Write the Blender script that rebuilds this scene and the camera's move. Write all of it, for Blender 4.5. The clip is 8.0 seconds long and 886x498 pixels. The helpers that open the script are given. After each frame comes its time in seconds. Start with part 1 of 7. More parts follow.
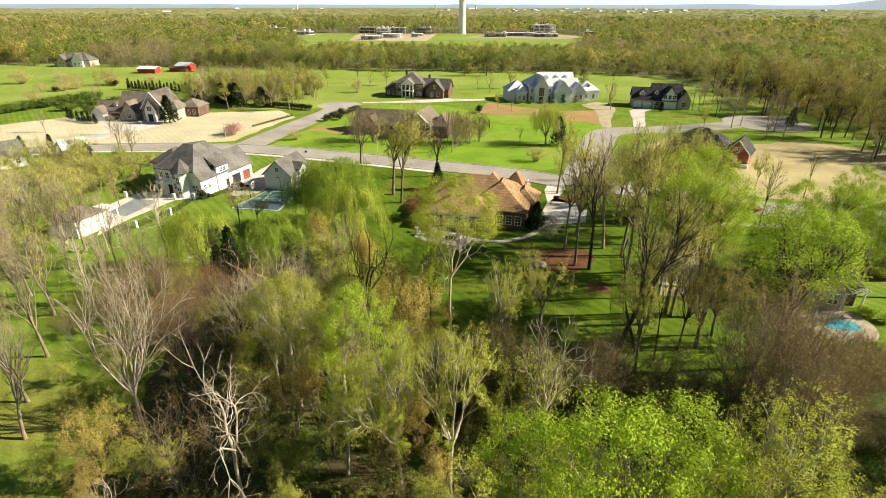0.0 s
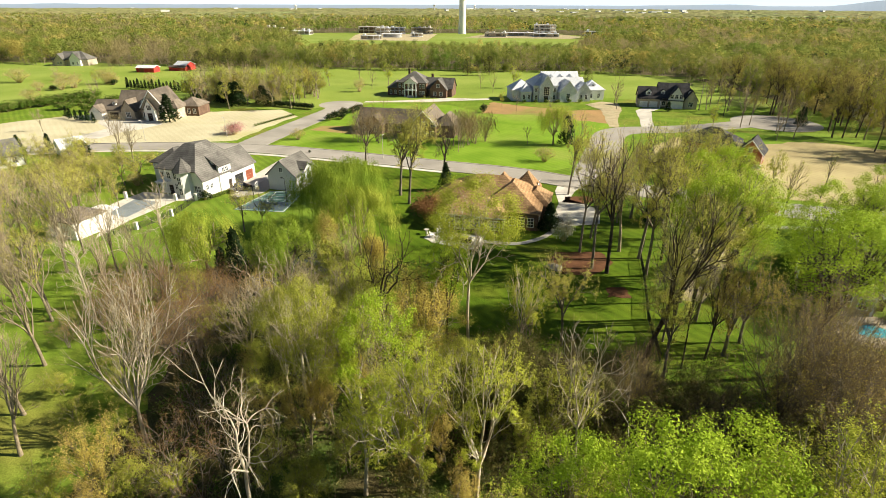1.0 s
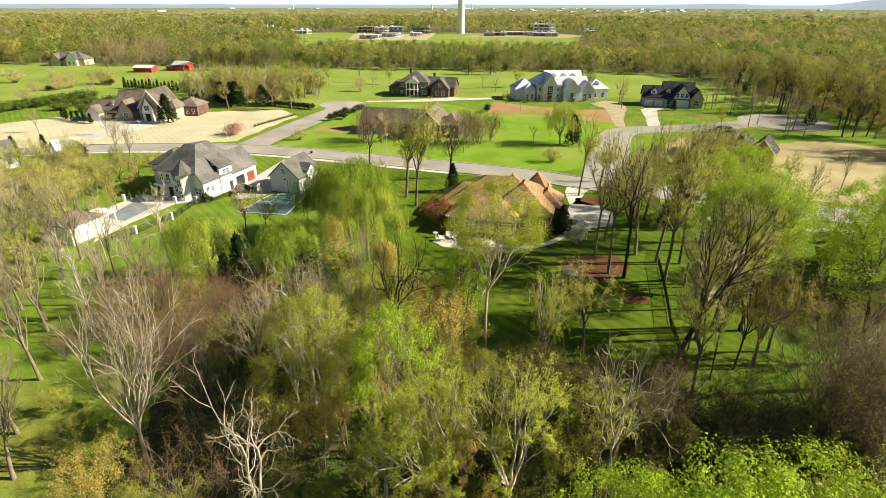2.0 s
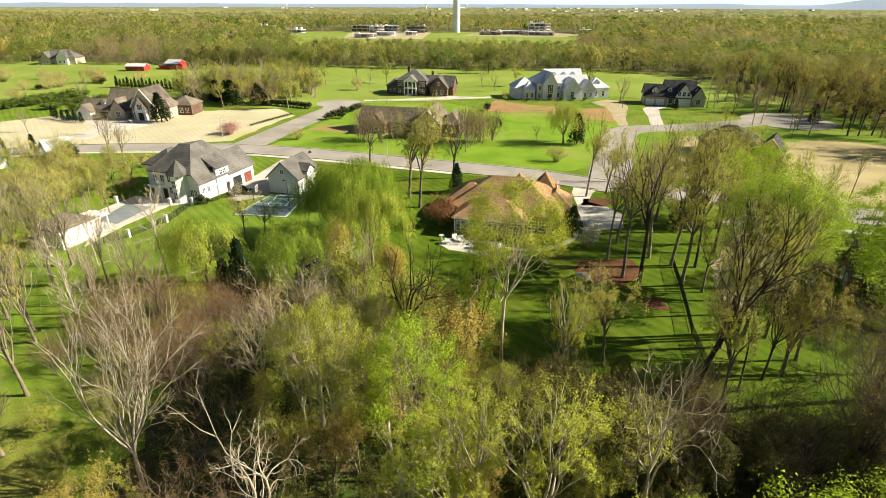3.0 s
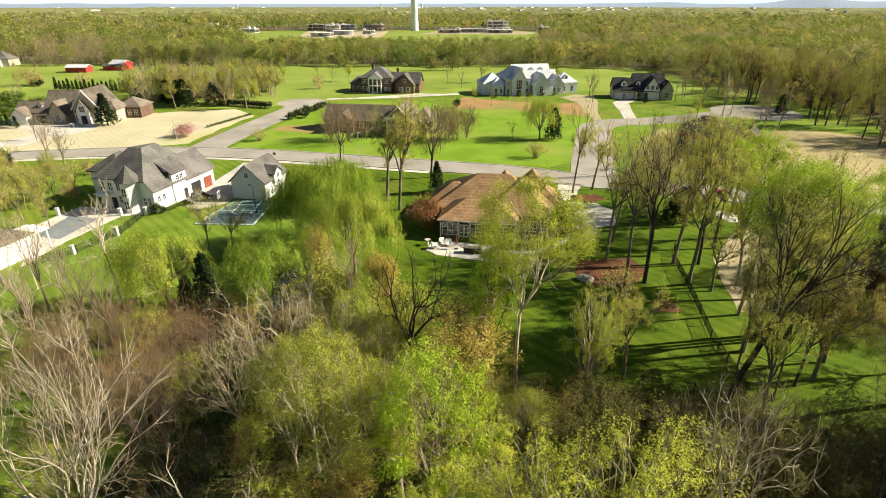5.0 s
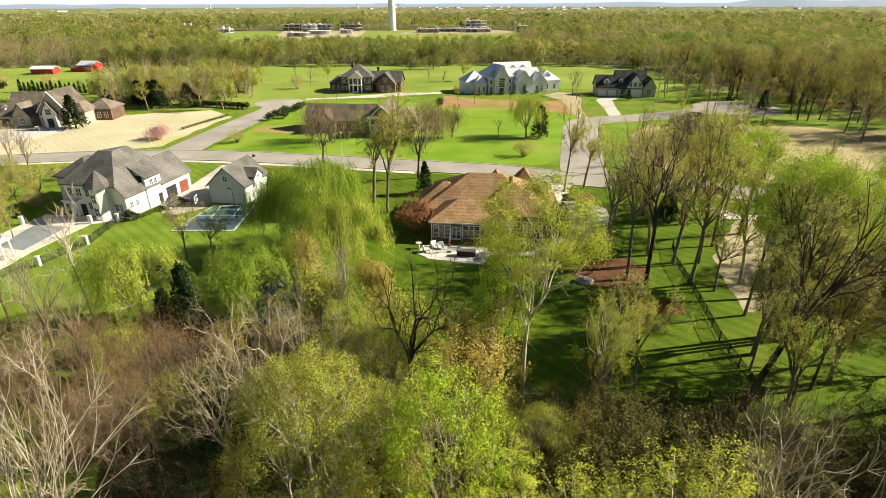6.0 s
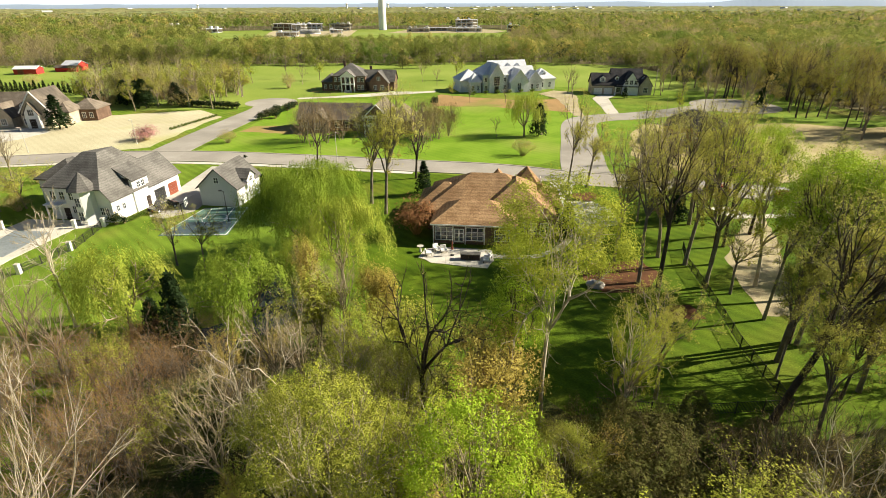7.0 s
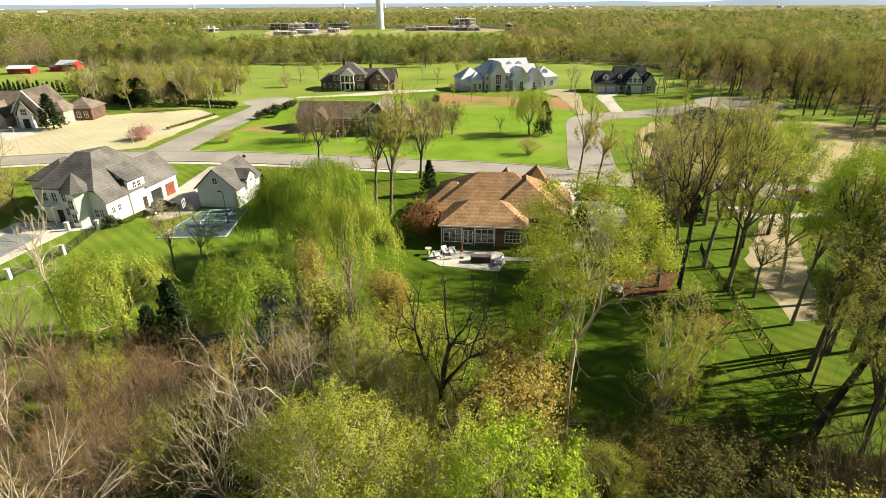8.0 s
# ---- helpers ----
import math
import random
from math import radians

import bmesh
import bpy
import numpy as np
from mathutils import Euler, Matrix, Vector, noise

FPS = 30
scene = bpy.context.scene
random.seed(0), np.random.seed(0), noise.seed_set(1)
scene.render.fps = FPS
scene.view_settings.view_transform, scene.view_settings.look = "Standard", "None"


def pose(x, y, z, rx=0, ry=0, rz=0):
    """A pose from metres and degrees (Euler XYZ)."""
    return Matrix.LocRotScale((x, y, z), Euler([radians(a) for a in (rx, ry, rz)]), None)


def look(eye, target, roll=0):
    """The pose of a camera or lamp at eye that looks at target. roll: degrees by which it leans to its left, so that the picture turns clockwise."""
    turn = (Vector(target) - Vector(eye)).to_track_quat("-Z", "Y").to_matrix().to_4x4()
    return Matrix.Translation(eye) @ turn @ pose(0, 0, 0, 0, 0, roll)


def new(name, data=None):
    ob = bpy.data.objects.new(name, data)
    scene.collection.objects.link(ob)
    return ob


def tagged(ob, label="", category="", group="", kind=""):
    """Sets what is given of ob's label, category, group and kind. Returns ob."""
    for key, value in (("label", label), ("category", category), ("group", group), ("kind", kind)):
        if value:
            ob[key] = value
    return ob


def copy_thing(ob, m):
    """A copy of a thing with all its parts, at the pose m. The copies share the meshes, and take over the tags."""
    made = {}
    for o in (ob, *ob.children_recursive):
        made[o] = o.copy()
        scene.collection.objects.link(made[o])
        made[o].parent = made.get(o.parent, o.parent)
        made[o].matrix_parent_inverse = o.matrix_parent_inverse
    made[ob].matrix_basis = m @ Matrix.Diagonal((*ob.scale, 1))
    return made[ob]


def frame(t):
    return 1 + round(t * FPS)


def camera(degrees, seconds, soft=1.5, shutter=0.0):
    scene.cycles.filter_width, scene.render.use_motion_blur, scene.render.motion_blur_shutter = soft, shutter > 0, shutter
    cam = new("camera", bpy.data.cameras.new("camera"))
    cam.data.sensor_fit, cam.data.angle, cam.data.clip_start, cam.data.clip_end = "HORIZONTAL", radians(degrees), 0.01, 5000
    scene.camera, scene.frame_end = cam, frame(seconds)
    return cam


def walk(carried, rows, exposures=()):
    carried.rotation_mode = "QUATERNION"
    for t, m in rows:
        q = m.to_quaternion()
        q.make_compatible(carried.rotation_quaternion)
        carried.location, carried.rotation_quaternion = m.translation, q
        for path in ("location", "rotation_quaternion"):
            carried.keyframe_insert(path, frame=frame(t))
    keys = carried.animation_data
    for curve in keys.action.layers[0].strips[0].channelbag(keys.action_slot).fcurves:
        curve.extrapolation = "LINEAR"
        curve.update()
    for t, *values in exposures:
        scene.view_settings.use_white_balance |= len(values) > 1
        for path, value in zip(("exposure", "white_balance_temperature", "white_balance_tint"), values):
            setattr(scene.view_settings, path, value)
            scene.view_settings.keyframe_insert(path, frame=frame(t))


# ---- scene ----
cam = camera(80.6, 8.0, 0.5)
PATH = [
    (0, (4.523, -2.984, 40.472), (4.309, -1.186, 39.623), 0.1),
    (0.5, (3.182, -1.661, 39.962), (2.971, 0.138, 39.114), 0.2),
    (1, (1.898, -0.351, 39.539), (1.690, 1.449, 38.691), 0.2),
    (1.5, (0.690, 1.057, 39.209), (0.485, 2.857, 38.361), 0.1),
    (3, (-2.955, 5.545, 38.065), (-3.135, 7.347, 37.215), 0.2),
    (3.5, (-4.140, 7.160, 37.460), (-4.300, 8.963, 36.610), 0.1),
    (4, (-5.273, 8.720, 36.809), (-5.402, 10.526, 35.960), 0.1),
    (4.5, (-6.380, 10.340, 36.326), (-6.473, 12.148, 35.475), -0.0),
    (5, (-7.365, 11.990, 35.846), (-7.406, 13.800, 34.996), -0.0),
    (6.5, (-9.974, 17.009, 34.347), (-9.923, 18.819, 33.497), -0.2),
    (7, (-10.765, 18.572, 33.889), (-10.701, 20.381, 33.039), -0.2),
    (7.5, (-11.491, 20.087, 33.391), (-11.420, 21.896, 32.540), -0.3),
    (8, (-12.288, 21.487, 32.931), (-12.215, 23.295, 32.081), -0.3),
]
walk(cam, [(t, look(eye, target, roll)) for t, eye, target, roll in PATH], [(0.0, 1.1), (8.0, 1.1)])

# ---------------------------------------------------------------- world, sun
U = 1.12          # the plan below is drawn in units of 1.12 m
SUN_AZ, SUN_EL = radians(8), radians(31)
world = bpy.data.worlds.new("sky")
scene.world = world
world.use_nodes = True
wn = world.node_tree.nodes
wl = world.node_tree.links
sky = wn.new("ShaderNodeTexSky")
sky.sky_type = "NISHITA"
sky.sun_disc = False
sky.sun_elevation = SUN_EL
sky.sun_rotation = radians(90) - SUN_AZ
sky.air_density, sky.dust_density, sky.ozone_density = 1.0, 0.05, 2.5
wl.new(sky.outputs[0], wn["Background"].inputs[0])
wn["Background"].inputs[1].default_value = 0.031
sun = new("sun", bpy.data.lights.new("sun", "SUN"))
sun.data.energy, sun.data.angle, sun.data.color = 5.0, radians(0.6), (1.0, 0.90, 0.72)
sun.matrix_world = look((math.cos(SUN_AZ) * math.cos(SUN_EL) * 200, math.sin(SUN_AZ) * math.cos(SUN_EL) * 200, math.sin(SUN_EL) * 200), (0, 0, 0))

# ---------------------------------------------------------------- materials
def mat(name, a, b, scale=1.0, fine=20.0, rough=0.8, bump=0.3, c=None, leaf=False, spread=0.12, metal=0.0, spec=0.06, island=False, glowing=1.12, mown=0.0, courses=0.0):
    """Two colours mixed by coarse and fine noise in metres, a third for stains, relief, and variation from thing to thing."""
    m = bpy.data.materials.new(name)
    m.use_nodes = True
    n, l = m.node_tree.nodes, m.node_tree.links
    bsdf = n["Principled BSDF"]
    bsdf.inputs["Roughness"].default_value = rough
    bsdf.inputs["Metallic"].default_value = metal
    bsdf.inputs["Specular IOR Level"].default_value = spec
    geo = n.new("ShaderNodeNewGeometry")
    def noise_at(s, detail=3.0):
        t = n.new("ShaderNodeTexNoise")
        t.inputs["Scale"].default_value, t.inputs["Detail"].default_value = s, detail
        l.new(geo.outputs["Position"], t.inputs["Vector"])
        return t
    coarse, small = noise_at(scale), noise_at(fine, 2.0)
    ramp = n.new("ShaderNodeMapRange")
    ramp.inputs["From Min"].default_value, ramp.inputs["From Max"].default_value = 0.36, 0.64
    l.new(coarse.outputs[0], ramp.inputs[0])
    mix = n.new("ShaderNodeMix")
    mix.data_type = "RGBA"
    mix.inputs[6].default_value, mix.inputs[7].default_value = (*a, 1), (*b, 1)
    l.new(ramp.outputs[0], mix.inputs[0])
    col = mix.outputs[2]
    if c:
        stain = noise_at(scale * 0.31, 5.0)
        r2 = n.new("ShaderNodeMapRange")
        r2.inputs["From Min"].default_value, r2.inputs["From Max"].default_value = 0.52, 0.68
        l.new(stain.outputs[0], r2.inputs[0])
        m2 = n.new("ShaderNodeMix")
        m2.data_type = "RGBA"
        m2.inputs[7].default_value = (*c, 1)
        l.new(r2.outputs[0], m2.inputs[0])
        l.new(col, m2.inputs[6])
        col = m2.outputs[2]
    hsv = n.new("ShaderNodeHueSaturation")
    l.new(col, hsv.inputs["Color"])
    val = n.new("ShaderNodeMapRange")
    val.inputs["From Min"].default_value, val.inputs["From Max"].default_value = 0.25, 0.75
    val.inputs["To Min"].default_value, val.inputs["To Max"].default_value = 1 - spread * 1.6, 1 + spread * 1.6
    l.new(small.outputs[0], val.inputs[0])
    info = n.new("ShaderNodeObjectInfo")
    rnd = n.new("ShaderNodeMapRange")
    rnd.inputs["To Min"].default_value, rnd.inputs["To Max"].default_value = 1 - spread, 1 + spread
    l.new(geo.outputs["Random Per Island"] if island else info.outputs["Random"], rnd.inputs[0])
    mul = n.new("ShaderNodeMath")
    mul.operation = "MULTIPLY"
    l.new(val.outputs[0], mul.inputs[0])
    l.new(rnd.outputs[0], mul.inputs[1])
    if courses:
        # rows of shingles, three to the metre of height
        rows = n.new("ShaderNodeTexWave")
        rows.bands_direction = "Z"
        rows.inputs["Scale"].default_value, rows.inputs["Distortion"].default_value = 0.9, 1.5
        rows.inputs["Detail Scale"].default_value = 2.0
        l.new(geo.outputs["Position"], rows.inputs["Vector"])
        row = n.new("ShaderNodeMapRange")
        row.inputs["To Min"].default_value, row.inputs["To Max"].default_value = 1 - courses, 1 + courses
        l.new(rows.outputs["Fac"], row.inputs[0])
        both = n.new("ShaderNodeMath")
        both.operation = "MULTIPLY"
        l.new(mul.outputs[0], both.inputs[0])
        l.new(row.outputs[0], both.inputs[1])
        mul = both
    if mown:
        # faint stripes left by a mower
        wave = n.new("ShaderNodeTexWave")
        wave.bands_direction = "DIAGONAL"
        wave.inputs["Scale"].default_value, wave.inputs["Distortion"].default_value = 0.24, 1.2
        wave.inputs["Detail Scale"].default_value = 0.3
        l.new(geo.outputs["Position"], wave.inputs["Vector"])
        band = n.new("ShaderNodeMapRange")
        band.inputs["To Min"].default_value, band.inputs["To Max"].default_value = 1 - mown, 1 + mown
        l.new(wave.outputs["Fac"], band.inputs[0])
        both = n.new("ShaderNodeMath")
        both.operation = "MULTIPLY"
        l.new(mul.outputs[0], both.inputs[0])
        l.new(band.outputs[0], both.inputs[1])
        mul = both
    l.new(mul.outputs[0], hsv.inputs["Value"])
    l.new(hsv.outputs[0], bsdf.inputs["Base Color"])
    if bump:
        bm_ = n.new("ShaderNodeBump")
        bm_.inputs["Strength"].default_value = bump
        bm_.inputs["Distance"].default_value = 0.5 / fine
        l.new(small.outputs[0], bm_.inputs["Height"])
        l.new(bm_.outputs[0], bsdf.inputs["Normal"])
    if leaf:
        tr = n.new("ShaderNodeBsdfTranslucent")
        through_ = n.new("ShaderNodeHueSaturation")
        through_.inputs["Value"].default_value = glowing
        l.new(hsv.outputs[0], through_.inputs["Color"])
        l.new(through_.outputs[0], tr.inputs[0])
        ms = n.new("ShaderNodeMixShader")
        ms.inputs[0].default_value = leaf
        l.new(bsdf.outputs[0], ms.inputs[1])
        l.new(tr.outputs[0], ms.inputs[2])
        l.new(ms.outputs[0], n["Material Output"].inputs[0])
    return m


GRASS = mat("lawn grass", (0.11, 0.18, 0.016), (0.16, 0.235, 0.026), 0.16, 5.0, 0.9, 0.6, (0.20, 0.20, 0.04), spread=0.16, mown=0.11)
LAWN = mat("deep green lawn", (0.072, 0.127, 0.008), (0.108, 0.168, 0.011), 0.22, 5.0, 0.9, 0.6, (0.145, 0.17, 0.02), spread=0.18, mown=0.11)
LOT = mat("bright street lawn", (0.14, 0.245, 0.018), (0.19, 0.30, 0.028), 0.12, 4.0, 0.9, 0.5, (0.23, 0.29, 0.05), spread=0.10, mown=0.04)
FIELD = mat("field grass", (0.185, 0.255, 0.04), (0.245, 0.305, 0.06), 0.03, 2.0, 0.9, 0.4, (0.25, 0.31, 0.08))
LITTER = mat("leaf litter", (0.05, 0.06, 0.015), (0.08, 0.066, 0.03), 0.35, 5.0, 0.95, 0.8, (0.05, 0.1, 0.013), spread=0.25)
BRUSH = mat("woodland brush floor", (0.11, 0.10, 0.045), (0.15, 0.125, 0.065), 0.1, 1.0, 0.95, 0.5, (0.10, 0.13, 0.04))
STRAW = mat("dormant pale lawn", (0.455, 0.41, 0.262), (0.53, 0.485, 0.32), 0.07, 3.0, 0.95, 0.4, (0.40, 0.41, 0.18), mown=0.03)
TANLAWN = mat("dormant tan lawn", (0.36, 0.30, 0.15), (0.46, 0.39, 0.20), 0.09, 3.0, 0.95, 0.5, (0.27, 0.22, 0.11), mown=0.06)
CLAY = mat("bare red clay", (0.35, 0.235, 0.105), (0.43, 0.27, 0.12), 0.12, 3.0, 0.95, 0.5, (0.24, 0.27, 0.06))
MULCH = mat("red mulch", (0.10, 0.05, 0.026), (0.15, 0.072, 0.038), 0.6, 5.0, 0.95, 0.8)
ROAD = mat("worn pale asphalt", (0.335, 0.31, 0.265), (0.405, 0.375, 0.325), 0.12, 6.0, 0.9, 0.2, (0.27, 0.25, 0.215), spread=0.06)
KERB = mat("weathered concrete kerb", (0.35, 0.325, 0.27), (0.42, 0.39, 0.33), 0.5, 6.0, 0.9, 0.2, (0.30, 0.28, 0.23), spread=0.06)
CONCRETE = mat("pale concrete", (0.52, 0.49, 0.42), (0.61, 0.575, 0.50), 0.4, 6.0, 0.85, 0.15, (0.44, 0.41, 0.35), spread=0.06)
GRAVEL = mat("tan gravel", (0.38, 0.32, 0.195), (0.47, 0.40, 0.255), 0.4, 6.0, 0.95, 0.6, (0.34, 0.32, 0.18))
WATER = mat("pond water", (0.035, 0.045, 0.04), (0.05, 0.06, 0.055), 0.3, 4.0, 0.08, 0.05, spec=0.6)
POOL = mat("pool water", (0.05, 0.42, 0.55), (0.08, 0.50, 0.62), 0.5, 4.0, 0.06, 0.05, spec=0.6)
POOLCOVER = mat("grey pool cover", (0.20, 0.23, 0.24), (0.26, 0.29, 0.30), 0.3, 5.0, 0.5, 0.1, spec=0.3)
BARK = mat("grey brown bark", (0.22, 0.18, 0.12), (0.32, 0.265, 0.18), 0.8, 7.0, 0.95, 0.8)
GREYBARK = mat("weathered grey bark", (0.15, 0.125, 0.095), (0.23, 0.195, 0.15), 0.8, 7.0, 0.95, 0.8)
DARKBARK = mat("dark bark", (0.055, 0.045, 0.035), (0.10, 0.08, 0.06), 0.8, 7.0, 0.95, 0.8)
PALEBARK = mat("pale sycamore bark", (0.54, 0.48, 0.37), (0.34, 0.28, 0.20), 0.9, 5.0, 0.9, 0.4)
TWIG = mat("tan twigs", (0.37, 0.305, 0.145), (0.47, 0.395, 0.205), 0.5, 3.0, 0.95, 0.0)
DARKTWIG = mat("brown twigs", (0.24, 0.18, 0.085), (0.34, 0.255, 0.125), 0.5, 3.0, 0.95, 0.0)
REDTWIG = mat("russet twigs", (0.265, 0.155, 0.06), (0.35, 0.22, 0.088), 0.5, 3.0, 0.95, 0.0)
SILVERTWIG = mat("silver grey twigs", (0.34, 0.29, 0.20), (0.42, 0.37, 0.27), 0.5, 3.0, 0.95, 0.0)
LIME = mat("fresh lime leaves", (0.29, 0.41, 0.028), (0.40, 0.51, 0.045), 0.5, 3.0, 0.6, 0.0, leaf=0.32, island=True, spread=0.13)
GOLD = mat("yellow green leaves", (0.335, 0.385, 0.04), (0.44, 0.46, 0.06), 0.5, 3.0, 0.6, 0.0, leaf=0.32, island=True, spread=0.13)
BUD = mat("tan gold buds", (0.42, 0.41, 0.075), (0.51, 0.485, 0.115), 0.2, 3.0, 0.7, 0.0, leaf=0.4, island=True, spread=0.14)
RUSTLEAF = mat("rust brown leaves", (0.25, 0.12, 0.055), (0.36, 0.19, 0.085), 0.6, 3.0, 0.7, 0.0, leaf=0.32, island=True, spread=0.16)
RUSTBUD = mat("olive gold buds", (0.27, 0.25, 0.045), (0.38, 0.33, 0.07), 0.3, 3.0, 0.7, 0.0, leaf=0.32, island=True, spread=0.14)
OLIVE = mat("olive spring leaves", (0.27, 0.295, 0.042), (0.36, 0.37, 0.06), 0.5, 3.0, 0.6, 0.0, leaf=0.32, island=True, spread=0.12)
RUSSET = mat("russet gold budding leaves", (0.41, 0.335, 0.075), (0.49, 0.41, 0.11), 0.5, 3.0, 0.7, 0.0, leaf=0.45, island=True, spread=0.17)
WILLOW = mat("willow leaves", (0.19, 0.28, 0.028), (0.29, 0.37, 0.045), 0.3, 3.0, 0.6, 0.0, leaf=0.3, island=True, spread=0.14)
GOLDWILLOW = mat("golden willow leaves", (0.30, 0.36, 0.045), (0.40, 0.44, 0.07), 0.3, 3.0, 0.6, 0.0, leaf=0.32, island=True, spread=0.14)
DARKLEAF = mat("dark evergreen leaves", (0.022, 0.042, 0.014), (0.035, 0.06, 0.02), 0.5, 3.0, 0.5, 0.0, leaf=0.45, island=True, spread=0.13)
CEDAR = mat("dull cedar foliage", (0.095, 0.105, 0.025), (0.14, 0.13, 0.038), 0.4, 3.0, 0.7, 0.0, leaf=0.4, island=True, spread=0.2)
GREENLEAF = mat("green shrub leaves", (0.09, 0.15, 0.02), (0.13, 0.2, 0.03), 0.5, 3.0, 0.6, 0.0, leaf=0.45, island=True, spread=0.13)
PINK = mat("pink blossom", (0.50, 0.26, 0.25), (0.58, 0.36, 0.33), 0.8, 3.0, 0.7, 0.0, leaf=0.45, island=True, spread=0.13)
WHITEBLOOM = mat("white blossom", (0.50, 0.50, 0.40), (0.60, 0.60, 0.50), 0.8, 3.0, 0.7, 0.0, leaf=0.45, island=True, spread=0.13)
FARLEAF = mat("woodland spring leaves", (0.17, 0.21, 0.042), (0.36, 0.36, 0.09), 0.06, 0.25, 0.8, 0.0, (0.17, 0.25, 0.045), leaf=0.42, island=True, spread=0.04)
FARGOLD = mat("woodland golden leaves", (0.34, 0.28, 0.07), (0.52, 0.44, 0.13), 0.06, 0.25, 0.8, 0.0, leaf=0.42, island=True, spread=0.04)
FARTWIG = mat("woodland tan twigs", (0.26, 0.22, 0.105), (0.41, 0.345, 0.165), 0.06, 0.25, 0.9, 0.0, leaf=0.42, island=True, spread=0.04)
FARDARK = mat("woodland evergreen leaves", (0.06, 0.08, 0.025), (0.09, 0.11, 0.04), 0.07, 0.3, 0.8, 0.0, leaf=0.4, island=True, spread=0.07)
FARTRUNK = mat("far woods trunks", (0.2, 0.16, 0.12), (0.3, 0.25, 0.19), 0.3, 1.0, 0.95, 0.0, island=True)
CANOPY = mat("distant canopy", (0.17, 0.18, 0.065), (0.225, 0.21, 0.095), 0.006, 0.06, 0.95, 0.5, (0.18, 0.22, 0.09), spread=0.25)
WHITEWALL = mat("white painted brick", (0.78, 0.77, 0.75), (0.82, 0.81, 0.79), 0.5, 12.0, 0.75, 0.15, spread=0.02, spec=0.3)
GREYSIDING = mat("pale grey siding", (0.62, 0.62, 0.60), (0.66, 0.66, 0.64), 0.5, 12.0, 0.75, 0.1, spread=0.02, spec=0.3)
BRICK = mat("red brick", (0.27, 0.10, 0.06), (0.34, 0.14, 0.085), 0.6, 9.0, 0.9, 0.4)
DARKBRICK = mat("brown brick", (0.13, 0.085, 0.062), (0.19, 0.125, 0.09), 0.6, 6.0, 0.9, 0.5, spread=0.16, courses=0.08)
STONE = mat("tan stone", (0.40, 0.34, 0.26), (0.50, 0.43, 0.33), 0.7, 5.0, 0.9, 0.5)
CREAM = mat("cream painted siding", (0.62, 0.57, 0.43), (0.68, 0.63, 0.49), 0.5, 8.0, 0.8, 0.1, spread=0.03)
BLUESTONE = mat("pale stone wall", (0.6, 0.615, 0.64), (0.69, 0.7, 0.72), 0.5, 4.0, 0.9, 0.3)
GREYROOF = mat("grey shingles", (0.098, 0.093, 0.084), (0.15, 0.143, 0.13), 0.5, 5.0, 0.95, 0.3, (0.18, 0.17, 0.155), spread=0.16, courses=0.1)
DARKROOF = mat("charcoal shingles", (0.04, 0.039, 0.04), (0.075, 0.073, 0.074), 0.5, 5.0, 0.95, 0.3, spread=0.16, courses=0.1)
BROWNROOF = mat("brown grey shingles", (0.14, 0.116, 0.09), (0.2, 0.168, 0.132), 0.5, 5.0, 0.95, 0.3, (0.11, 0.095, 0.08), spread=0.16, courses=0.1)
TERRAROOF = mat("terracotta brown shingles", (0.27, 0.165, 0.085), (0.38, 0.245, 0.132), 0.5, 4.0, 0.95, 0.3, (0.22, 0.14, 0.078), spread=0.18, courses=0.12)
PALEROOF = mat("pale grey metal roof", (0.56, 0.58, 0.60), (0.64, 0.66, 0.68), 0.3, 3.0, 0.6, 0.1, spec=0.3)
TRIM = mat("white trim paint", (0.78, 0.77, 0.74), (0.82, 0.81, 0.78), 0.8, 12.0, 0.6, 0.05, spread=0.02, spec=0.3)
REDPAINT = mat("red barn paint", (0.42, 0.035, 0.03), (0.50, 0.05, 0.04), 0.5, 6.0, 0.7, 0.1, spec=0.3)
WOODRED = mat("red brown door wood", (0.20, 0.055, 0.03), (0.25, 0.08, 0.045), 0.8, 9.0, 0.6, 0.1, spec=0.3)
DARKMETAL = mat("black metal", (0.018, 0.018, 0.018), (0.03, 0.03, 0.03), 0.8, 9.0, 0.5, 0.1, spec=0.5)
DARKWOOD = mat("dark furniture", (0.05, 0.038, 0.03), (0.08, 0.06, 0.05), 0.8, 9.0, 0.7, 0.2)
CARRED = mat("red car paint", (0.22, 0.01, 0.015), (0.25, 0.014, 0.02), 0.8, 9.0, 0.25, 0.0, spec=0.6)
CARGREY = mat("dark grey car paint", (0.04, 0.035, 0.032), (0.055, 0.05, 0.045), 0.8, 9.0, 0.25, 0.0, spec=0.6)
TYRE = mat("tyre rubber", (0.015, 0.015, 0.015), (0.025, 0.025, 0.025), 2.0, 20.0, 0.9, 0.2)
GLASS = mat("window glass", (0.025, 0.032, 0.04), (0.04, 0.05, 0.06), 0.6, 3.0, 0.06, 0.0, spec=0.7)
COURT = mat("green court paint", (0.1, 0.19, 0.15), (0.14, 0.23, 0.19), 0.4, 5.0, 0.7, 0.1)
COURTBLUE = mat("dark blue court paint", (0.07, 0.1, 0.11), (0.09, 0.12, 0.13), 0.4, 5.0, 0.7, 0.1)
TOWERWHITE = mat("white tower paint", (0.74, 0.74, 0.74), (0.80, 0.80, 0.80), 0.05, 1.0, 0.6, 0.0, spread=0.02, spec=0.3)
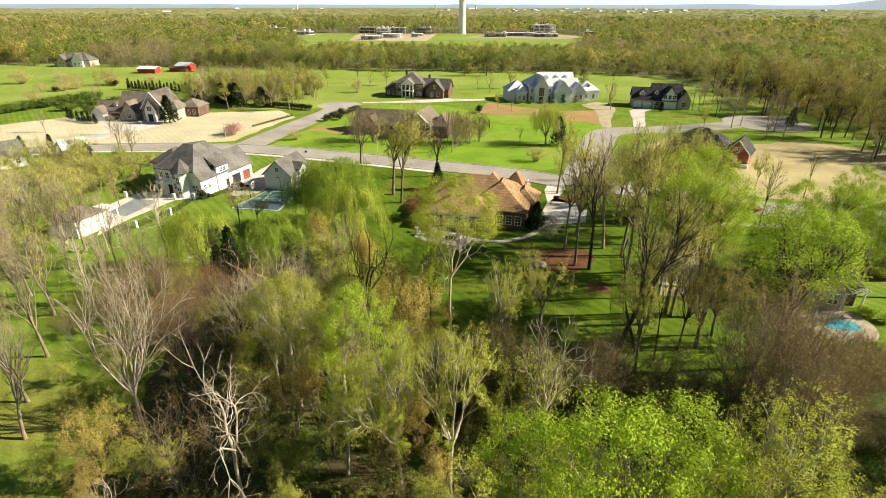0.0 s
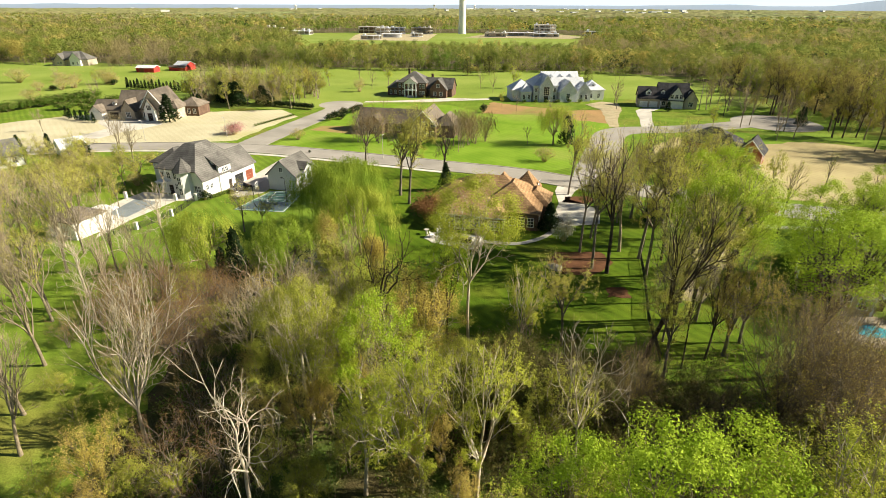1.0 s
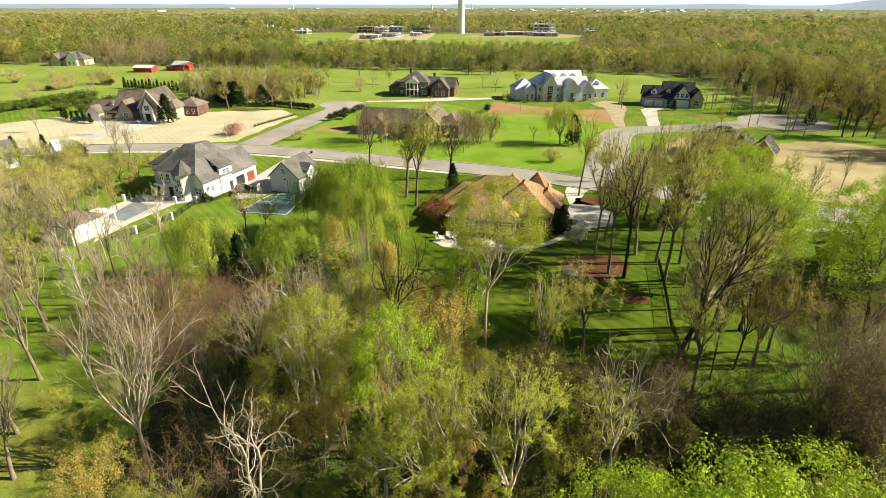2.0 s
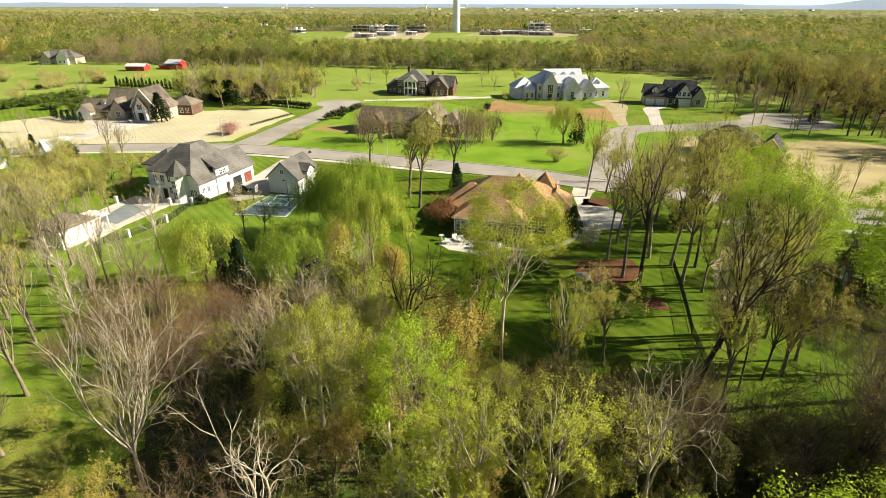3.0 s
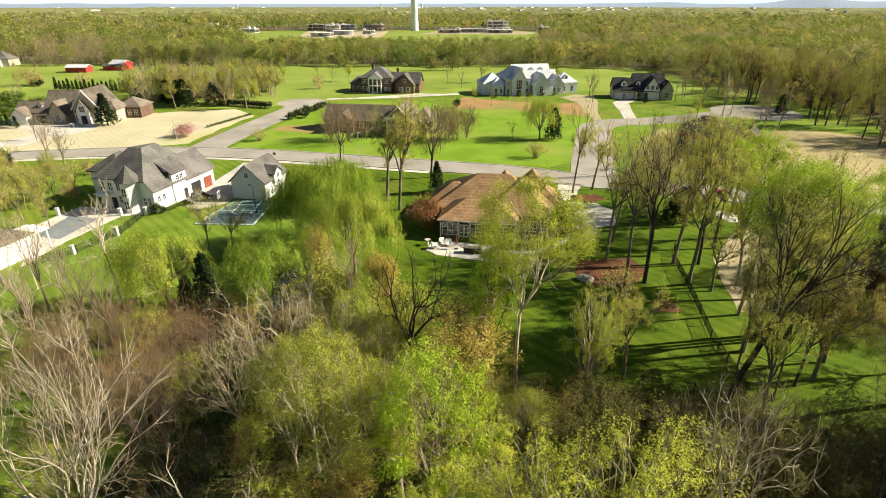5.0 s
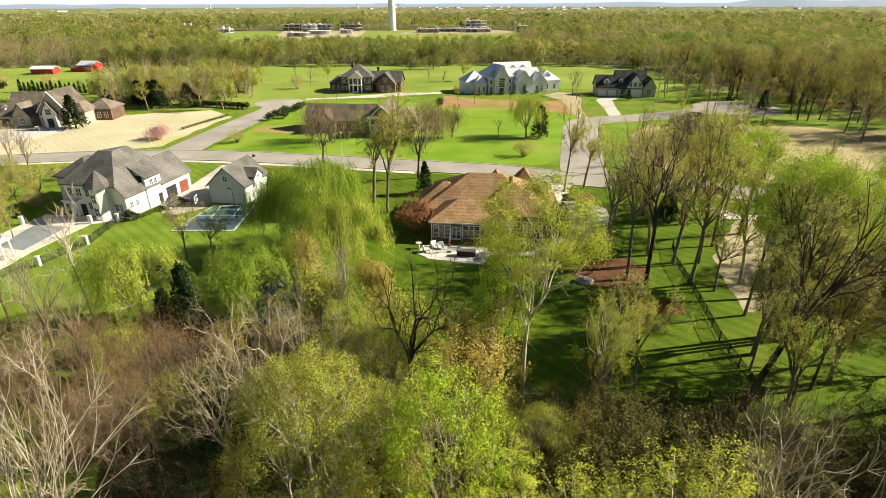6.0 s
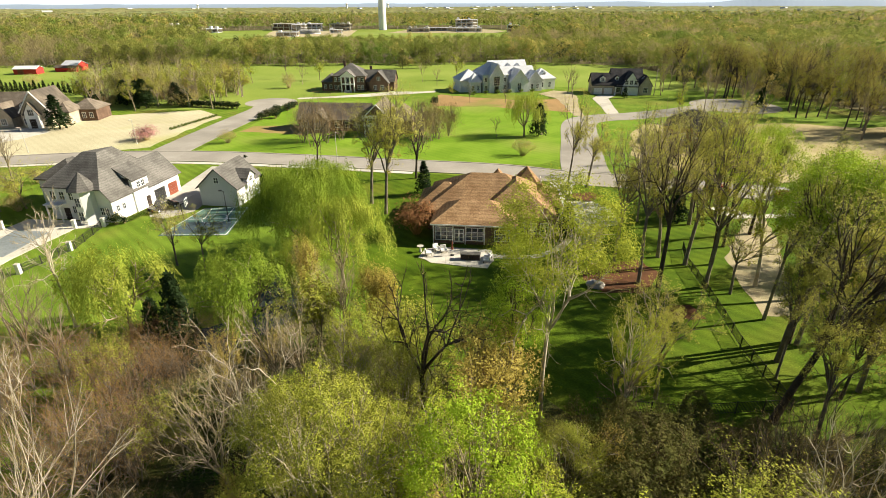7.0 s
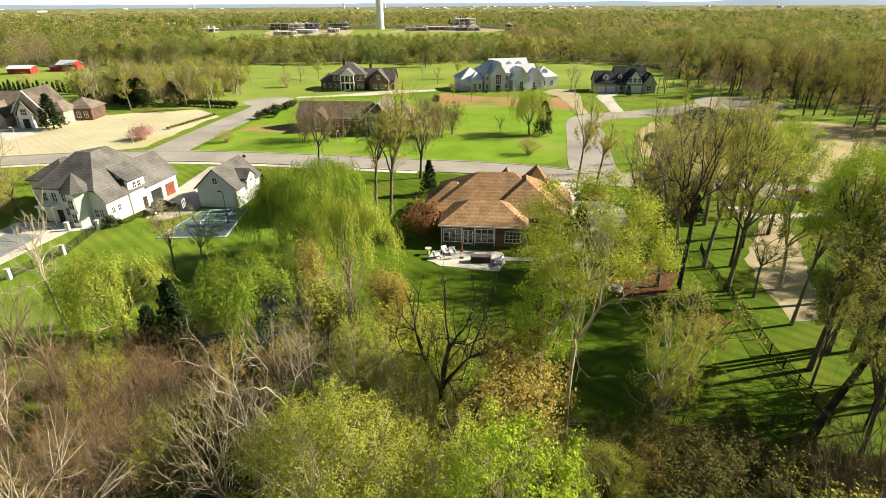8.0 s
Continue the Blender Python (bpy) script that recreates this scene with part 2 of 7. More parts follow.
ROCK = mat("pale grey boulder", (0.40, 0.37, 0.33), (0.52, 0.49, 0.45), 1.2, 8.0, 0.9, 0.6)

# ---------------------------------------------------------------- helpers of this scene
def mesh_ob(name, verts, faces, material, parent=None, label="", smooth=False):
    me = bpy.data.meshes.new(name)
    me.from_pydata([tuple(map(float, v)) for v in verts], [], [tuple(f) for f in faces])
    me.materials.append(material)
    if smooth:
        me.polygons.foreach_set("use_smooth", [True] * len(me.polygons))
    ob = new(name, me)
    ob.parent = parent
    if label:
        tagged(ob, label)
    return ob


def part(name, bm, material, parent=None, label=""):
    """Links a bmesh as one mesh object."""
    me = bpy.data.meshes.new(name)
    bmesh.ops.recalc_face_normals(bm, faces=bm.faces)
    bm.to_mesh(me)
    bm.free()
    me.materials.append(material)
    ob = new(name, me)
    ob.parent = parent
    if label:
        tagged(ob, label)
    return ob


def box(bm, x0, x1, y0, y1, z0, z1, bevel=0.0):
    m = Matrix.Translation(((x0 + x1) / 2, (y0 + y1) / 2, (z0 + z1) / 2)) @ Matrix.Diagonal((x1 - x0, y1 - y0, z1 - z0, 1))
    made = bmesh.ops.create_cube(bm, size=1, matrix=m)["verts"]
    if bevel:
        edges = {e for v in made for e in v.link_edges}
        bmesh.ops.bevel(bm, geom=list(edges), offset=bevel, segments=1, affect="EDGES")
    return bm


def boxpart(name, material, parent, *size, bevel=0.0, label=""):
    return part(name, box(bmesh.new(), *size, bevel=bevel), material, parent, label)


def rod(bm, a, b, r0, r1, sides=8):
    a, b = Vector(a), Vector(b)
    d = b - a
    m = Matrix.Translation((a + b) / 2) @ d.to_track_quat("Z", "Y").to_matrix().to_4x4()
    bmesh.ops.create_cone(bm, cap_ends=True, segments=sides, radius1=r0, radius2=r1, depth=d.length, matrix=m)
    return bm


def empty(name, m, label, category, group="", kind=""):
    ob = new(name)
    ob.matrix_world = m
    return tagged(ob, label, category, group, kind)


def at(x, y, rz=0.0, z=0.0):
    """A pose on the plan."""
    return pose(x * U, y * U, z, 0, 0, rz)


def sheet(name, points, z, material, label, kind="structure", wobble=0.0, category="ground", step=3.0):
    """A flat patch of ground with a soft, uneven outline, given by plan points, with a shallow skirt."""
    rng = random.Random(len(points) * 7 + int(abs(points[0][0])))
    pts = [Vector((x * U, y * U)) for x, y in points]
    out = []
    for i, p in enumerate(pts):
        q = pts[(i + 1) % len(pts)]
        n = max(1, int((q - p).length / step))
        for k in range(n):
            v = p.lerp(q, k / n)
            if wobble:
                v = v + Vector((rng.uniform(-1, 1), rng.uniform(-1, 1))) * wobble
            out.append(v)
    bm = bmesh.new()
    topv = [bm.verts.new((v.x, v.y, z)) for v in out]
    low = [bm.verts.new((v.x, v.y, -0.05)) for v in out]
    bm.faces.new(topv)
    for i in range(len(out)):
        j = (i + 1) % len(out)
        bm.faces.new((topv[i], low[i], low[j], topv[j]))
    bmesh.ops.triangulate(bm, faces=[f for f in bm.faces if len(f.verts) > 4])
    return tagged(part(name, bm, material), label, category, "", kind)


def smooth_line(points, per=8):
    """A Catmull-Rom line through plan points, in metres."""
    p = [Vector((x * U, y * U)) for x, y in points]
    p = [2 * p[0] - p[1]] + p + [2 * p[-1] - p[-2]]
    out = []
    for i in range(1, len(p) - 2):
        for k in range(per):
            t = k / per
            a, b, c, d = p[i - 1 : i + 3]
            out.append(0.5 * (2 * b + (c - a) * t + (2 * a - 5 * b + 4 * c - d) * t * t + (3 * b - a - 3 * c + d) * t**3))
    return out + [p[-2]]


def ribbon(bm, line, left, right, z0, z1):
    """A strip along a line between two offsets, from z0 up to z1."""
    rows = []
    for i, p in enumerate(line):
        d = (line[min(i + 1, len(line) - 1)] - line[max(i - 1, 0)]).normalized()
        n = Vector((-d.y, d.x))
        a, b = p + n * left, p + n * right
        rows.append([bm.verts.new((a.x, a.y, z1)), bm.verts.new((b.x, b.y, z1)), bm.verts.new((b.x, b.y, z0)), bm.verts.new((a.x, a.y, z0))])
    for r, s in zip(rows, rows[1:]):
        for k in range(4):
            bm.faces.new((r[k], r[(k + 1) % 4], s[(k + 1) % 4], s[k]))
    bm.faces.new(rows[0])
    bm.faces.new(rows[-1][::-1])
    return bm


# ---------------------------------------------------------------- ground, roads
bm = bmesh.new()
ring = [0, 40, 90, 160, 260, 420, 700, 1200, 2200, 4800]
cells = [[bm.verts.new((r * math.cos(a * math.tau / 48), 60 + r * math.sin(a * math.tau / 48), 0)) for a in range(48)] for r in ring[1:]]
mid = bm.verts.new((0, 60, 0))
for a in range(48):
    b = (a + 1) % 48
    bm.faces.new((mid, cells[0][a], cells[0][b]))
    for r, s in zip(cells, cells[1:]):
        bm.faces.new((r[a], s[a], s[b], r[b]))
tagged(part("ground", bm, GRASS), "green mown lawns running out to the woods", "ground", "", "structure")

sheet("field", [(-420, 190), (-300, 195), (-170, 185), (-75, 190), (-30, 215), (40, 232), (100, 215), (140, 260), (110, 345), (0, 350), (-120, 335), (-240, 345), (-420, 350)], 0.02, FIELD, "bright green open meadow behind the houses", wobble=1.0, step=8)
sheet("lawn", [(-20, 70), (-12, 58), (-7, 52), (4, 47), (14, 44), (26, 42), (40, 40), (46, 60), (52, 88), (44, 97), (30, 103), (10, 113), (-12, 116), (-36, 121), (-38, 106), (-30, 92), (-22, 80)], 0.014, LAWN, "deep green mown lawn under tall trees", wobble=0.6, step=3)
sheet("street_lawn", [(-62, 134), (-56, 136), (-40, 132), (-10, 125), (14, 121), (22, 128), (30, 158), (36, 172), (34, 190), (20, 194), (-6, 192), (-20, 206), (-50, 205), (-57, 168)], 0.014, LOT, "bright green street-side lawn", wobble=0.4, step=4)
sheet("corner_lawn", [(38, 166), (52, 166), (70, 172), (90, 160), (84, 158), (70, 153), (52, 162), (44, 152), (36, 132), (33, 134)], 0.014, LOT, "bright green verge lawn", wobble=0.4, step=4)
sheet("wood_floor", [(-24, -30), (-29, 10), (-31, 25), (-33, 45), (-36, 56), (-30, 64), (-22, 68), (-14, 58), (-7, 53), (4, 49), (9.4, 48.5), (15.8, 47), (20.6, 43.6), (24, 42.6), (27.5, 41.0), (31, 43.5), (35, 48.5), (40, 52.0), (50, 53), (62, 54), (80, 54), (80, -30)], 0.02, LITTER, "brown leaf litter and moss on the floor of the woods", wobble=1.2, step=2)
for rim in ([(-900, 330), (60, 330), (60, 900), (-900, 900)], [(60, 326), (92, 310), (560, 420), (760, 900), (60, 900)], [(128, 152), (150, 136), (200, 128), (560, 420), (100, 300), (112, 236)]):
    sheet("forest_floor", rim, 0.036, BRUSH, "brown brush and leaf litter under the far woods", step=60)
sheet("pale_lawn", [(-290, 95), (-240, 125), (-178, 146), (-160, 152), (-147, 168), (-107, 179), (-80, 188), (-69.8, 176), (-72.4, 158), (-74.0, 140), (-84, 136.6), (-109, 132.2), (-129, 124.8), (-182, 108.6), (-230, 92.6)], 0.024, STRAW, "straw-pale dormant lawn round the stone house", wobble=0.5)
sheet("tan_lawn", [(41, 113), (52, 108.4), (65, 104.6), (80, 102.5), (120, 98), (150, 120), (125, 152), (106, 152), (88, 160), (70, 152), (52, 160), (44, 150), (36, 128)], 0.024, TANLAWN, "tan dormant lawn with bare tracks beside the brick house", wobble=0.7)
sheet("clay_patch", [(-58.5, 156), (-56, 162.5), (-42, 161.8), (-40, 151)], 0.028, CLAY, "strip of bare tan clay in the lawn", wobble=0.5)
sheet("clay_yard", [(-7, 190), (-4, 214), (14, 205), (24, 200), (38, 203), (36, 178), (22, 184), (10, 189)], 0.028, CLAY, "bare orange clay yard before the pale mansion", wobble=1.0)
sheet("mulch_bed", [(9.4, 71.5), (10.5, 75.5), (17.7, 76.4), (19.2, 72.8), (15.3, 68.0), (10.6, 68.5)], 0.05, MULCH, "red mulch bed under tall trees", wobble=0.25, step=1)
sheet("mulch_patch", [(16.6, 62.2), (17, 65), (19.4, 65.2), (19.8, 62.6)], 0.05, MULCH, "round patch of red mulch in the lawn", wobble=0.3, step=0.8)
sheet("mulch_island", [(14, 99), (15, 102.5), (19.5, 103.5), (21, 101), (18, 98.6)], 0.05, MULCH, "mulch island by the driveway", wobble=0.25, step=1)
sheet("gravel_track", [(26.2, 62.5), (27.2, 68), (29.5, 76.5), (35, 84), (40, 90), (43, 91), (40, 82), (36.6, 76), (33, 69), (29.1, 62.5)], 0.03, GRAVEL, "tan gravel track beside the lawn", wobble=0.3, step=1.5)
sheet("pond", [(-36.6, 56.2), (-37.2, 59.0), (-35.0, 62.0), (-31.4, 63.2), (-29.4, 66.2), (-28.0, 72.0), (-29.2, 79.0), (-27.6, 83.0), (-25.6, 82.0), (-25.2, 74.0), (-24.4, 69.8), (-22.4, 66.0), (-25.6, 62.2), (-28.6, 58.6), (-32.4, 54.8)], 0.04, WATER, "still dark pond among the willows", wobble=0.3, step=1.5, category="water")


def road(name, label, points, half, material=ROAD, kerb=True, z=0.05):
    line = smooth_line(points)
    ob = tagged(part(name, ribbon(bmesh.new(), line, half, -half, -0.05, z), material), label, "road", "", "structure")
    if kerb:
        for side in (1, -1):
            k = ribbon(bmesh.new(), line, side * (half + 0.45), side * half, -0.05, 0.14)
            part("kerb", k, KERB, ob, "weathered concrete kerb")
    return ob


def disc_sheet(name, x, y, r, z, material, label, category="road"):
    return sheet(name, [(x + r * math.cos(a * math.tau / 32), y + r * math.sin(a * math.tau / 32)) for a in range(32)], z, material, label, category=category)


road("road", "pale worn asphalt street with concrete kerbs", [(-230, 88), (-180, 104), (-129, 120), (-109, 127.5), (-84, 131.8), (-62, 131.6), (-40, 128), (-12, 121.7), (5, 117.8), (20, 111.5), (36, 107), (50, 101.5), (60, 99), (75, 96.8), (120, 90), (180, 75)], 4.3)
road("side_road", "pale asphalt side street to a turning circle", [(-68.2, 130), (-66, 150), (-63, 172), (-60.5, 190), (-62, 199)], 5.0, kerb=False, z=0.058)
disc_sheet("turning_circle", -61.5, 201, 8.5, 0.066, ROAD, "round asphalt turning circle")
road("east_road", "pale asphalt street to a wide turning area", [(22, 113), (23.5, 122), (28, 140), (33.5, 161), (40, 168), (52, 171), (66, 176), (82, 184), (96, 190)], 5.2, kerb=False, z=0.058)
disc_sheet("turning_area", 91, 186, 13.5, 0.066, ROAD, "wide asphalt turning area")

# ---------------------------------------------------------------- trees
def tube_mesh(segments):
    """Tapered tubes: (start, end, radius, end radius, sides)."""
    verts, faces = [], []
    for a, b, r0, r1, sides in segments:
        d = b - a
        if d.length < 1e-6:
            continue
        u = d.orthogonal().normalized()
        w = d.normalized().cross(u)
        base = len(verts)
        for p, r in ((a, r0), (b, r1)):
            for k in range(sides):
                t = k * math.tau / sides
                verts.append(p + u * (math.cos(t) * r) + w * (math.sin(t) * r))
        for k in range(sides):
            j = (k + 1) % sides
            faces.append((base + k, base + j, base + sides + j, base + sides + k))
    return verts, faces


def split_twigs(rng, lines, n):
    """Adds n side shoots to each twig."""
    out = list(lines)
    for a, b, r in lines:
        d = b - a
        for _ in range(n):
            p = a + d * rng.uniform(0.2, 0.85)
            u = Vector((rng.gauss(0, 1), rng.gauss(0, 1), rng.gauss(0.2, 1))).normalized()
            out.append((p, p + (d.normalized() + u * 0.8).normalized() * d.length * rng.uniform(0.25, 0.5), r * 0.7))
    return out


def twig_mesh(lines, whole=None):
    """Slender three-sided spikes: (start, end, radius); past the first few, the finest shoots are single blades."""
    verts, faces = [], []
    for i, (a, b, r) in enumerate(lines):
        d = b - a
        if d.length < 1e-6:
            continue
        u = d.orthogonal().normalized()
        w = d.normalized().cross(u)
        k = len(verts)
        if whole is not None and i >= whole:
            verts += [a + u * r, a - u * r, b]
            faces.append((k, k + 1, k + 2))
            continue
        verts += [a + u * r, a - u * (r * 0.5) + w * (r * 0.87), a - u * (r * 0.5) - w * (r * 0.87), b]
        faces += [(k, k + 1, k + 3), (k + 1, k + 2, k + 3), (k + 2, k, k + 3)]
    return verts, faces


def leaf_mesh(rng, spots, size, aspect=0.6, droop=0.0, folded=False, hub=None):
    """Leaves at the spots: pointed blades, or folded four-cornered ones. A spot may carry the way it faces; with a hub the leaves face away from it."""
    verts, faces = [], []
    for spot in spots:
        p, face = spot if isinstance(spot, tuple) else (spot, None)
        s = size * rng.uniform(0.6, 1.4)
        d = Vector((rng.gauss(0, 1), rng.gauss(0, 1), rng.gauss(0, 0.6) - droop)).normalized()
        if face is None and hub is not None:
            face = (p - hub).normalized()
        if face is not None:
            n = (face + Vector((rng.gauss(0, 0.42), rng.gauss(0, 0.42), rng.gauss(0.25, 0.42)))).normalized()
            d = d - n * d.dot(n)
            d = d.normalized() if d.length > 1e-3 else n.orthogonal().normalized()
            u = n.cross(d)
            w = n * (s * 0.12)
        else:
            u = d.orthogonal()
            u.rotate(Matrix.Rotation(rng.uniform(0, math.tau), 3, d))
            w = d.cross(u) * (s * 0.25)
        k = len(verts)
        if not folded:
            verts += [p - u * (s * aspect * 0.5), p + u * (s * aspect * 0.5), p + d * s + w]
            faces.append((k, k + 1, k + 2))
            continue
        verts += [p, p + d * (s * 0.5) + u * (s * aspect * 0.5) + w, p + d * s, p + d * (s * 0.5) - u * (s * aspect * 0.5) + w]
        faces += [(k, k + 1, k + 2), (k, k + 2, k + 3)]
    return verts, faces


def grow(rng, height, spread, fork=0.35, limbs=4, angle=0.55, depth=4, crooked=0.12, lean=0.0, stems=1, trunk=0.0, side=0.5, lift=0.12, fine=5, taper=0.58):
    """A forking frame scaled to its height and crown radius: tubes for trunk and limbs, spikes for twigs, and the twigs' ends."""
    tubes, twigs, ends = [], [], []

    def turned(d, tilt, spin):
        u = d.orthogonal().normalized()
        u.rotate(Matrix.Rotation(spin, 3, d))
        return (d * math.cos(tilt) + u * math.sin(tilt)).normalized()

    def branch(p, d, length, r, level):
        bits = 4 if level < 2 else 3 if level < 3 else 2
        spin = rng.uniform(0, math.tau)
        for k in range(bits):
            d = (d + Vector((rng.gauss(0, 1), rng.gauss(0, 1), rng.gauss(lift, 0.5))) * crooked * 1.15).normalized()
            q = p + d * (length / bits)
            tubes.append((p, q, r * (1 - 0.4 * k / bits), r * (1 - 0.4 * (k + 1) / bits), 5 if level < 2 else 3))
            if level < depth and rng.random() < side * 0.8:
                spin += 2.4
                branch(p.lerp(q, rng.random()), turned(d, angle * rng.uniform(1.1, 1.6), spin), length * rng.uniform(0.4, 0.6), r * 0.4, level + 1)
            p = q
        if level < depth:
            n = 3 if rng.random() < 0.45 else 2
            for c in range(n):
                spin += math.tau / n + rng.gauss(0, 0.3)
                branch(p, turned(d, angle * rng.uniform(0.5, 1.2), spin), length * rng.uniform(0.6, 0.82), r * taper, level + 1)
        else:
            for _ in range(fine):
                e = p - d * (length * rng.uniform(0, 0.9))
                nd = turned(d, rng.uniform(0.2, 0.95), rng.uniform(0, math.tau))
                run = length * rng.uniform(0.28, 0.52)
                m = e + nd * run
                bent = (nd + Vector((rng.gauss(0, 0.35), rng.gauss(0, 0.35), rng.gauss(0.22, 0.3)))).normalized()
                t = m + bent * run * rng.uniform(0.7, 1.2)
                thick = min(0.017, max(0.008, r * 0.36))
                twigs.append((e, m + (m - e) * 0.08, thick))
                ends.append((m, t, thick * 0.8))

    top_ = height * (1 - fork) * 0.36
    for s in range(stems):
        a = rng.uniform(0, math.tau)
        off = 0.35 if stems > 1 else 0.0
        p = Vector((math.cos(a) * off, math.sin(a) * off, -0.15))
        d = Vector((lean + math.cos(a) * off * 0.8, math.sin(a) * off * 0.8, 1)).normalized()
        r = (trunk or height * 0.014) * (0.6 if stems > 1 else 1)
        n = 4
        for k in range(n):
            d = (d + Vector((rng.gauss(0, 1), rng.gauss(0, 1), 0)) * 0.05).normalized()
            q = p + d * (height * fork / n)
            tubes.append((p, q, r * (1.3 if k == 0 else 1.08 - 0.08 * k), r * (1.0 - 0.08 * k), 7))
            if k == n - 1 or (k >= 2 and rng.random() < 0.35):
                for c in range(limbs if k == n - 1 else 1):
                    spin = c * math.tau / limbs + rng.gauss(0, 0.35)
                    lead = c == 0 and limbs > 2
                    branch(q, turned(d, angle * (0.25 if lead else rng.uniform(0.7, 1.25)), spin), top_ * (1.15 if lead else rng.uniform(0.85, 1.1)), r * 0.6, 1)
            p = q
    tops = [t[1] for t in ends]
    high = sorted(e.z for e in tops)[int(len(tops) * 0.99)]
    wide = sorted(math.hypot(e.x, e.y) for e in tops)[int(len(tops) * 0.92)]
    sc = Vector((spread / wide, spread / wide, height / high))
    fit_ = lambda v: Vector((v.x * sc.x, v.y * sc.y, v.z * sc.z))
    tubes = [(fit_(a), fit_(b), r0, r1, n) for a, b, r0, r1, n in tubes]
    twigs = [(fit_(a), fit_(b), r) for a, b, r in twigs]
    ends = [(fit_(a), fit_(b), r) for a, b, r in ends]
    return tubes, twigs, ends


def tree(name, label, seed, height, spread, bark=BARK, twig=TWIG, leaf=None, per_tip=0, size=0.2, twig_keep=1.0, category="tree", group="woodland trees", folded=False, shoots=0, thin=1.0, tipped=0.15, **shape):
    rng = random.Random(seed)
    tubes, twigs, ends = grow(rng, height, spread, **shape)
    root = empty(name, pose(0, 0, -500), label, category, group)
    v, f = tube_mesh(tubes)
    mesh_ob("trunk", v, f, bark, root, smooth=True)
    chosen = [rng.random() < twig_keep for _ in twigs]
    kept = [(a, b, r * thin) for (a, b, r), k in zip(twigs, chosen) if k]
    whole = len(kept)
    kept += split_twigs(rng, [(a, b, r * thin) for (a, b, r), k in zip(ends, chosen) if k], shoots)
    if kept:
        v, f = twig_mesh(kept, whole)
        tagged(mesh_ob("branchwork", v, f, twig, root), kind="stuff")
    if leaf:
        spots = []
        for a, b, _ in ends:
            n = int(per_tip) + (1 if rng.random() < per_tip - int(per_tip) else 0)
            for _ in range(n):
                spots.append(a.lerp(b, rng.uniform(tipped, 1.05)) + Vector((rng.gauss(0, 1), rng.gauss(0, 1), rng.gauss(0, 1))) * size * 0.9)
        v, f = leaf_mesh(rng, spots, size, 0.75, folded=folded, hub=Vector((0, 0, height * 0.5)))
        mesh_ob("crown", v, f, leaf, root)
    return root


def dome_tree(name, label, seed, height, spread, bark, leaf, size, count, base=0.42, clumps=60, loose=0.16, twig=TWIG, **shape):
    """A forking frame under a rounded crown: leaf clumps over a lobed dome, thinner towards its middle."""
    rng = random.Random(seed)
    tubes, twigs, ends = grow(rng, height * 0.95, spread * 0.9, **shape)
    root = empty(name, pose(0, 0, -500), label, "tree", "woodland trees")
    v, f = tube_mesh(tubes)
    mesh_ob("trunk", v, f, bark, root, smooth=True)
    v, f = twig_mesh([(a, b, r * 0.8) for a, b, r in twigs + ends], 0)
    tagged(mesh_ob("branchwork", v, f, twig, root), kind="stuff")
    mid = height * (base + 0.42 * (1 - base))
    hub = Vector((0, 0, mid))
    spots = []
    for k in range(clumps):
        a = k * 2.39996 + rng.gauss(0, 0.25)
        up = 1 - 1.55 * (k + 0.5) / clumps + rng.gauss(0, 0.06)
        up = max(-0.6, min(1, up))
        out = math.sqrt(max(0.0, 1 - up * up))
        r = spread * (1 + 0.17 * math.sin(3 * a + seed) + 0.1 * math.sin(5 * a + 4 * up) + rng.gauss(0, 0.1)) * rng.uniform(0.7, 0.97)
        if rng.random() < 0.14:
            continue
        tall = (height - mid) if up > 0 else (mid - height * base)
        c = Vector((math.cos(a) * out * r, math.sin(a) * out * r, mid + up * tall * rng.uniform(0.78, 1.0)))
        for _ in range(int(count / clumps)):
            d = Vector((rng.gauss(0, 1), rng.gauss(0, 1), rng.gauss(0.15, 0.75)))
            away = (d.normalized() + (c - hub).normalized() * 0.6).normalized()
            spots.append((c + d * spread * loose, away))
    v, f = leaf_mesh(rng, spots, size, 0.75)
    mesh_ob("crown", v, f, leaf, root)
    return root


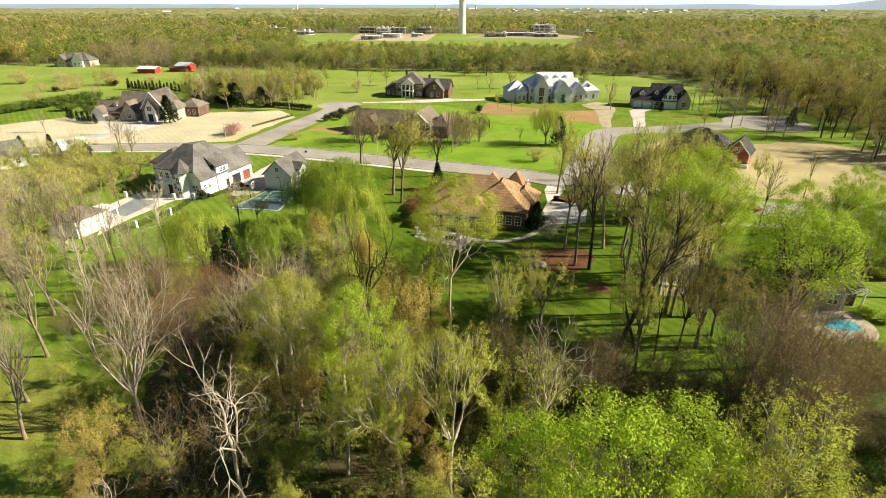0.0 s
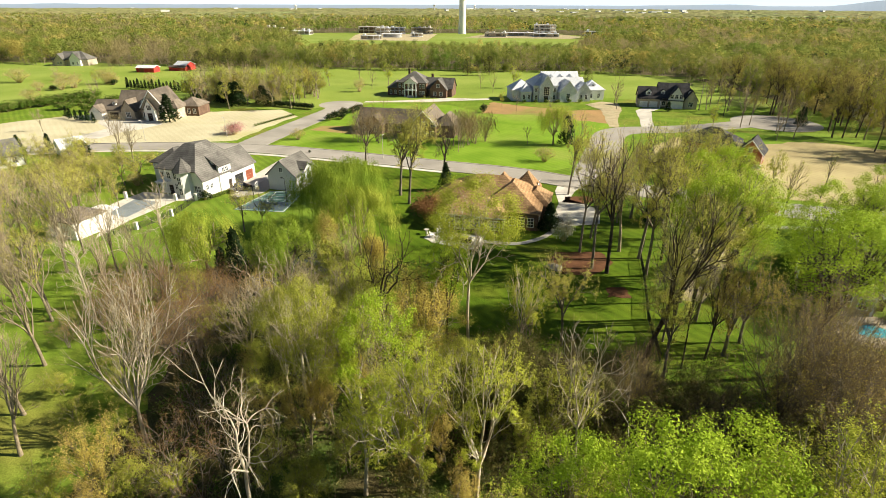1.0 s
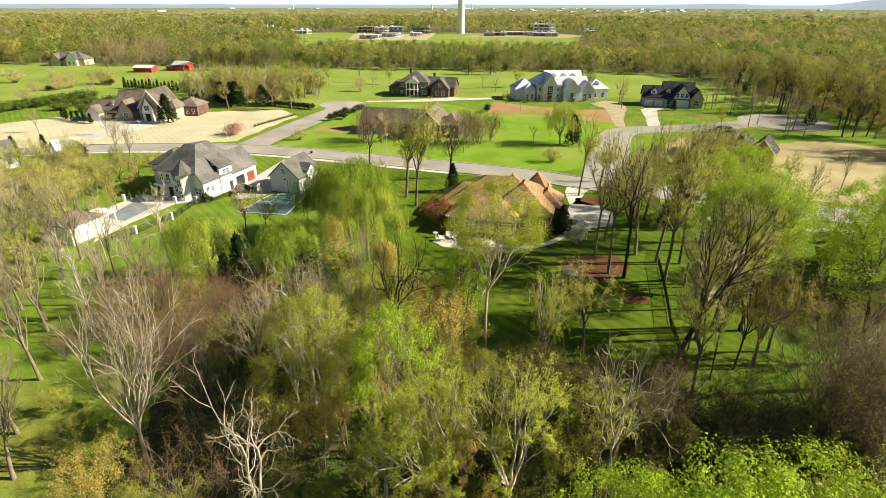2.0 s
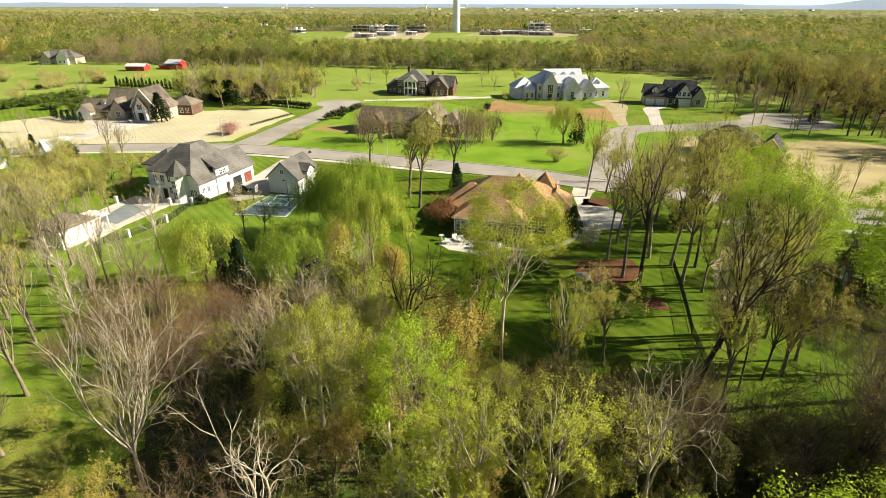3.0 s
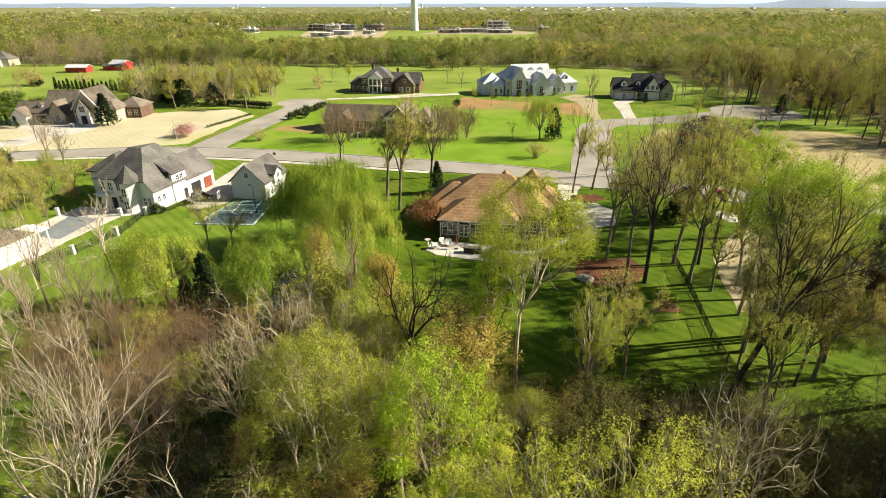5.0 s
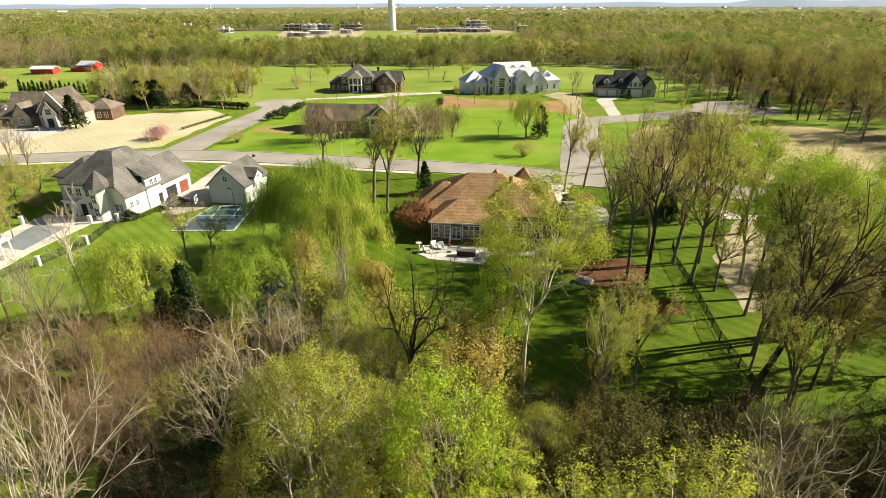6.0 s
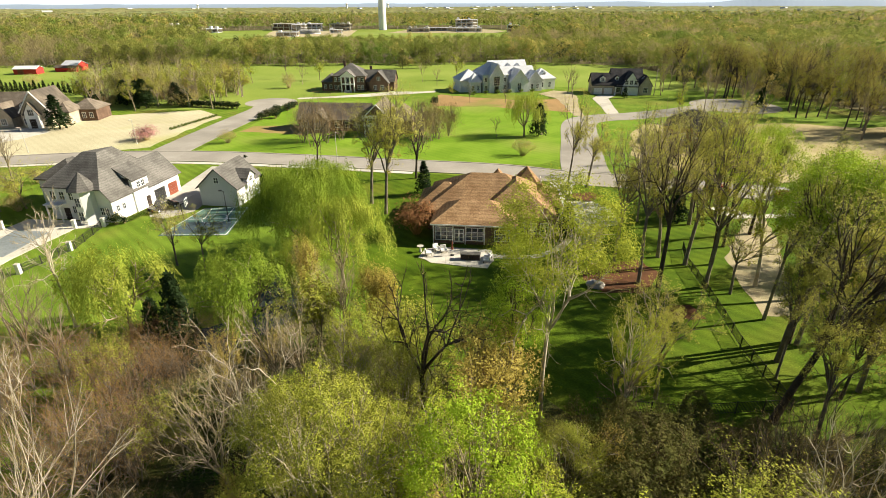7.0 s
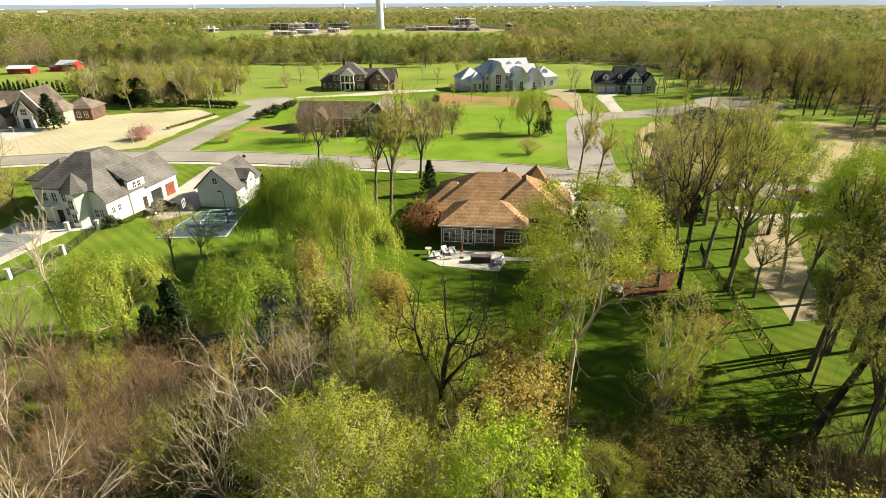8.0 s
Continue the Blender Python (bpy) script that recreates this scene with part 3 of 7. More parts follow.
def willow_tree(seed, height, spread, clumps=90, hanging=20, leaf=WILLOW, label="broad weeping willow with hanging yellow-green strands"):
    """A forking frame under a dome of clumps, from each of which a curtain of leafy strands hangs."""
    rng = random.Random(seed)
    tubes, twigs, ends = grow(rng, height * 0.9, spread * 0.8, fork=0.22, limbs=6, angle=0.7, depth=3, crooked=0.15, trunk=height * 0.028, fine=3, side=0.6)
    root = empty("willow_tree", pose(0, 0, -500), label, "tree", "willows by the pond")
    v, f = tube_mesh(tubes)
    mesh_ob("trunk", v, f, BARK, root, smooth=True)
    strands, spots, down = [], [], []
    for _ in range(clumps):
        a = rng.uniform(0, math.tau)
        s = rng.random() ** 0.55
        lobe = 1 + 0.16 * math.sin(3 * a + seed) + rng.gauss(0, 0.07)
        c = Vector((math.cos(a) * s * spread * lobe, math.sin(a) * s * spread * lobe, height * (0.60 + 0.38 * math.sqrt(max(0.0, 1 - s ** 2.6))) * rng.uniform(0.9, 1.02)))
        run = c.z * rng.uniform(0.35, 0.75) * (0.55 + 0.45 * s)
        for _ in range(hanging):
            p = c + Vector((rng.gauss(0, 0.55), rng.gauss(0, 0.55), rng.gauss(0, 0.3))) * (height / 13)
            out = Vector((math.cos(a), math.sin(a), 0)) * rng.uniform(0.2, 0.9) * s
            drop = run * rng.uniform(0.4, 1.05)
            q = p + out + Vector((rng.gauss(0, 0.15), rng.gauss(0, 0.15), -drop))
            strands.append((p, q, 0.01))
            n = max(2, int(drop / 0.17))
            for k in range(n):
                t = (k + rng.random()) / n
                hang = p.lerp(q, t) + out * (0.35 * math.sin(t * 2.6)) + Vector((rng.gauss(0, 0.08), rng.gauss(0, 0.08), 0))
                spots.append((hang, (Vector((hang.x - c.x, hang.y - c.y, 0)) * 0.6 + Vector((math.cos(a) * s, math.sin(a) * s, 0.3))).normalized()))
    v, f = twig_mesh(strands, 0)
    tagged(mesh_ob("hanging_strand", v, f, leaf, root), kind="stuff")
    v, f = leaf_mesh(rng, spots, 0.26, 0.34, droop=1.6)
    mesh_ob("crown", v, f, leaf, root)
    return root


def cone_evergreen(name, label, seed, height, radius, material, size=0.22, count=1500, power=0.8, group="evergreens", category="tree", open_base=0.06):
    rng = random.Random(seed)
    root = empty(name, pose(0, 0, -500), label, category, group)
    tubes = [(Vector((0, 0, -0.1)), Vector((0, 0, height * 0.9)), height * 0.018, 0.02, 6)]
    spots = []
    for k in range(count):
        h = rng.random() ** 0.8
        a = rng.uniform(0, math.tau)
        lobes = 0.8 + 0.2 * math.sin(3 * a + 9 * h) + rng.gauss(0, 0.09)
        r = radius * max(0.03, (1 - h) ** power) * lobes * rng.uniform(0.55, 1.0) ** 0.4
        spots.append(Vector((r * math.cos(a), r * math.sin(a), height * (open_base + (1 - open_base) * h))))
    for k in range(26):
        h = rng.uniform(0.1, 0.85)
        a = rng.uniform(0, math.tau)
        r = radius * (1 - h) ** power * 0.8
        z = height * (open_base + (1 - open_base) * h)
        tubes.append((Vector((0, 0, z)), Vector((r * math.cos(a), r * math.sin(a), z + r * 0.2)), 0.05, 0.015, 3))
    v, f = tube_mesh(tubes)
    mesh_ob("trunk", v, f, DARKBARK, root, smooth=True)
    v, f = leaf_mesh(rng, spots, size, 0.7, hub=Vector((0, 0, height * 0.3)))
    mesh_ob("crown", v, f, material, root)
    return root


def shrub(name, label, seed, height, radius, leaf, twig=TWIG, size=0.16, count=900, stems=26, group="shrubs"):
    """Many stems fanning from the base, with leaves towards their ends."""
    rng = random.Random(seed)
    root = empty(name, pose(0, 0, -500), label, "shrub", group)
    lines, spots = [], []
    for k in range(stems):
        a, s = rng.uniform(0, math.tau), rng.uniform(0.1, 1) ** 0.6
        e = Vector((math.cos(a) * radius * s, math.sin(a) * radius * s, height * math.sqrt(max(0.08, 1 - (s * 0.92) ** 2)) * rng.uniform(0.8, 1.05)))
        b = e * 0.12
        b.z = -0.05
        m = b.lerp(e, 0.5) + Vector((0, 0, height * 0.12))
        lines += [(b, m, 0.035), (m - (m - b) * 0.2, e, 0.024)]
        for _ in range(7):
            p = m.lerp(e, rng.uniform(0.0, 0.9))
            lines.append((p, p + Vector((rng.gauss(0, 1), rng.gauss(0, 1), rng.gauss(0.5, 0.7))).normalized() * height * rng.uniform(0.12, 0.3), 0.013))
        for _ in range(count // stems):
            spots.append(m.lerp(e, rng.uniform(-0.3, 1.05)) + Vector((rng.gauss(0, 1), rng.gauss(0, 1), rng.gauss(0, 0.7))) * radius * 0.16)
    v, f = twig_mesh(lines)
    tagged(mesh_ob("branchwork", v, f, twig, root), kind="stuff")
    if count:
        v, f = leaf_mesh(rng, [p for p in spots if p.z > 0.05], size, 0.7, hub=Vector((0, 0, height * 0.2)))
        mesh_ob("crown", v, f, leaf, root)
    return root


PROTO = []


def kind_of(*roots):
    PROTO.extend(roots)
    return list(roots)


bare = kind_of(*(tree("bare_tree", "tall bare deciduous tree with tan twigs", s, 17, 4.6, fork=0.3, limbs=5, angle=0.44, depth=4, fine=4, crooked=0.1, side=0.45) for s in (11, 12, 13)))
grey = kind_of(*(tree("bare_tree", "bare dark tree with crooked branches", s, 15, 4.6, bark=DARKBARK, twig=DARKTWIG, fork=0.36, limbs=4, angle=0.6, depth=4, crooked=0.2, fine=4) for s in (21, 22)))
pale = kind_of(*(tree("sycamore_tree", "small bare sycamore with pale crooked limbs", s, 15, 4.4, bark=PALEBARK, twig=TWIG, fork=0.36, limbs=4, angle=0.62, depth=4, crooked=0.24, fine=3, trunk=0.17, group="sycamores") for s in (31, 32)))
tall = kind_of(*(tree("budding_tree", "tall slender tree with first yellow-green leaves", s, 19, 3.8, bark=DARKBARK, leaf=GOLD, per_tip=3.5, size=0.12, twig_keep=0.7, fork=0.46, limbs=4, angle=0.5, depth=4, lean=0.05, trunk=0.2, fine=4, side=0.35) for s in (41, 42, 43)))
lime = kind_of(*(dome_tree("leafy_tree", "leafy tree with rounded fresh lime-green crown", s, 15, 4.7, BARK, LIME, 0.15, 15000, base=0.3, clumps=100, loose=0.09, fork=0.25, limbs=5, angle=0.6, depth=3, fine=3) for s in (51, 52)))
thin_lime = kind_of(*(dome_tree("leafy_tree", "tall open tree in fresh lime-green leaf", s, 19, 4.4, DARKBARK, LIME, 0.14, 19000, base=0.5, loose=0.11, clumps=100, fork=0.42, limbs=5, angle=0.5, depth=4, fine=3) for s in (53, 54)))
gold = kind_of(*(tree("leafy_tree", "leafy tree with loose yellow-green crown", s, 16, 4.6, bark=PALEBARK, leaf=GOLD, per_tip=7, size=0.17, fork=0.34, limbs=5, angle=0.58, depth=4, fine=5) for s in (61, 62)))
olive = kind_of(*(tree("leafy_tree", "round tree with fine olive-green spring leaves", s, 14, 4.6, leaf=OLIVE, per_tip=5, size=0.2, fork=0.25, limbs=6, angle=0.6, depth=4, fine=5) for s in (71, 72)))
russet = kind_of(*(tree("budding_tree", "many-stemmed tree with russet budding twigs", s, 11, 3.0, twig=REDTWIG, leaf=RUSSET, per_tip=5, size=0.16, stems=3, fork=0.25, limbs=3, angle=0.45, depth=3, fine=14) for s in (81, 82)))
thicket = kind_of(*(tree("thicket_tree", "low tangled bare tree with reddish brown twigs", s, 9, 3.8, twig=REDTWIG, stems=3, fork=0.16, limbs=3, angle=0.7, depth=3, crooked=0.2, fine=7, side=0.5) for s in (91, 92)))
brush = kind_of(*(tree("understorey_tree", "low understorey tree with sparse olive leaves", s, 8, 3.2, leaf=OLIVE, per_tip=4, size=0.2, stems=2, fork=0.2, limbs=3, angle=0.65, depth=3, crooked=0.18, fine=8, side=0.5) for s in (101, 102)))
shade = kind_of(dome_tree("leafy_tree", "spreading tree with pale forked trunk and yellow-green crown", 66, 20, 4.4, PALEBARK, GOLD, 0.1, 33000, base=0.62, loose=0.10, clumps=95, fork=0.46, limbs=6, angle=0.66, depth=4, fine=4, trunk=0.18))
snag = kind_of(tree("bare_tree", "dark bare tree with crooked level limbs", 155, 15, 4.6, bark=DARKBARK, twig=DARKTWIG, fork=0.42, limbs=4, angle=0.75, depth=4, crooked=0.2, lift=0.05, fine=3, side=0.5, trunk=0.22, taper=0.62))
leaning = kind_of(tree("leaning_tree", "dark leaning tree with a silvery bare crown", 151, 19, 5.2, bark=DARKBARK, twig=SILVERTWIG, leaf=BUD, per_tip=1.0, size=0.1, shoots=1, lean=0.24, fork=0.4, limbs=5, angle=0.45, depth=4, trunk=0.25, taper=0.53, fine=6, side=0.4))
bud = kind_of(*(tree("budding_tree", "bare tree hazed with tan-gold buds", s, 15, 4.6, bark=GREYBARK, leaf=BUD, per_tip=8, size=0.12, fork=0.42, limbs=5, angle=0.48, depth=4, fine=5, side=0.4) for s in (141, 142)))
# finer builds for the trees that the camera passes nearest
fine_bare = kind_of(*(tree("bare_tree", "bare tree with a fan of fine tan twigs", s, 17, 4.6, fork=0.3, limbs=5, angle=0.42, depth=4, fine=6, crooked=0.09, shoots=2, thin=0.75, side=0.4) for s in (11, 16)))
fine_pale = kind_of(*(tree("sycamore_tree", "bare sycamore with pale crooked limbs", s, 15, 4.4, bark=PALEBARK, twig=TWIG, fork=0.34, limbs=4, angle=0.72, depth=4, crooked=0.3, lift=0.0, fine=5, trunk=0.15, taper=0.6, shoots=1, side=0.45, thin=0.7, group="sycamores") for s in (31, 33)))
fine_lime = kind_of(*(dome_tree("leafy_tree", "dense rounded tree in bright fresh lime-green leaf", s, 15, 4.7, BARK, LIME, 0.125, 21000, base=0.34, clumps=130, loose=0.075, fork=0.3, limbs=6, angle=0.6, depth=4, fine=4) for s in (51, 55)))
fine_gold = kind_of(*(tree("leafy_tree", "tree in loose yellow-green spring leaf", s, 16, 4.6, bark=PALEBARK, leaf=GOLD, per_tip=13, size=0.1, tipped=0.4, fork=0.34, limbs=5, angle=0.58, depth=4, fine=6, shoots=1, thin=0.7) for s in (61, 67)))
fine_olive = kind_of(*(dome_tree("leafy_tree", "round tree hazed with fine olive leaves", s, 14, 4.7, PALEBARK, OLIVE, 0.09, 29000, base=0.3, clumps=120, loose=0.085, fork=0.25, limbs=6, angle=0.6, depth=4, fine=5, trunk=0.16) for s in (71, 76)))
fine_russet = kind_of(*(tree("budding_tree", "many-stemmed tree with fine russet buds", s, 11, 3.0, twig=REDTWIG, leaf=RUSSET, per_tip=5, size=0.12, stems=3, fork=0.22, limbs=3, angle=0.42, depth=3, fine=10, shoots=2, thin=0.7) for s in (81,)))
fine_thicket = kind_of(*(tree("thicket_tree", "low tangle of fine reddish brown twigs", s, 9, 3.8, twig=REDTWIG, bark=GREYBARK, stems=3, fork=0.16, limbs=3, angle=0.75, depth=3, crooked=0.32, fine=8, shoots=2, thin=0.6, side=0.45) for s in (91, 93)))
fine_brush = kind_of(*(tree("understorey_tree", "low understorey tree hazed with olive leaves", s, 8, 3.2, leaf=OLIVE, per_tip=8, size=0.105, twig=DARKTWIG, stems=2, fork=0.2, limbs=3, angle=0.65, depth=3, crooked=0.18, fine=8, shoots=1, thin=0.7, side=0.45) for s in (101, 103)))
dusk = kind_of(*(tree("understorey_tree", "low dark understorey tree with dull leaves", s, 8, 3.4, bark=DARKBARK, leaf=CEDAR, per_tip=7, size=0.14, twig=DARKTWIG, stems=2, fork=0.2, limbs=3, angle=0.65, depth=3, crooked=0.18, fine=6, thin=0.8, side=0.4) for s in (105, 106)))
fine_grey = kind_of(*(tree("bare_tree", "dark spreading tree with brown twigs", s, 15, 4.8, bark=DARKBARK, twig=DARKTWIG, fork=0.3, limbs=5, angle=0.6, depth=4, crooked=0.18, fine=6, shoots=2, thin=0.8, side=0.4) for s in (21, 23)))
fan = kind_of(tree("bare_tree", "upright bare tree with a fan of pale tan limbs", 18, 17, 4.6, bark=PALEBARK, fork=0.22, limbs=8, angle=0.42, depth=4, fine=6, crooked=0.15, lift=0.2, trunk=0.17, shoots=2, thin=0.75, side=0.45))
russet_crown = kind_of(*(tree("bare_tree", "wide many-stemmed brown tree with dense fine twigs", s, 15, 5.8, bark=GREYBARK, twig=DARKTWIG, leaf=RUSSET, per_tip=0.6, size=0.1, stems=5, fork=0.12, limbs=4, angle=0.6, depth=4, crooked=0.16, fine=7, shoots=2, thin=0.95, side=0.45, trunk=0.2) for s in (161, 162)))
bud_crown = kind_of(*(tree("budding_tree", "rounded tree with an olive-gold haze of buds", s, 14, 5.0, bark=GREYBARK, twig=DARKTWIG, leaf=RUSTBUD, per_tip=9, size=0.11, fork=0.26, limbs=5, angle=0.6, depth=4, crooked=0.15, fine=5, side=0.45) for s in (171,)))
# lighter builds for trees that stand far off
far_bare = kind_of(*(tree("bare_tree", "bare tree with tan twigs beyond the street", s, 14, 4.2, fork=0.28, limbs=4, angle=0.5, depth=3, fine=7, side=0.5) for s in (14, 15)))
far_leafy = kind_of(*(tree("leafy_tree", "tree in yellow-green spring leaf beyond the street", s, 14, 4.2, leaf=GOLD, per_tip=9, size=0.21, side=0.5, fork=0.28, limbs=4, angle=0.55, depth=3) for s in (64, 65)))
far_olive = kind_of(*(tree("leafy_tree", "tree in olive spring leaf beyond the street", s, 14, 4.2, leaf=OLIVE, per_tip=6, size=0.24, side=0.5, fork=0.28, limbs=4, angle=0.55, depth=3) for s in (74, 75)))
far_bud = kind_of(*(tree("budding_tree", "tree hazed with tan-gold buds beyond the street", s, 14, 4.4, leaf=BUD, per_tip=6, size=0.18, side=0.5, fork=0.28, limbs=5, angle=0.55, depth=3, fine=6) for s in (144, 145)))
far_rust = kind_of(*(tree("budding_tree", "tall tree hazed with olive-brown buds", s, 14, 4.3, bark=DARKBARK, twig=DARKTWIG, leaf=RUSTBUD, per_tip=7, size=0.19, side=0.5, fork=0.4, limbs=5, angle=0.5, depth=3, fine=6) for s in (146, 147)))
willow = kind_of(willow_tree(111, 15, 8.2, 120, 22), willow_tree(112, 9.5, 6.0, 70, 14), willow_tree(113, 10, 5.5, 60, 13, GOLDWILLOW, "golden-green weeping willow over the pond"))
arbor = kind_of(cone_evergreen("arborvitae", "slim dark green clipped arborvitae", 121, 4.0, 0.9, DARKLEAF, 0.3, 700, 0.6))
spruce = kind_of(cone_evergreen("spruce_tree", "dark green spruce beside the lawn", 122, 6.2, 1.8, DARKLEAF, 0.34, 1500))
magnolia = kind_of(cone_evergreen("magnolia_tree", "dense dark magnolia with glossy leaves", 123, 6.5, 2.4, DARKLEAF, 0.4, 1900, 0.55))
cedar = kind_of(cone_evergreen("cedar_tree", "dark olive cedar in the understorey", 124, 8.0, 3.0, CEDAR, 0.15, 5200, 0.4))
pink = kind_of(shrub("blossom_tree", "round ornamental tree in pink blossom", 131, 4.2, 3.8, PINK, size=0.3, count=2200, stems=40))
tanbush = kind_of(shrub("bare_shrub", "round leafless shrub with tan twigs", 132, 3.6, 2.6, RUSSET, size=0.16, count=500, stems=60))
redbush = kind_of(shrub("red_shrub", "rust-leaved ornamental maple by the patio", 133, 4.6, 2.5, RUSTLEAF, REDTWIG, 0.2, 2200, 40))
whitebush = kind_of(shrub("blossom_shrub", "small tree in white blossom", 134, 4.2, 2.3, WHITEBLOOM, size=0.2, count=1100, stems=34))
greenbush = kind_of(shrub("shrub", "rounded green shrub in a bed", 135, 1.6, 1.2, GREENLEAF, size=0.2, count=800))
reeds = kind_of(shrub("reed_clump", "clump of dry orange-brown reeds at the water", 138, 2.0, 0.8, RUSSET, REDTWIG, 0.12, 200, 60))
limebush = kind_of(shrub("shrub", "rounded bright lime-green garden shrub", 137, 1.6, 1.2, LIME, size=0.16, count=900))
darkbush = kind_of(shrub("evergreen_shrub", "dark clipped evergreen shrub", 136, 1.8, 1.1, DARKLEAF, size=0.2, count=800))

dice = random.Random(5)


def plant(kinds, x, y, height, own, turn=None, wide=1.0, z=0.0):
    """A copy of one of a kind at a plan place, scaled to a height in metres."""
    src = kinds[dice.randrange(len(kinds))]
    s = height / own
    w = s * wide
    m = Matrix.LocRotScale((x * U, y * U, z), Euler((0, 0, dice.uniform(0, math.tau) if turn is None else radians(turn))), (w, w, s))
    return copy_thing(src, m)


H = dict(far_rust=14, russet_crown=15, bud_crown=14, dusk=8, snag=15, leaning=19, bud=15, far_bud=14, fan=17, fine_grey=15, fine_bare=17, fine_pale=15, fine_lime=15, fine_gold=16, fine_olive=14, fine_russet=11, fine_thicket=9, fine_brush=8, shade=20, thin_lime=19, far_bare=14, far_leafy=14, far_olive=14, bare=17, grey=15, pale=15, tall=19, lime=15, gold=16, olive=14, russet=11, thicket=9, brush=8)
KINDS = dict(far_rust=far_rust, russet_crown=russet_crown, bud_crown=bud_crown, dusk=dusk, snag=snag, leaning=leaning, bud=bud, far_bud=far_bud, fan=fan, fine_grey=fine_grey, fine_bare=fine_bare, fine_pale=fine_pale, fine_lime=fine_lime, fine_gold=fine_gold, fine_olive=fine_olive, fine_russet=fine_russet, fine_thicket=fine_thicket, fine_brush=fine_brush, shade=shade, thin_lime=thin_lime, far_bare=far_bare, far_leafy=far_leafy, far_olive=far_olive, bare=bare, grey=grey, pale=pale, tall=tall, lime=lime, gold=gold, olive=olive, russet=russet, thicket=thicket, brush=brush)


def put(kind, x, y, h, turn=None, wide=1.0):
    """One tree of a kind; the finer build where the camera passes near."""
    if y < 55 and -45 < x < 36 and "fine_" + kind in KINDS:
        kind = "fine_" + kind
    return plant(KINDS[kind], x, y, h * U, H[kind], turn, wide)


# the trees that stand out, by the creek and on the lawns
for row in (
    ("fan", -28.3, 31.1, 17, 1.02), ("pale", -15.2, 24.4, 16.5, 1.0), ("bare", -38.2, 28.5, 13, 0.9), ("shade", -1.0, 47.6, 20.4, 1.0), ("snag", -9.8, 45.3, 15.5, 1.0), ("lime", -7.8, 34.0, 15.0, 0.8), ("olive", -14.6, 35.7, 14.8, 0.9),
    ("olive", -17.5, 37.5, 13.0, 0.8), ("thin_lime", 25.7, 57.9, 19.2, 0.9), ("bud", 26.3, 57.5, 20, 0.7), ("bud", 25.1, 67.4, 8.8, 1.2), ("bud", 25.8, 62.0, 19.3, 0.6), ("thin_lime", 28.5, 57.4, 18.2, 0.85), ("bud", 15.6, 70.4, 19.8, 0.75),
    ("grey", 17.6, 69.4, 21.5, 0.85), ("bare", 20.8, 77.2, 19, 0.9), ("bud", 23.3, 74.9, 20.5, 0.8), ("tall", 26.6, 74.8, 19.5, 0.9), ("bare", 22.7, 89.6, 14, 0.8), ("bud", 19.6, 106, 13, 1.1),
):
    put(*row[:4], None, row[4])
for row in (
    ("bud", 15.5, 104, 17, 0.7), ("bud", -18.6, 99.3, 18.4, 1.05), ("bud", -15.9, 94.5, 19.6, 0.9), ("fine_grey", -31.4, 121.1, 14.5, 1.0), ("bare", -53.1, 61.2, 12.5, 0.8), ("pale", -46.1, 63.7, 15.0, 0.85), ("grey", 25, 49.8, 13, 0.7),
    ("brush", 6.5, 34.5, 9.5, 1.1), ("pale", 8.6, 31, 16, 0.75), ("tall", 21.9, 47.7, 12, 0.7), ("pale", -18.8, 41.8, 14.8, 0.9), ("pale", -22.5, 44.5, 13.5, 0.9), ("fine_grey", -11.3, 113, 15, 1.05), ("thin_lime", 33, 66, 17, 1.1),
    ("gold", 29, 69, 17, 0.9), ("thin_lime", 31, 80, 16, 0.9), ("bud", 23, 69, 18, 0.9), ("bud", 14.5, 76, 17, 0.8), ("bud", 17, 82, 16, 0.8), ("russet", -6.2, 45.6, 12.5, 1.25), ("russet", -4.2, 46.4, 10.5, 1.0), ("thin_lime", -3.4, 47.2, 15, 0.6),
):
    put(*row[:4], None, row[4])
for row in (
    ("gold", 4.4, 45.6, 12.6, 0.7), ("bud", 9.5, 50.5, 12, 0.95), ("bare", -60, 60, 13, 1.0), ("bare", -64, 56, 14, 1.1), ("bare", -72, 62, 13, 1.2), ("bare", -47, 52, 13, 1.0), ("russet", -21.5, 63.5, 10, 0.7),
    ("gold", 4.2, 17.0, 15.2, 1.0), ("lime", 10.7, 18.0, 18.6, 0.8), ("lime", 14.8, 20.4, 16.8, 0.85), ("lime", 6.8, 20.2, 15.5, 0.8), ("gold", 18.6, 18.6, 17.6, 0.95), ("gold", 22.4, 20.6, 17.2, 0.95), ("gold", -2.6, 26.5, 14.6, 1.0), ("gold", 1.2, 26.8, 15.6, 0.9),
    ("thin_lime", 33.8, 47.6, 18.8, 1.15),
):
    put(*row[:4], None, row[4])
for row in (
    ("thin_lime", 52, 72, 14, 1.1), ("lime", 58, 66, 15, 1.2), ("gold", -67, 68, 12, 1.1),
    ("bare", -57, 49, 12, 1.0), ("bare", -70, 54, 13, 1.1), ("gold", -80, 70, 12, 1.2), ("bare", -76, 66, 12, 1.1), ("bare", -66, 47, 12, 1.0), ("bare", -46, 40, 13, 1.0), ("bare", -42, 33, 13, 0.9),
):
    put(*row[:4], None, row[4])
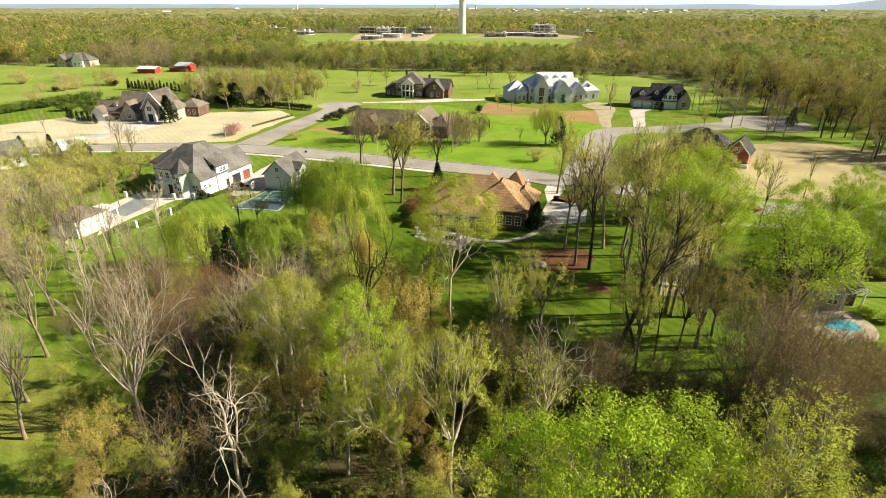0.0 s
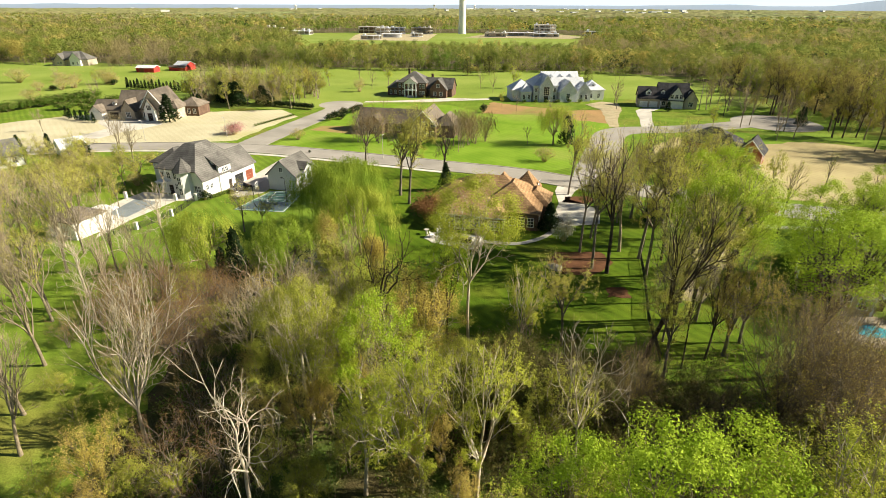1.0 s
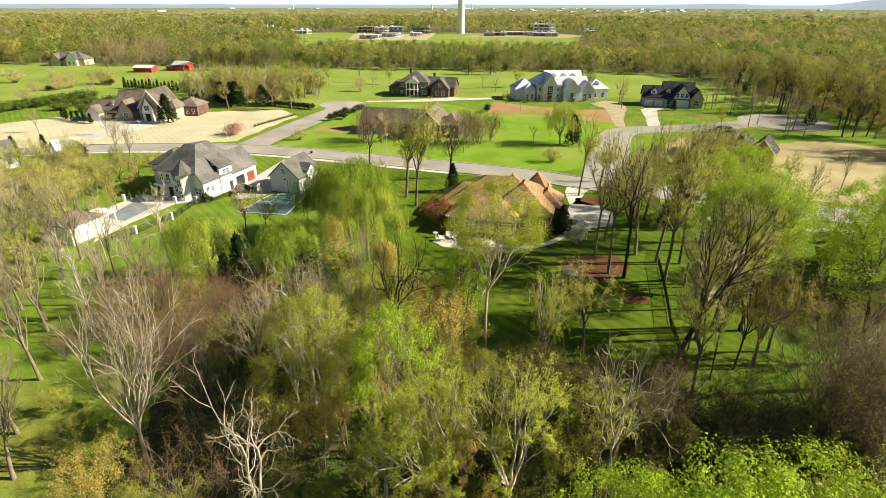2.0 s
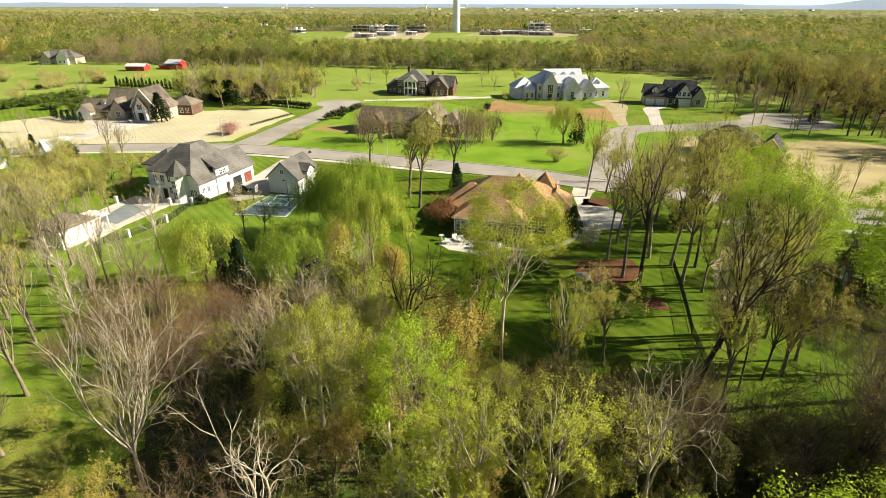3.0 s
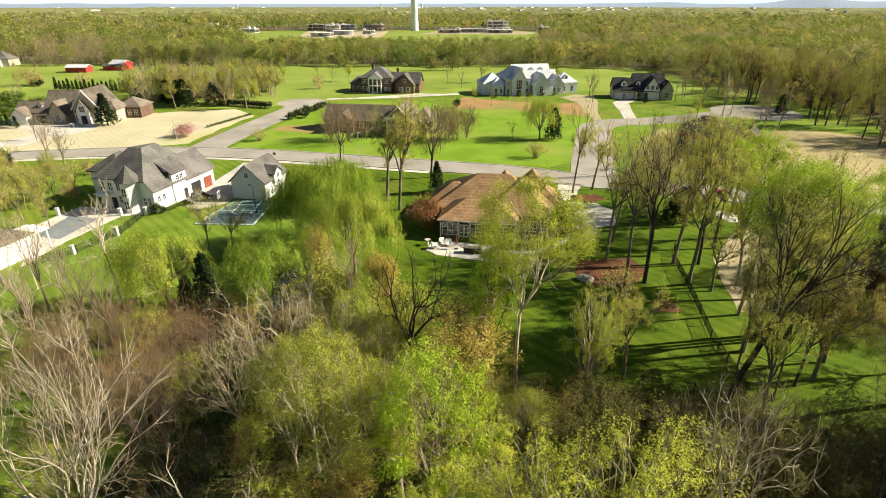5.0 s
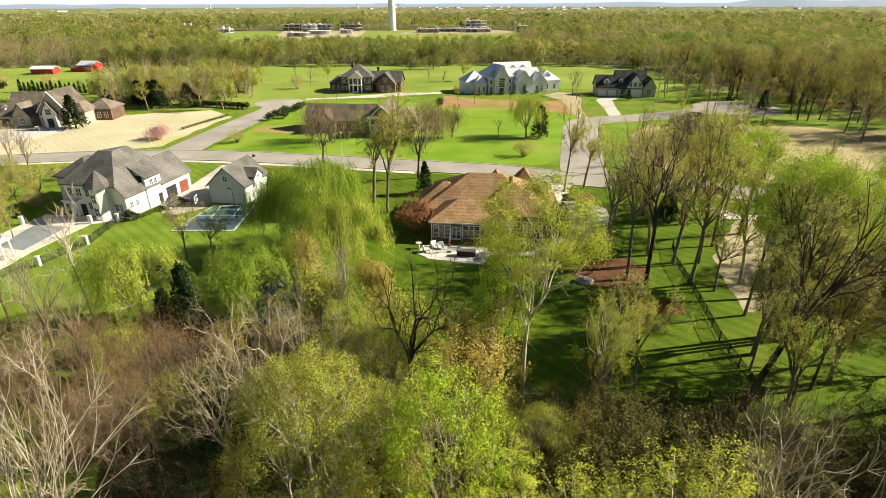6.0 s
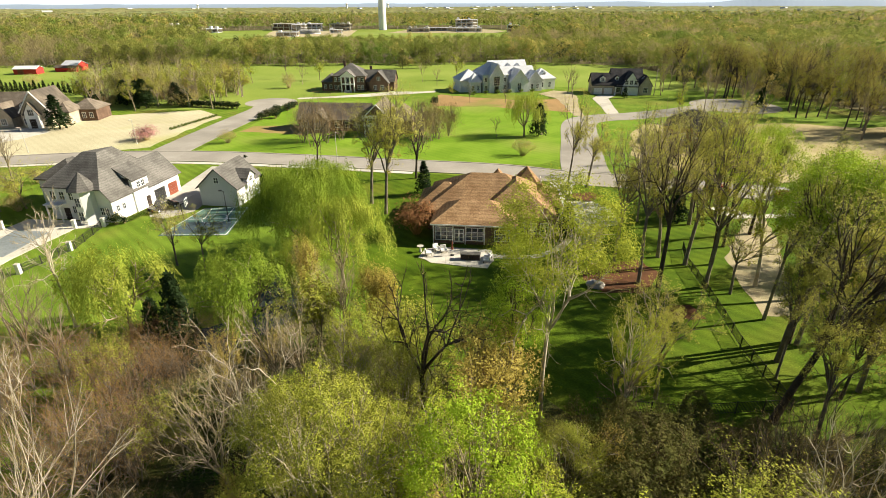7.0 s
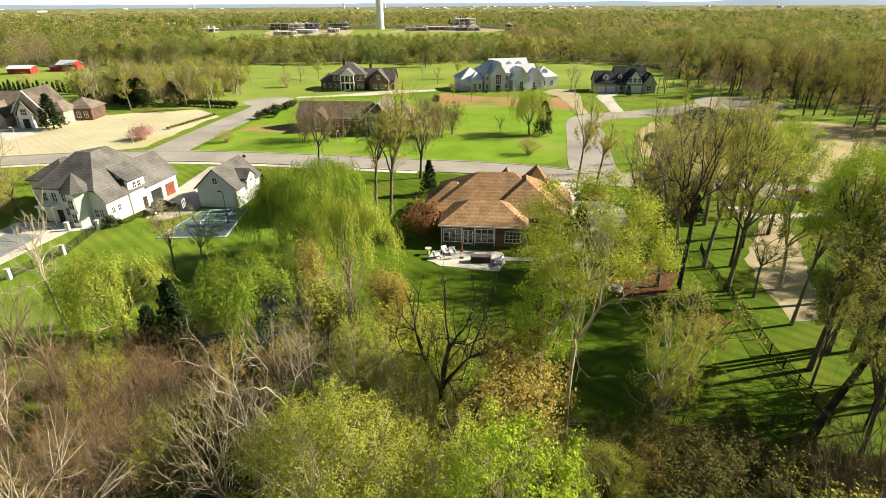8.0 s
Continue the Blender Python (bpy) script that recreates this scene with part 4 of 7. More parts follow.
for row in (
    ("bare", -52, 48, 12, 1.0), ("russet_crown", 27.8, 38.6, 14.4, 1.0), ("russet_crown", 31.0, 40.8, 15.4, 0.85), ("russet_crown", 36.0, 43.0, 8.4, 1.5), ("bud_crown", 27.2, 50.6, 13.8, 1.05), ("bud_crown", 30.0, 53.4, 12.0, 1.0),
    ("bud_crown", 36.5, 52, 10, 1.0), ("bud", 21.2, 52.6, 12.5, 0.6), ("bud", 22.8, 55.0, 17.5, 0.9), ("bud", 19.2, 44.8, 13.5, 0.8), ("russet_crown", 31.0, 36.0, 13.0, 1.1), ("russet_crown", 38.4, 44.0, 6.8, 1.6),
):
    put(*row[:4], None, row[4])

plant(leaning, 17.6, 47.4, 21 * U, 19, 0)
for x, y, hh in ((3.6, 38.6, 8.5), (1.4, 37.0, 8.0), (5.4, 41.0, 7.0), (7.2, 43.0, 6.0)):
    put("dusk", x, y, hh, None, 1.1)
for x, y, hh in ((2.4, 40, 5.5), (10.2, 46, 4.5), (13, 43, 4.5), (17, 41, 4.0), (4, 45, 5.0), (2, 36.5, 6.0), (8, 38, 6.0), (11.5, 36.5, 6.5), (5, 34.5, 6.5), (14.5, 35, 6.0)):
    plant(cedar, x, y, hh * U, 8, wide=1.15)
plant([willow[0]], -24.2, 78.5, 13.2 * U, 15, wide=0.98)
for k, x, y, h, w in ((2, -39.6, 62.4, 9.6, 0.95), (1, -27.6, 62.0, 9.0, 1.05), (2, -19.4, 70.8, 11.5, 0.75), (2, -22.4, 66.5, 8.5, 0.7), (1, -40.2, 63.0, 6.5, 0.7)):
    plant([willow[k]], x, y, h * U, (15, 9.5, 10)[k], wide=w)
put("bud", -41.5, 77.5, 8.6, None, 1.0)
for x, y in ((-37.6, 60.4), (-36.9, 61.6), (-38.2, 59.4)):
    plant(reeds, x, y, 2.6, 2.0)
put("bud", -37.2, 75.5, 8.5, None, 1.0)

# the belt of woods along the creek
taken = [(-28, 31), (-15, 24), (-0.8, 47.7), (-8.3, 32.8), (-15.5, 35.6)]
belt = random.Random(8)
for k in range(900):
    x, y = belt.uniform(-34, 48), belt.uniform(13, 63)
    edge = 62 if x < -20 else 52 - 0.25 * (x + 10)
    if y > edge - 1 or x < -31 + 0.05 * y or (x > 18 and y > 41) or min(math.hypot(x - a, y - b) for a, b in taken) < (3.3 if x < -18 else 2.5):
        continue
    if math.hypot(x - 2, y + 2) < 6 or (-30 < x < -21 and y > 54):
        continue
    taken.append((x, y))
    if x < -18:
        kind = belt.choice(("thicket", "thicket", "thicket", "bare", "pale", "brush", "russet"))
    elif x < 4:
        kind = belt.choice(("olive", "brush", "brush", "brush", "dusk", "gold", "russet", "dusk", "brush"))
    else:
        kind = belt.choice(("dusk", "dusk", "dusk", "grey", "dusk", "brush" if y < 37 else "dusk"))
    h = H[kind] * belt.uniform(0.6, 0.9)
    if x > -6 and y > 38:
        h = min(h, 8.0)
    if y < 24:
        h = min(h, 9.0)
    if x > 8 and y > 34:
        kind, h = belt.choice(("dusk", "dusk", "dusk", "thicket")), belt.uniform(2.5, 4.5)
    if x > 20:
        h = min(h, 11.0 if y < 36 else 7.5)
    put(kind, x, y, h / U, None, belt.uniform(0.9, 1.2))
plant(magnolia, -31.6, 56.6, 9.6 * U, 6.5, wide=0.55)
plant(magnolia, -35.5, 59.5, 5.5 * U, 6.5, wide=0.8)
plant(magnolia, 28.6, 89.8, 4.6 * U, 6.5, wide=1.3)
plant(spruce, -9.8, 103.5, 6 * U, 6.2, wide=1.15)
plant(magnolia, -35.6, 98.2, 5.6 * U, 6.5, wide=0.6)
plant(magnolia, 10.3, 84, 5.2 * U, 6.5, wide=0.9)
plant(redbush, -11, 86.3, 6.0 * U, 4.6)
plant(whitebush, 12.5, 80, 5 * U, 4.2, wide=0.8)
plant(pink, -78, 147.5, 3.9 * U, 4.2)
plant(tanbush, -56.9, 143.5, 3.6 * U, 3.6)
plant(tanbush, 12, 128.5, 4.2 * U, 3.6)
plant(magnolia, 19, 146.5, 8 * U, 6.5, wide=0.9)
for x, y, hh, w in ((-190, 242, 8.5, 1.1), (-186, 240, 5.5, 1.0), (-235, 240, 7.5, 1.2), (-204, 217, 5.0, 1.0), (-196, 228, 7.5, 1.1), (-197, 222, 6.0, 1.2), (-187, 194, 5, 1.2), (-240, 205, 6, 1.1), (-222, 250, 5, 1.1), (-170, 246, 5.5, 1.0), (-63, 234, 6.5, 0.8), (-40, 243, 6, 0.9)):
    plant(tanbush, x, y, hh * U, 3.6, wide=w)
plant(darkbush, -199, 219.5, 2.6, 1.8, wide=1.4)
plant(darkbush, -184.5, 239, 3.2, 1.8, wide=1.3)
plant(darkbush, -5.8, 192.3, 3.4, 1.8, wide=0.9)
for k in range(15):
    plant(greenbush, -178 + k * 0.9 + dice.uniform(-1.5, 1.5), 166 + k * 2.6, dice.uniform(3.2, 5.0), 1.6, wide=1.2)
plant([willow[2]], 15.5, 147, 10.5 * U, 10, wide=0.85)

# brown brush under the neighbour's trees
nb = random.Random(61)
for k in range(44):
    x, y = nb.uniform(28, 54), nb.uniform(33, 53)
    if y > 40 + 0.55 * (x - 26) or (x > 39 and y > 50):
        continue
    kind = nb.choice(("russet_crown", "dusk", "russet_crown", "thicket"))
    put(kind, x, y, nb.uniform(4.5, 8.0) * (0.7 if x > 33 else 1.0), None, nb.uniform(1.0, 1.4))
for k in range(15):
    put(nb.choice(("russet_crown", "dusk", "fine_grey")), nb.uniform(12, 24), nb.uniform(34, 41.5), nb.uniform(5.0, 9.0), None, 1.1)
# scrub on the grass west of the creek
for x, y, hh, w, kind in ((-35.2, 37.0, 4.5, 1.3, "brush"), (-32.0, 35.0, 5.0, 1.2, "brush"), (-29.6, 29.6, 4.5, 1.4, "brush"), (-31.6, 24.5, 4.0, 1.4, "brush"), (-25.6, 25.4, 5.0, 1.2, "brush"), (-21.0, 24.8, 5.5, 1.2, "gold"), (-38.5, 41.0, 3.6, 1.5, "thicket"), (-35.8, 32.4, 3.2, 1.4, "brush"), (-40.5, 36.0, 3.0, 1.5, "brush")):
    put(kind, x, y, hh, None, w)

# bramble and saplings over the wood floor
br = random.Random(41)
lines, spots = [], []
for k in range(2600):
    x, y = br.uniform(-33, 62), br.uniform(0, 63)
    if y > (61 if x < -20 else 51 - 0.25 * (x + 10)) or x < -31 + 0.05 * y or (x > 18 and y > 43) or (-30.5 < x < -20.5 and y > 55):
        continue
    p = Vector((x * U, y * U, 0))
    t = br.uniform(0.6, 2.4)
    for _ in range(6):
        e = p + Vector((br.gauss(0, 0.6), br.gauss(0, 0.6), br.uniform(0.4, 1.0))) * t
        lines.append((p + Vector((br.gauss(0, 0.3), br.gauss(0, 0.3), 0)), e, 0.016))
        if k % 3:
            for _ in range(7):
                spots.append(p.lerp(e, br.uniform(0.3, 1)) + Vector((br.gauss(0, 0.2), br.gauss(0, 0.2), br.gauss(0, 0.1))))
for k in range(1500):
    x, y = br.uniform(5, 40), br.uniform(30, 46)
    if y > 51 - 0.25 * (x + 10) + br.uniform(-1, 0.5):
        continue
    p = Vector((x * U, y * U, 0))
    t = br.uniform(0.4, 1.4)
    for _ in range(5):
        e = p + Vector((br.gauss(0, 0.8), br.gauss(0, 0.8), br.uniform(0.3, 0.9))) * t
        lines.append((p + Vector((br.gauss(0, 0.4), br.gauss(0, 0.4), 0)), e, 0.014))
        for _ in range(6):
            spots.append(p.lerp(e, br.uniform(0.2, 1)) + Vector((br.gauss(0, 0.25), br.gauss(0, 0.25), br.gauss(0, 0.1))))
undergrowth = tagged(new("undergrowth"), "tangled bramble and saplings on the wood floor", "undergrowth", "", "stuff")
v, f = twig_mesh(lines)
tagged(mesh_ob("stem", v, f, TWIG, undergrowth), kind="stuff")
v, f = leaf_mesh(br, spots, 0.2, 0.8)
tagged(mesh_ob("foliage", v, f, GREENLEAF, undergrowth), kind="stuff")

for x, y, hh, kind in ((-19, 50, 10, "bare"), (-16, 53, 9, "brush"), (-13.5, 50, 9, "bare"), (-12, 55, 8, "brush"), (-17, 57, 9, "bare"), (-20, 58, 9, "brush"), (-14.5, 58.5, 9, "russet"), (-9, 52, 8, "brush"), (-6, 50, 8, "bare"), (-22, 52, 10, "bare"), (-24, 49, 9, "thicket"), (-18, 62, 9, "bare"), (-15, 46, 11, "bare"), (-12, 43, 10, "brush"), (-34, 47, 8, "thicket"), (-32, 42, 8, "thicket"), (-35, 40, 7, "thicket"), (-36, 51, 7, "brush"), (-38, 44, 7, "thicket"), (-33, 51, 7, "thicket"), (-40, 48, 9, "pale"), (-42, 55, 9, "bare")):
    put(kind, x, y, hh, None, 1.0)

# left-hand lot, lawn trees and hedges
for x, y, h in ((-120.5, 117.5, 5.2), (-115.4, 121, 5), (-145.6, 163, 4), (-143, 161.5, 3.6), (-140, 160.3, 3.4), (-137, 159.2, 3.6), (-134, 158, 3.6), (-131, 157, 3.4)):
    plant(arbor, x, y, h * U, 4, wide=1.1)
for k in range(18):
    plant(arbor, -170 + k * 2.05, 229 - k * 0.45, dice.uniform(3.6, 5.0) * U, 4)
plant(magnolia, -103, 117.5, 4.5 * U, 6.5, wide=1.5)
plant(spruce, -107.2, 161.0, 9.0 * U, 6.2, wide=1.5)
for k in range(12):
    plant(darkbush, -87 + k * 1.6, 195 - k * 0.5, 2.6, 1.8, wide=1.1)
for k in range(9):
    plant(darkbush, -55.8 + k * 0.35 + dice.uniform(-1.5, 2.5), 171 + k * 2.4, 2.6, 1.8, wide=1.3)
for k in range(14):
    plant(greenbush, -77 + k * 0.42, 159 + k * 1.4, 0.9, 1.6)
for x, y, h, kind in (
    (-96, 121, 9.5, "bare"), (-88, 115, 10, "bare"), (-101, 112, 8, "far_bud"), (-94, 106, 8, "far_leafy"), (-108, 110, 8, "far_bud"), (-87, 97, 8, "far_bud"), (-104, 98, 9, "far_leafy"),
    (-97, 84, 10, "far_bud"), (-88, 78, 11, "far_bud"), (-106, 88, 10, "far_bud"), (-92, 71, 11, "far_bud"), (-100, 76, 11, "far_leafy"), (-95, 64, 12, "far_bud"), (-82, 84, 8, "far_bud"),
    (-98, 108, 9, "far_bud"), (-106, 104, 8.5, "far_leafy"), (-92, 101, 8.5, "far_bud"), (-112, 97, 9, "far_bud"), (-84, 106, 7, "olive"), (-80, 93, 8, "olive"), (-86, 88, 9, "far_leafy"),
    (-78, 76, 10, "bare"), (-93, 82, 9, "far_bud"), (-100, 90, 10, "far_bud"), (-83, 66, 10, "bare"), (-122, 100, 9, "far_leafy"), (-75, 52, 11, "gold"), (-85, 57, 11, "bare"),
):
    put(kind, x, y, h)
for x, y, h, kind in (
    (-56, 42, 9, "bare"), (-62, 66, 13, "bare"), (-69, 60, 14, "bare"), (-74, 68, 13, "bare"), (-79, 64, 14, "bare"), (-84, 72, 12, "far_bud"), (-90, 67, 12, "far_bud"),
    (-63, 51, 13, "bare"), (-115, 143, 7, "bare"), (-104, 132, 8.5, "bare"), (-70, 85, 7, "far_bud"), (-72, 72, 11, "bare"), (-68, 64, 12, "bare"), (-77, 82, 9, "far_bud"),
    (-90, 92, 9, "far_bud"), (-99, 102, 9, "far_bud"), (-84, 73, 11, "far_bud"), (-110, 92, 9, "far_bud"), (-88, 62, 12, "far_bud"), (-80, 58, 12, "bare"), (-137, 143, 7, "bare"),
):
    put(kind, x, y, h)

# reddish thicket between the creek and the pool lawn
th = random.Random(77)
for k in range(46):
    x, y = th.uniform(-47, -29), th.uniform(43, 56)
    if y < 62 + 0.35 * x + 9:
        put("fine_thicket", x, y, th.uniform(4.5, 7.5), None, th.uniform(0.9, 1.3))

# hazy bare trees west of the pool house
for k in range(22):
    x, y = th.uniform(-98, -56), th.uniform(46, 84)
    if x > -62 - 0.5 * (y - 46) or (-78 < x < -60 and y > 64):
        continue
    put(th.choice(("bud", "bud", "bare", "gold")), x, y, th.uniform(8.5, 12), None, th.uniform(1.0, 1.3))
for x, y, hh in ((-62, 62, 9), (-58, 66, 10), (-71, 64, 9), (-76, 78, 8)):
    put("pale", x, y, hh, None, 0.8)
for x, y, hh, kind in ((-52, 54, 11, "pale"), (-56, 58, 11, "pale"), (-50, 60.5, 10, "pale"), (-46, 57, 10, "bare"), (-59, 52, 12, "bare"), (-54, 50, 11, "bud"), (-47, 49, 10, "pale"), (-63, 57, 11, "bud")):
    put(kind, x, y, hh, None, 1.0)
# tan and gold scrub beyond the pool lawn
for k in range(22):
    x, y = th.uniform(-108, -74), th.uniform(84, 112)
    put("far_bud", x, y, th.uniform(5.5, 9), None, th.uniform(1.1, 1.5))
for k in range(12):
    plant(tanbush, th.uniform(-106, -74), th.uniform(84, 114), th.uniform(3.0, 4.5), 3.6)
# tall trees between the brick house and the lawn
for x, y, hh, kind in ((30, 88, 18, "bud"), (35, 90, 18, "bud"), (40, 94, 16, "bud"), (37, 84, 16, "thin_lime"), (25.5, 92, 16, "bud")):
    put(kind, x, y, hh, None, 1.0)

# ---------------------------------------------------------------- houses
def hip_roof(x0, x1, y0, y1, eave, rise, over=0.5, thick=0.2):
    bm = bmesh.new()
    x0, x1, y0, y1 = x0 - over, x1 + over, y0 - over, y1 + over
    w, d = x1 - x0, y1 - y0
    i = min(w, d) / 2
    a, b = ((x0 + i, (y0 + y1) / 2), (x1 - i, (y0 + y1) / 2)) if w >= d else (((x0 + x1) / 2, y0 + i), ((x0 + x1) / 2, y1 - i))
    z = eave - 0.05
    low = [bm.verts.new((x, y, z)) for x, y in ((x0, y0), (x1, y0), (x1, y1), (x0, y1))]
    up = [bm.verts.new((x, y, z + thick)) for x, y in ((x0, y0), (x1, y0), (x1, y1), (x0, y1))]
    if math.hypot(a[0] - b[0], a[1] - b[1]) < 0.05:
        r0 = r1 = bm.verts.new((*a, eave + rise))
    else:
        r0, r1 = bm.verts.new((*a, eave + rise)), bm.verts.new((*b, eave + rise))
    for k in range(4):
        bm.faces.new((low[k], low[(k + 1) % 4], up[(k + 1) % 4], up[k]))
    bm.faces.new(low[::-1])
    if r0 is r1:
        for k in range(4):
            bm.faces.new((up[k], up[(k + 1) % 4], r0))
    elif w >= d:
        bm.faces.new((up[0], up[1], r1, r0))
        bm.faces.new((up[2], up[3], r0, r1))
        bm.faces.new((up[1], up[2], r1))
        bm.faces.new((up[3], up[0], r0))
    else:
        bm.faces.new((up[1], up[2], r1, r0))
        bm.faces.new((up[3], up[0], r0, r1))
        bm.faces.new((up[0], up[1], r0))
        bm.faces.new((up[2], up[3], r1))
    return bm


def gable_roof(x0, x1, y0, y1, eave, rise, along="y", over=0.45, thick=0.2):
    """A two-sided roof whose ridge runs along the named axis."""
    bm = bmesh.new()
    if along == "x":
        lo, hi, s0, s1 = x0 - over, x1 + over, y0, y1
    else:
        lo, hi, s0, s1 = y0 - over, y1 + over, x0, x1
    half = (s1 - s0) / 2
    drop = rise / half * over
    prof = [(s0 - over, eave - drop), ((s0 + s1) / 2, eave + rise), (s1 + over, eave - drop), (s1 + over, eave - drop + thick), ((s0 + s1) / 2, eave + rise + thick), (s0 - over, eave - drop + thick)]
    ends = []
    for t in (lo, hi):
        ends.append([bm.verts.new((t, s, z) if along == "x" else (s, t, z)) for s, z in prof])
    for k in range(6):
        j = (k + 1) % 6
        bm.faces.new((ends[0][k], ends[0][j], ends[1][j], ends[1][k]))
    for e in ends:
        bm.faces.new((e[0], e[1], e[4], e[5]))
        bm.faces.new((e[1], e[2], e[3], e[4]))
    return bm


def wall_block(x0, x1, y0, y1, eave, rise=0.0, along="", z0=-0.1):
    """Walls of one block; with a ridge axis the gable ends are closed up to the roof."""
    bm = bmesh.new()
    if not along:
        return box(bm, x0, x1, y0, y1, z0, eave)
    if along == "x":
        prof = [(y0, z0), (y1, z0), (y1, eave), ((y0 + y1) / 2, eave + rise), (y0, eave)]
        ends = [[bm.verts.new((t, s, z)) for s, z in prof] for t in (x0, x1)]
    else:
        prof = [(x0, z0), (x1, z0), (x1, eave), ((x0 + x1) / 2, eave + rise), (x0, eave)]
        ends = [[bm.verts.new((s, t, z)) for s, z in prof] for t in (y0, y1)]
    for k in range(5):
        j = (k + 1) % 5
        bm.faces.new((ends[0][k], ends[0][j], ends[1][j], ends[1][k]))
    for e in ends:
        bm.faces.new(e)
    return bm


def block(house, x0, x1, y0, y1, eave, rise, roof, wall, cover, z0=-0.1, over=0.45, label=""):
    """One block of a house: walls and a hip roof, or a gable roof along x or y."""
    along = "" if roof == "hip" else roof
    part("wall", wall_block(x0, x1, y0, y1, eave, rise, along, z0), wall, house, label)
    if roof == "hip":
        part("roof", hip_roof(x0, x1, y0, y1, eave, rise, over), cover, house)
    else:
        part("roof", gable_roof(x0, x1, y0, y1, eave, rise, along, over), cover, house)


def lattice(bm, us, zs, solid, turn_, d0, d1):
    """One connected frame of bars: the cells of a grid that are solid, given depth."""
    pts = {}

    def vert(i, j, d):
        if (i, j, d) not in pts:
            pts[i, j, d] = bm.verts.new(turn_(us[i], zs[j], d))
        return pts[i, j, d]

    nu, nz = len(us) - 1, len(zs) - 1
    full = lambda i, j: 0 <= i < nu and 0 <= j < nz and solid(i, j)
    for i in range(nu):
        for j in range(nz):
            if not full(i, j):
                continue
            for d in (d0, d1):
                bm.faces.new([vert(a, b, d) for a, b in ((i, j), (i + 1, j), (i + 1, j + 1), (i, j + 1))])
            for (di, dj), (a, b) in (((-1, 0), ((i, j), (i, j + 1))), ((1, 0), ((i + 1, j), (i + 1, j + 1))), ((0, -1), ((i, j), (i + 1, j))), ((0, 1), ((i, j + 1), (i + 1, j + 1)))):
                if not full(i + di, j + dj):
                    bm.faces.new((vert(*a, d0), vert(*b, d0), vert(*b, d1), vert(*a, d1)))
    return bm


def window(house, side, at_, u, z, w, h, cols=2, rows=2, trim=TRIM, name="window", glass=GLASS):
    """A framed window set on a wall. side: f, b, l or r; at_: the wall's plane; u: its middle along the wall."""
    def put_box(bm, u0, u1, z0, z1, d0, d1):
        if side == "f":
            box(bm, u0, u1, at_ - d1, at_ - d0, z0, z1)
        elif side == "b":
            box(bm, u0, u1, at_ + d0, at_ + d1, z0, z1)
        elif side == "l":
            box(bm, at_ - d1, at_ - d0, u0, u1, z0, z1)
        else:
            box(bm, at_ + d0, at_ + d1, u0, u1, z0, z1)
    t = 0.11
    us, zs = [u - w / 2 - t, u - w / 2], [z - t, z]
    for k in range(1, cols):
        c = u - w / 2 + w * k / cols
        us += [c - 0.03, c + 0.03]
    for k in range(1, rows):
        c = z + h * k / rows
        zs += [c - 0.03, c + 0.03]
    us += [u + w / 2, u + w / 2 + t]
    zs += [z + h, z + h + t]
    turn_ = {"f": lambda a, b, d: (a, at_ - d, b), "b": lambda a, b, d: (a, at_ + d, b), "l": lambda a, b, d: (at_ - d, a, b), "r": lambda a, b, d: (at_ + d, a, b)}[side]
    bm = lattice(bmesh.new(), us, zs, lambda i, j: i % 2 == 0 or j % 2 == 0, turn_, -0.05, 0.09)
    ob = part(name, bm, trim, house)
    bm = bmesh.new()
    put_box(bm, u - w / 2, u + w / 2, z, z + h, -0.04, 0.02)
    part("pane", bm, glass, ob, "dark window glass")
    return ob


def door(house, side, at_, u, w, h, material, label, z=0.0):
    bm = bmesh.new()
    for k in range(4):
        z0, z1 = z + k * h / 4 + 0.02, z + (k + 1) * h / 4 - 0.02
        if side in "fb":
            s = -1 if side == "f" else 1
            box(bm, u - w / 2, u + w / 2, min(at_, at_ + s * 0.07), max(at_, at_ + s * 0.07), z0, z1)
        else:
            s = -1 if side == "l" else 1
            box(bm, min(at_, at_ + s * 0.07), max(at_, at_ + s * 0.07), u - w / 2, u + w / 2, z0, z1)
    return part("door", bm, material, house, label)


def chimney(house, x, y, z0, z1, material):
    bm = box(bmesh.new(), x - 0.5, x + 0.5, y - 0.4, y + 0.4, z0, z1)
    box(bm, x - 0.58, x + 0.58, y - 0.48, y + 0.48, z1 - 0.25, z1)
    part("chimney", bm, material, house)


def dormer(house, x, y0, z, wall, cover, w=1.8, h=1.5, depth=3.0):
    part("wall", wall_block(x - w / 2, x + w / 2, y0, y0 + depth, z + h, w * 0.45, "y", z - 0.6), wall, house)
    part("roof", gable_roof(x - w / 2, x + w / 2, y0, y0 + depth, z + h, w * 0.45, "y", 0.2, 0.12), cover, house)
    window(house, "f", y0, x, z + 0.25, w * 0.5, h * 0.7)


# terracotta-roofed house in the middle
h = empty("house", at(-8.6, 83.0, -8), "single-storey brown brick house with terracotta-brown shingle roof", "house", "houses")
block(h, 0, 12.5, 0, 8, 3.3, 2.7, "hip", DARKBRICK, TERRAROOF)
block(h, -1.6, 17.5, 5.5, 19, 3.5, 4.4, "hip", DARKBRICK, TERRAROOF, over=0.6)
block(h, -3.2, 5.0, 8.0, 15.5, 3.3, 3.0, "hip", DARKBRICK, TERRAROOF)
block(h, 6.8, 18.6, 3.4, 18.0, 3.5, 4.1, "hip", DARKBRICK, TERRAROOF)
block(h, 14.5, 20.0, 8.8, 16.5, 3.4, 2.5, "hip", DARKBRICK, TERRAROOF)
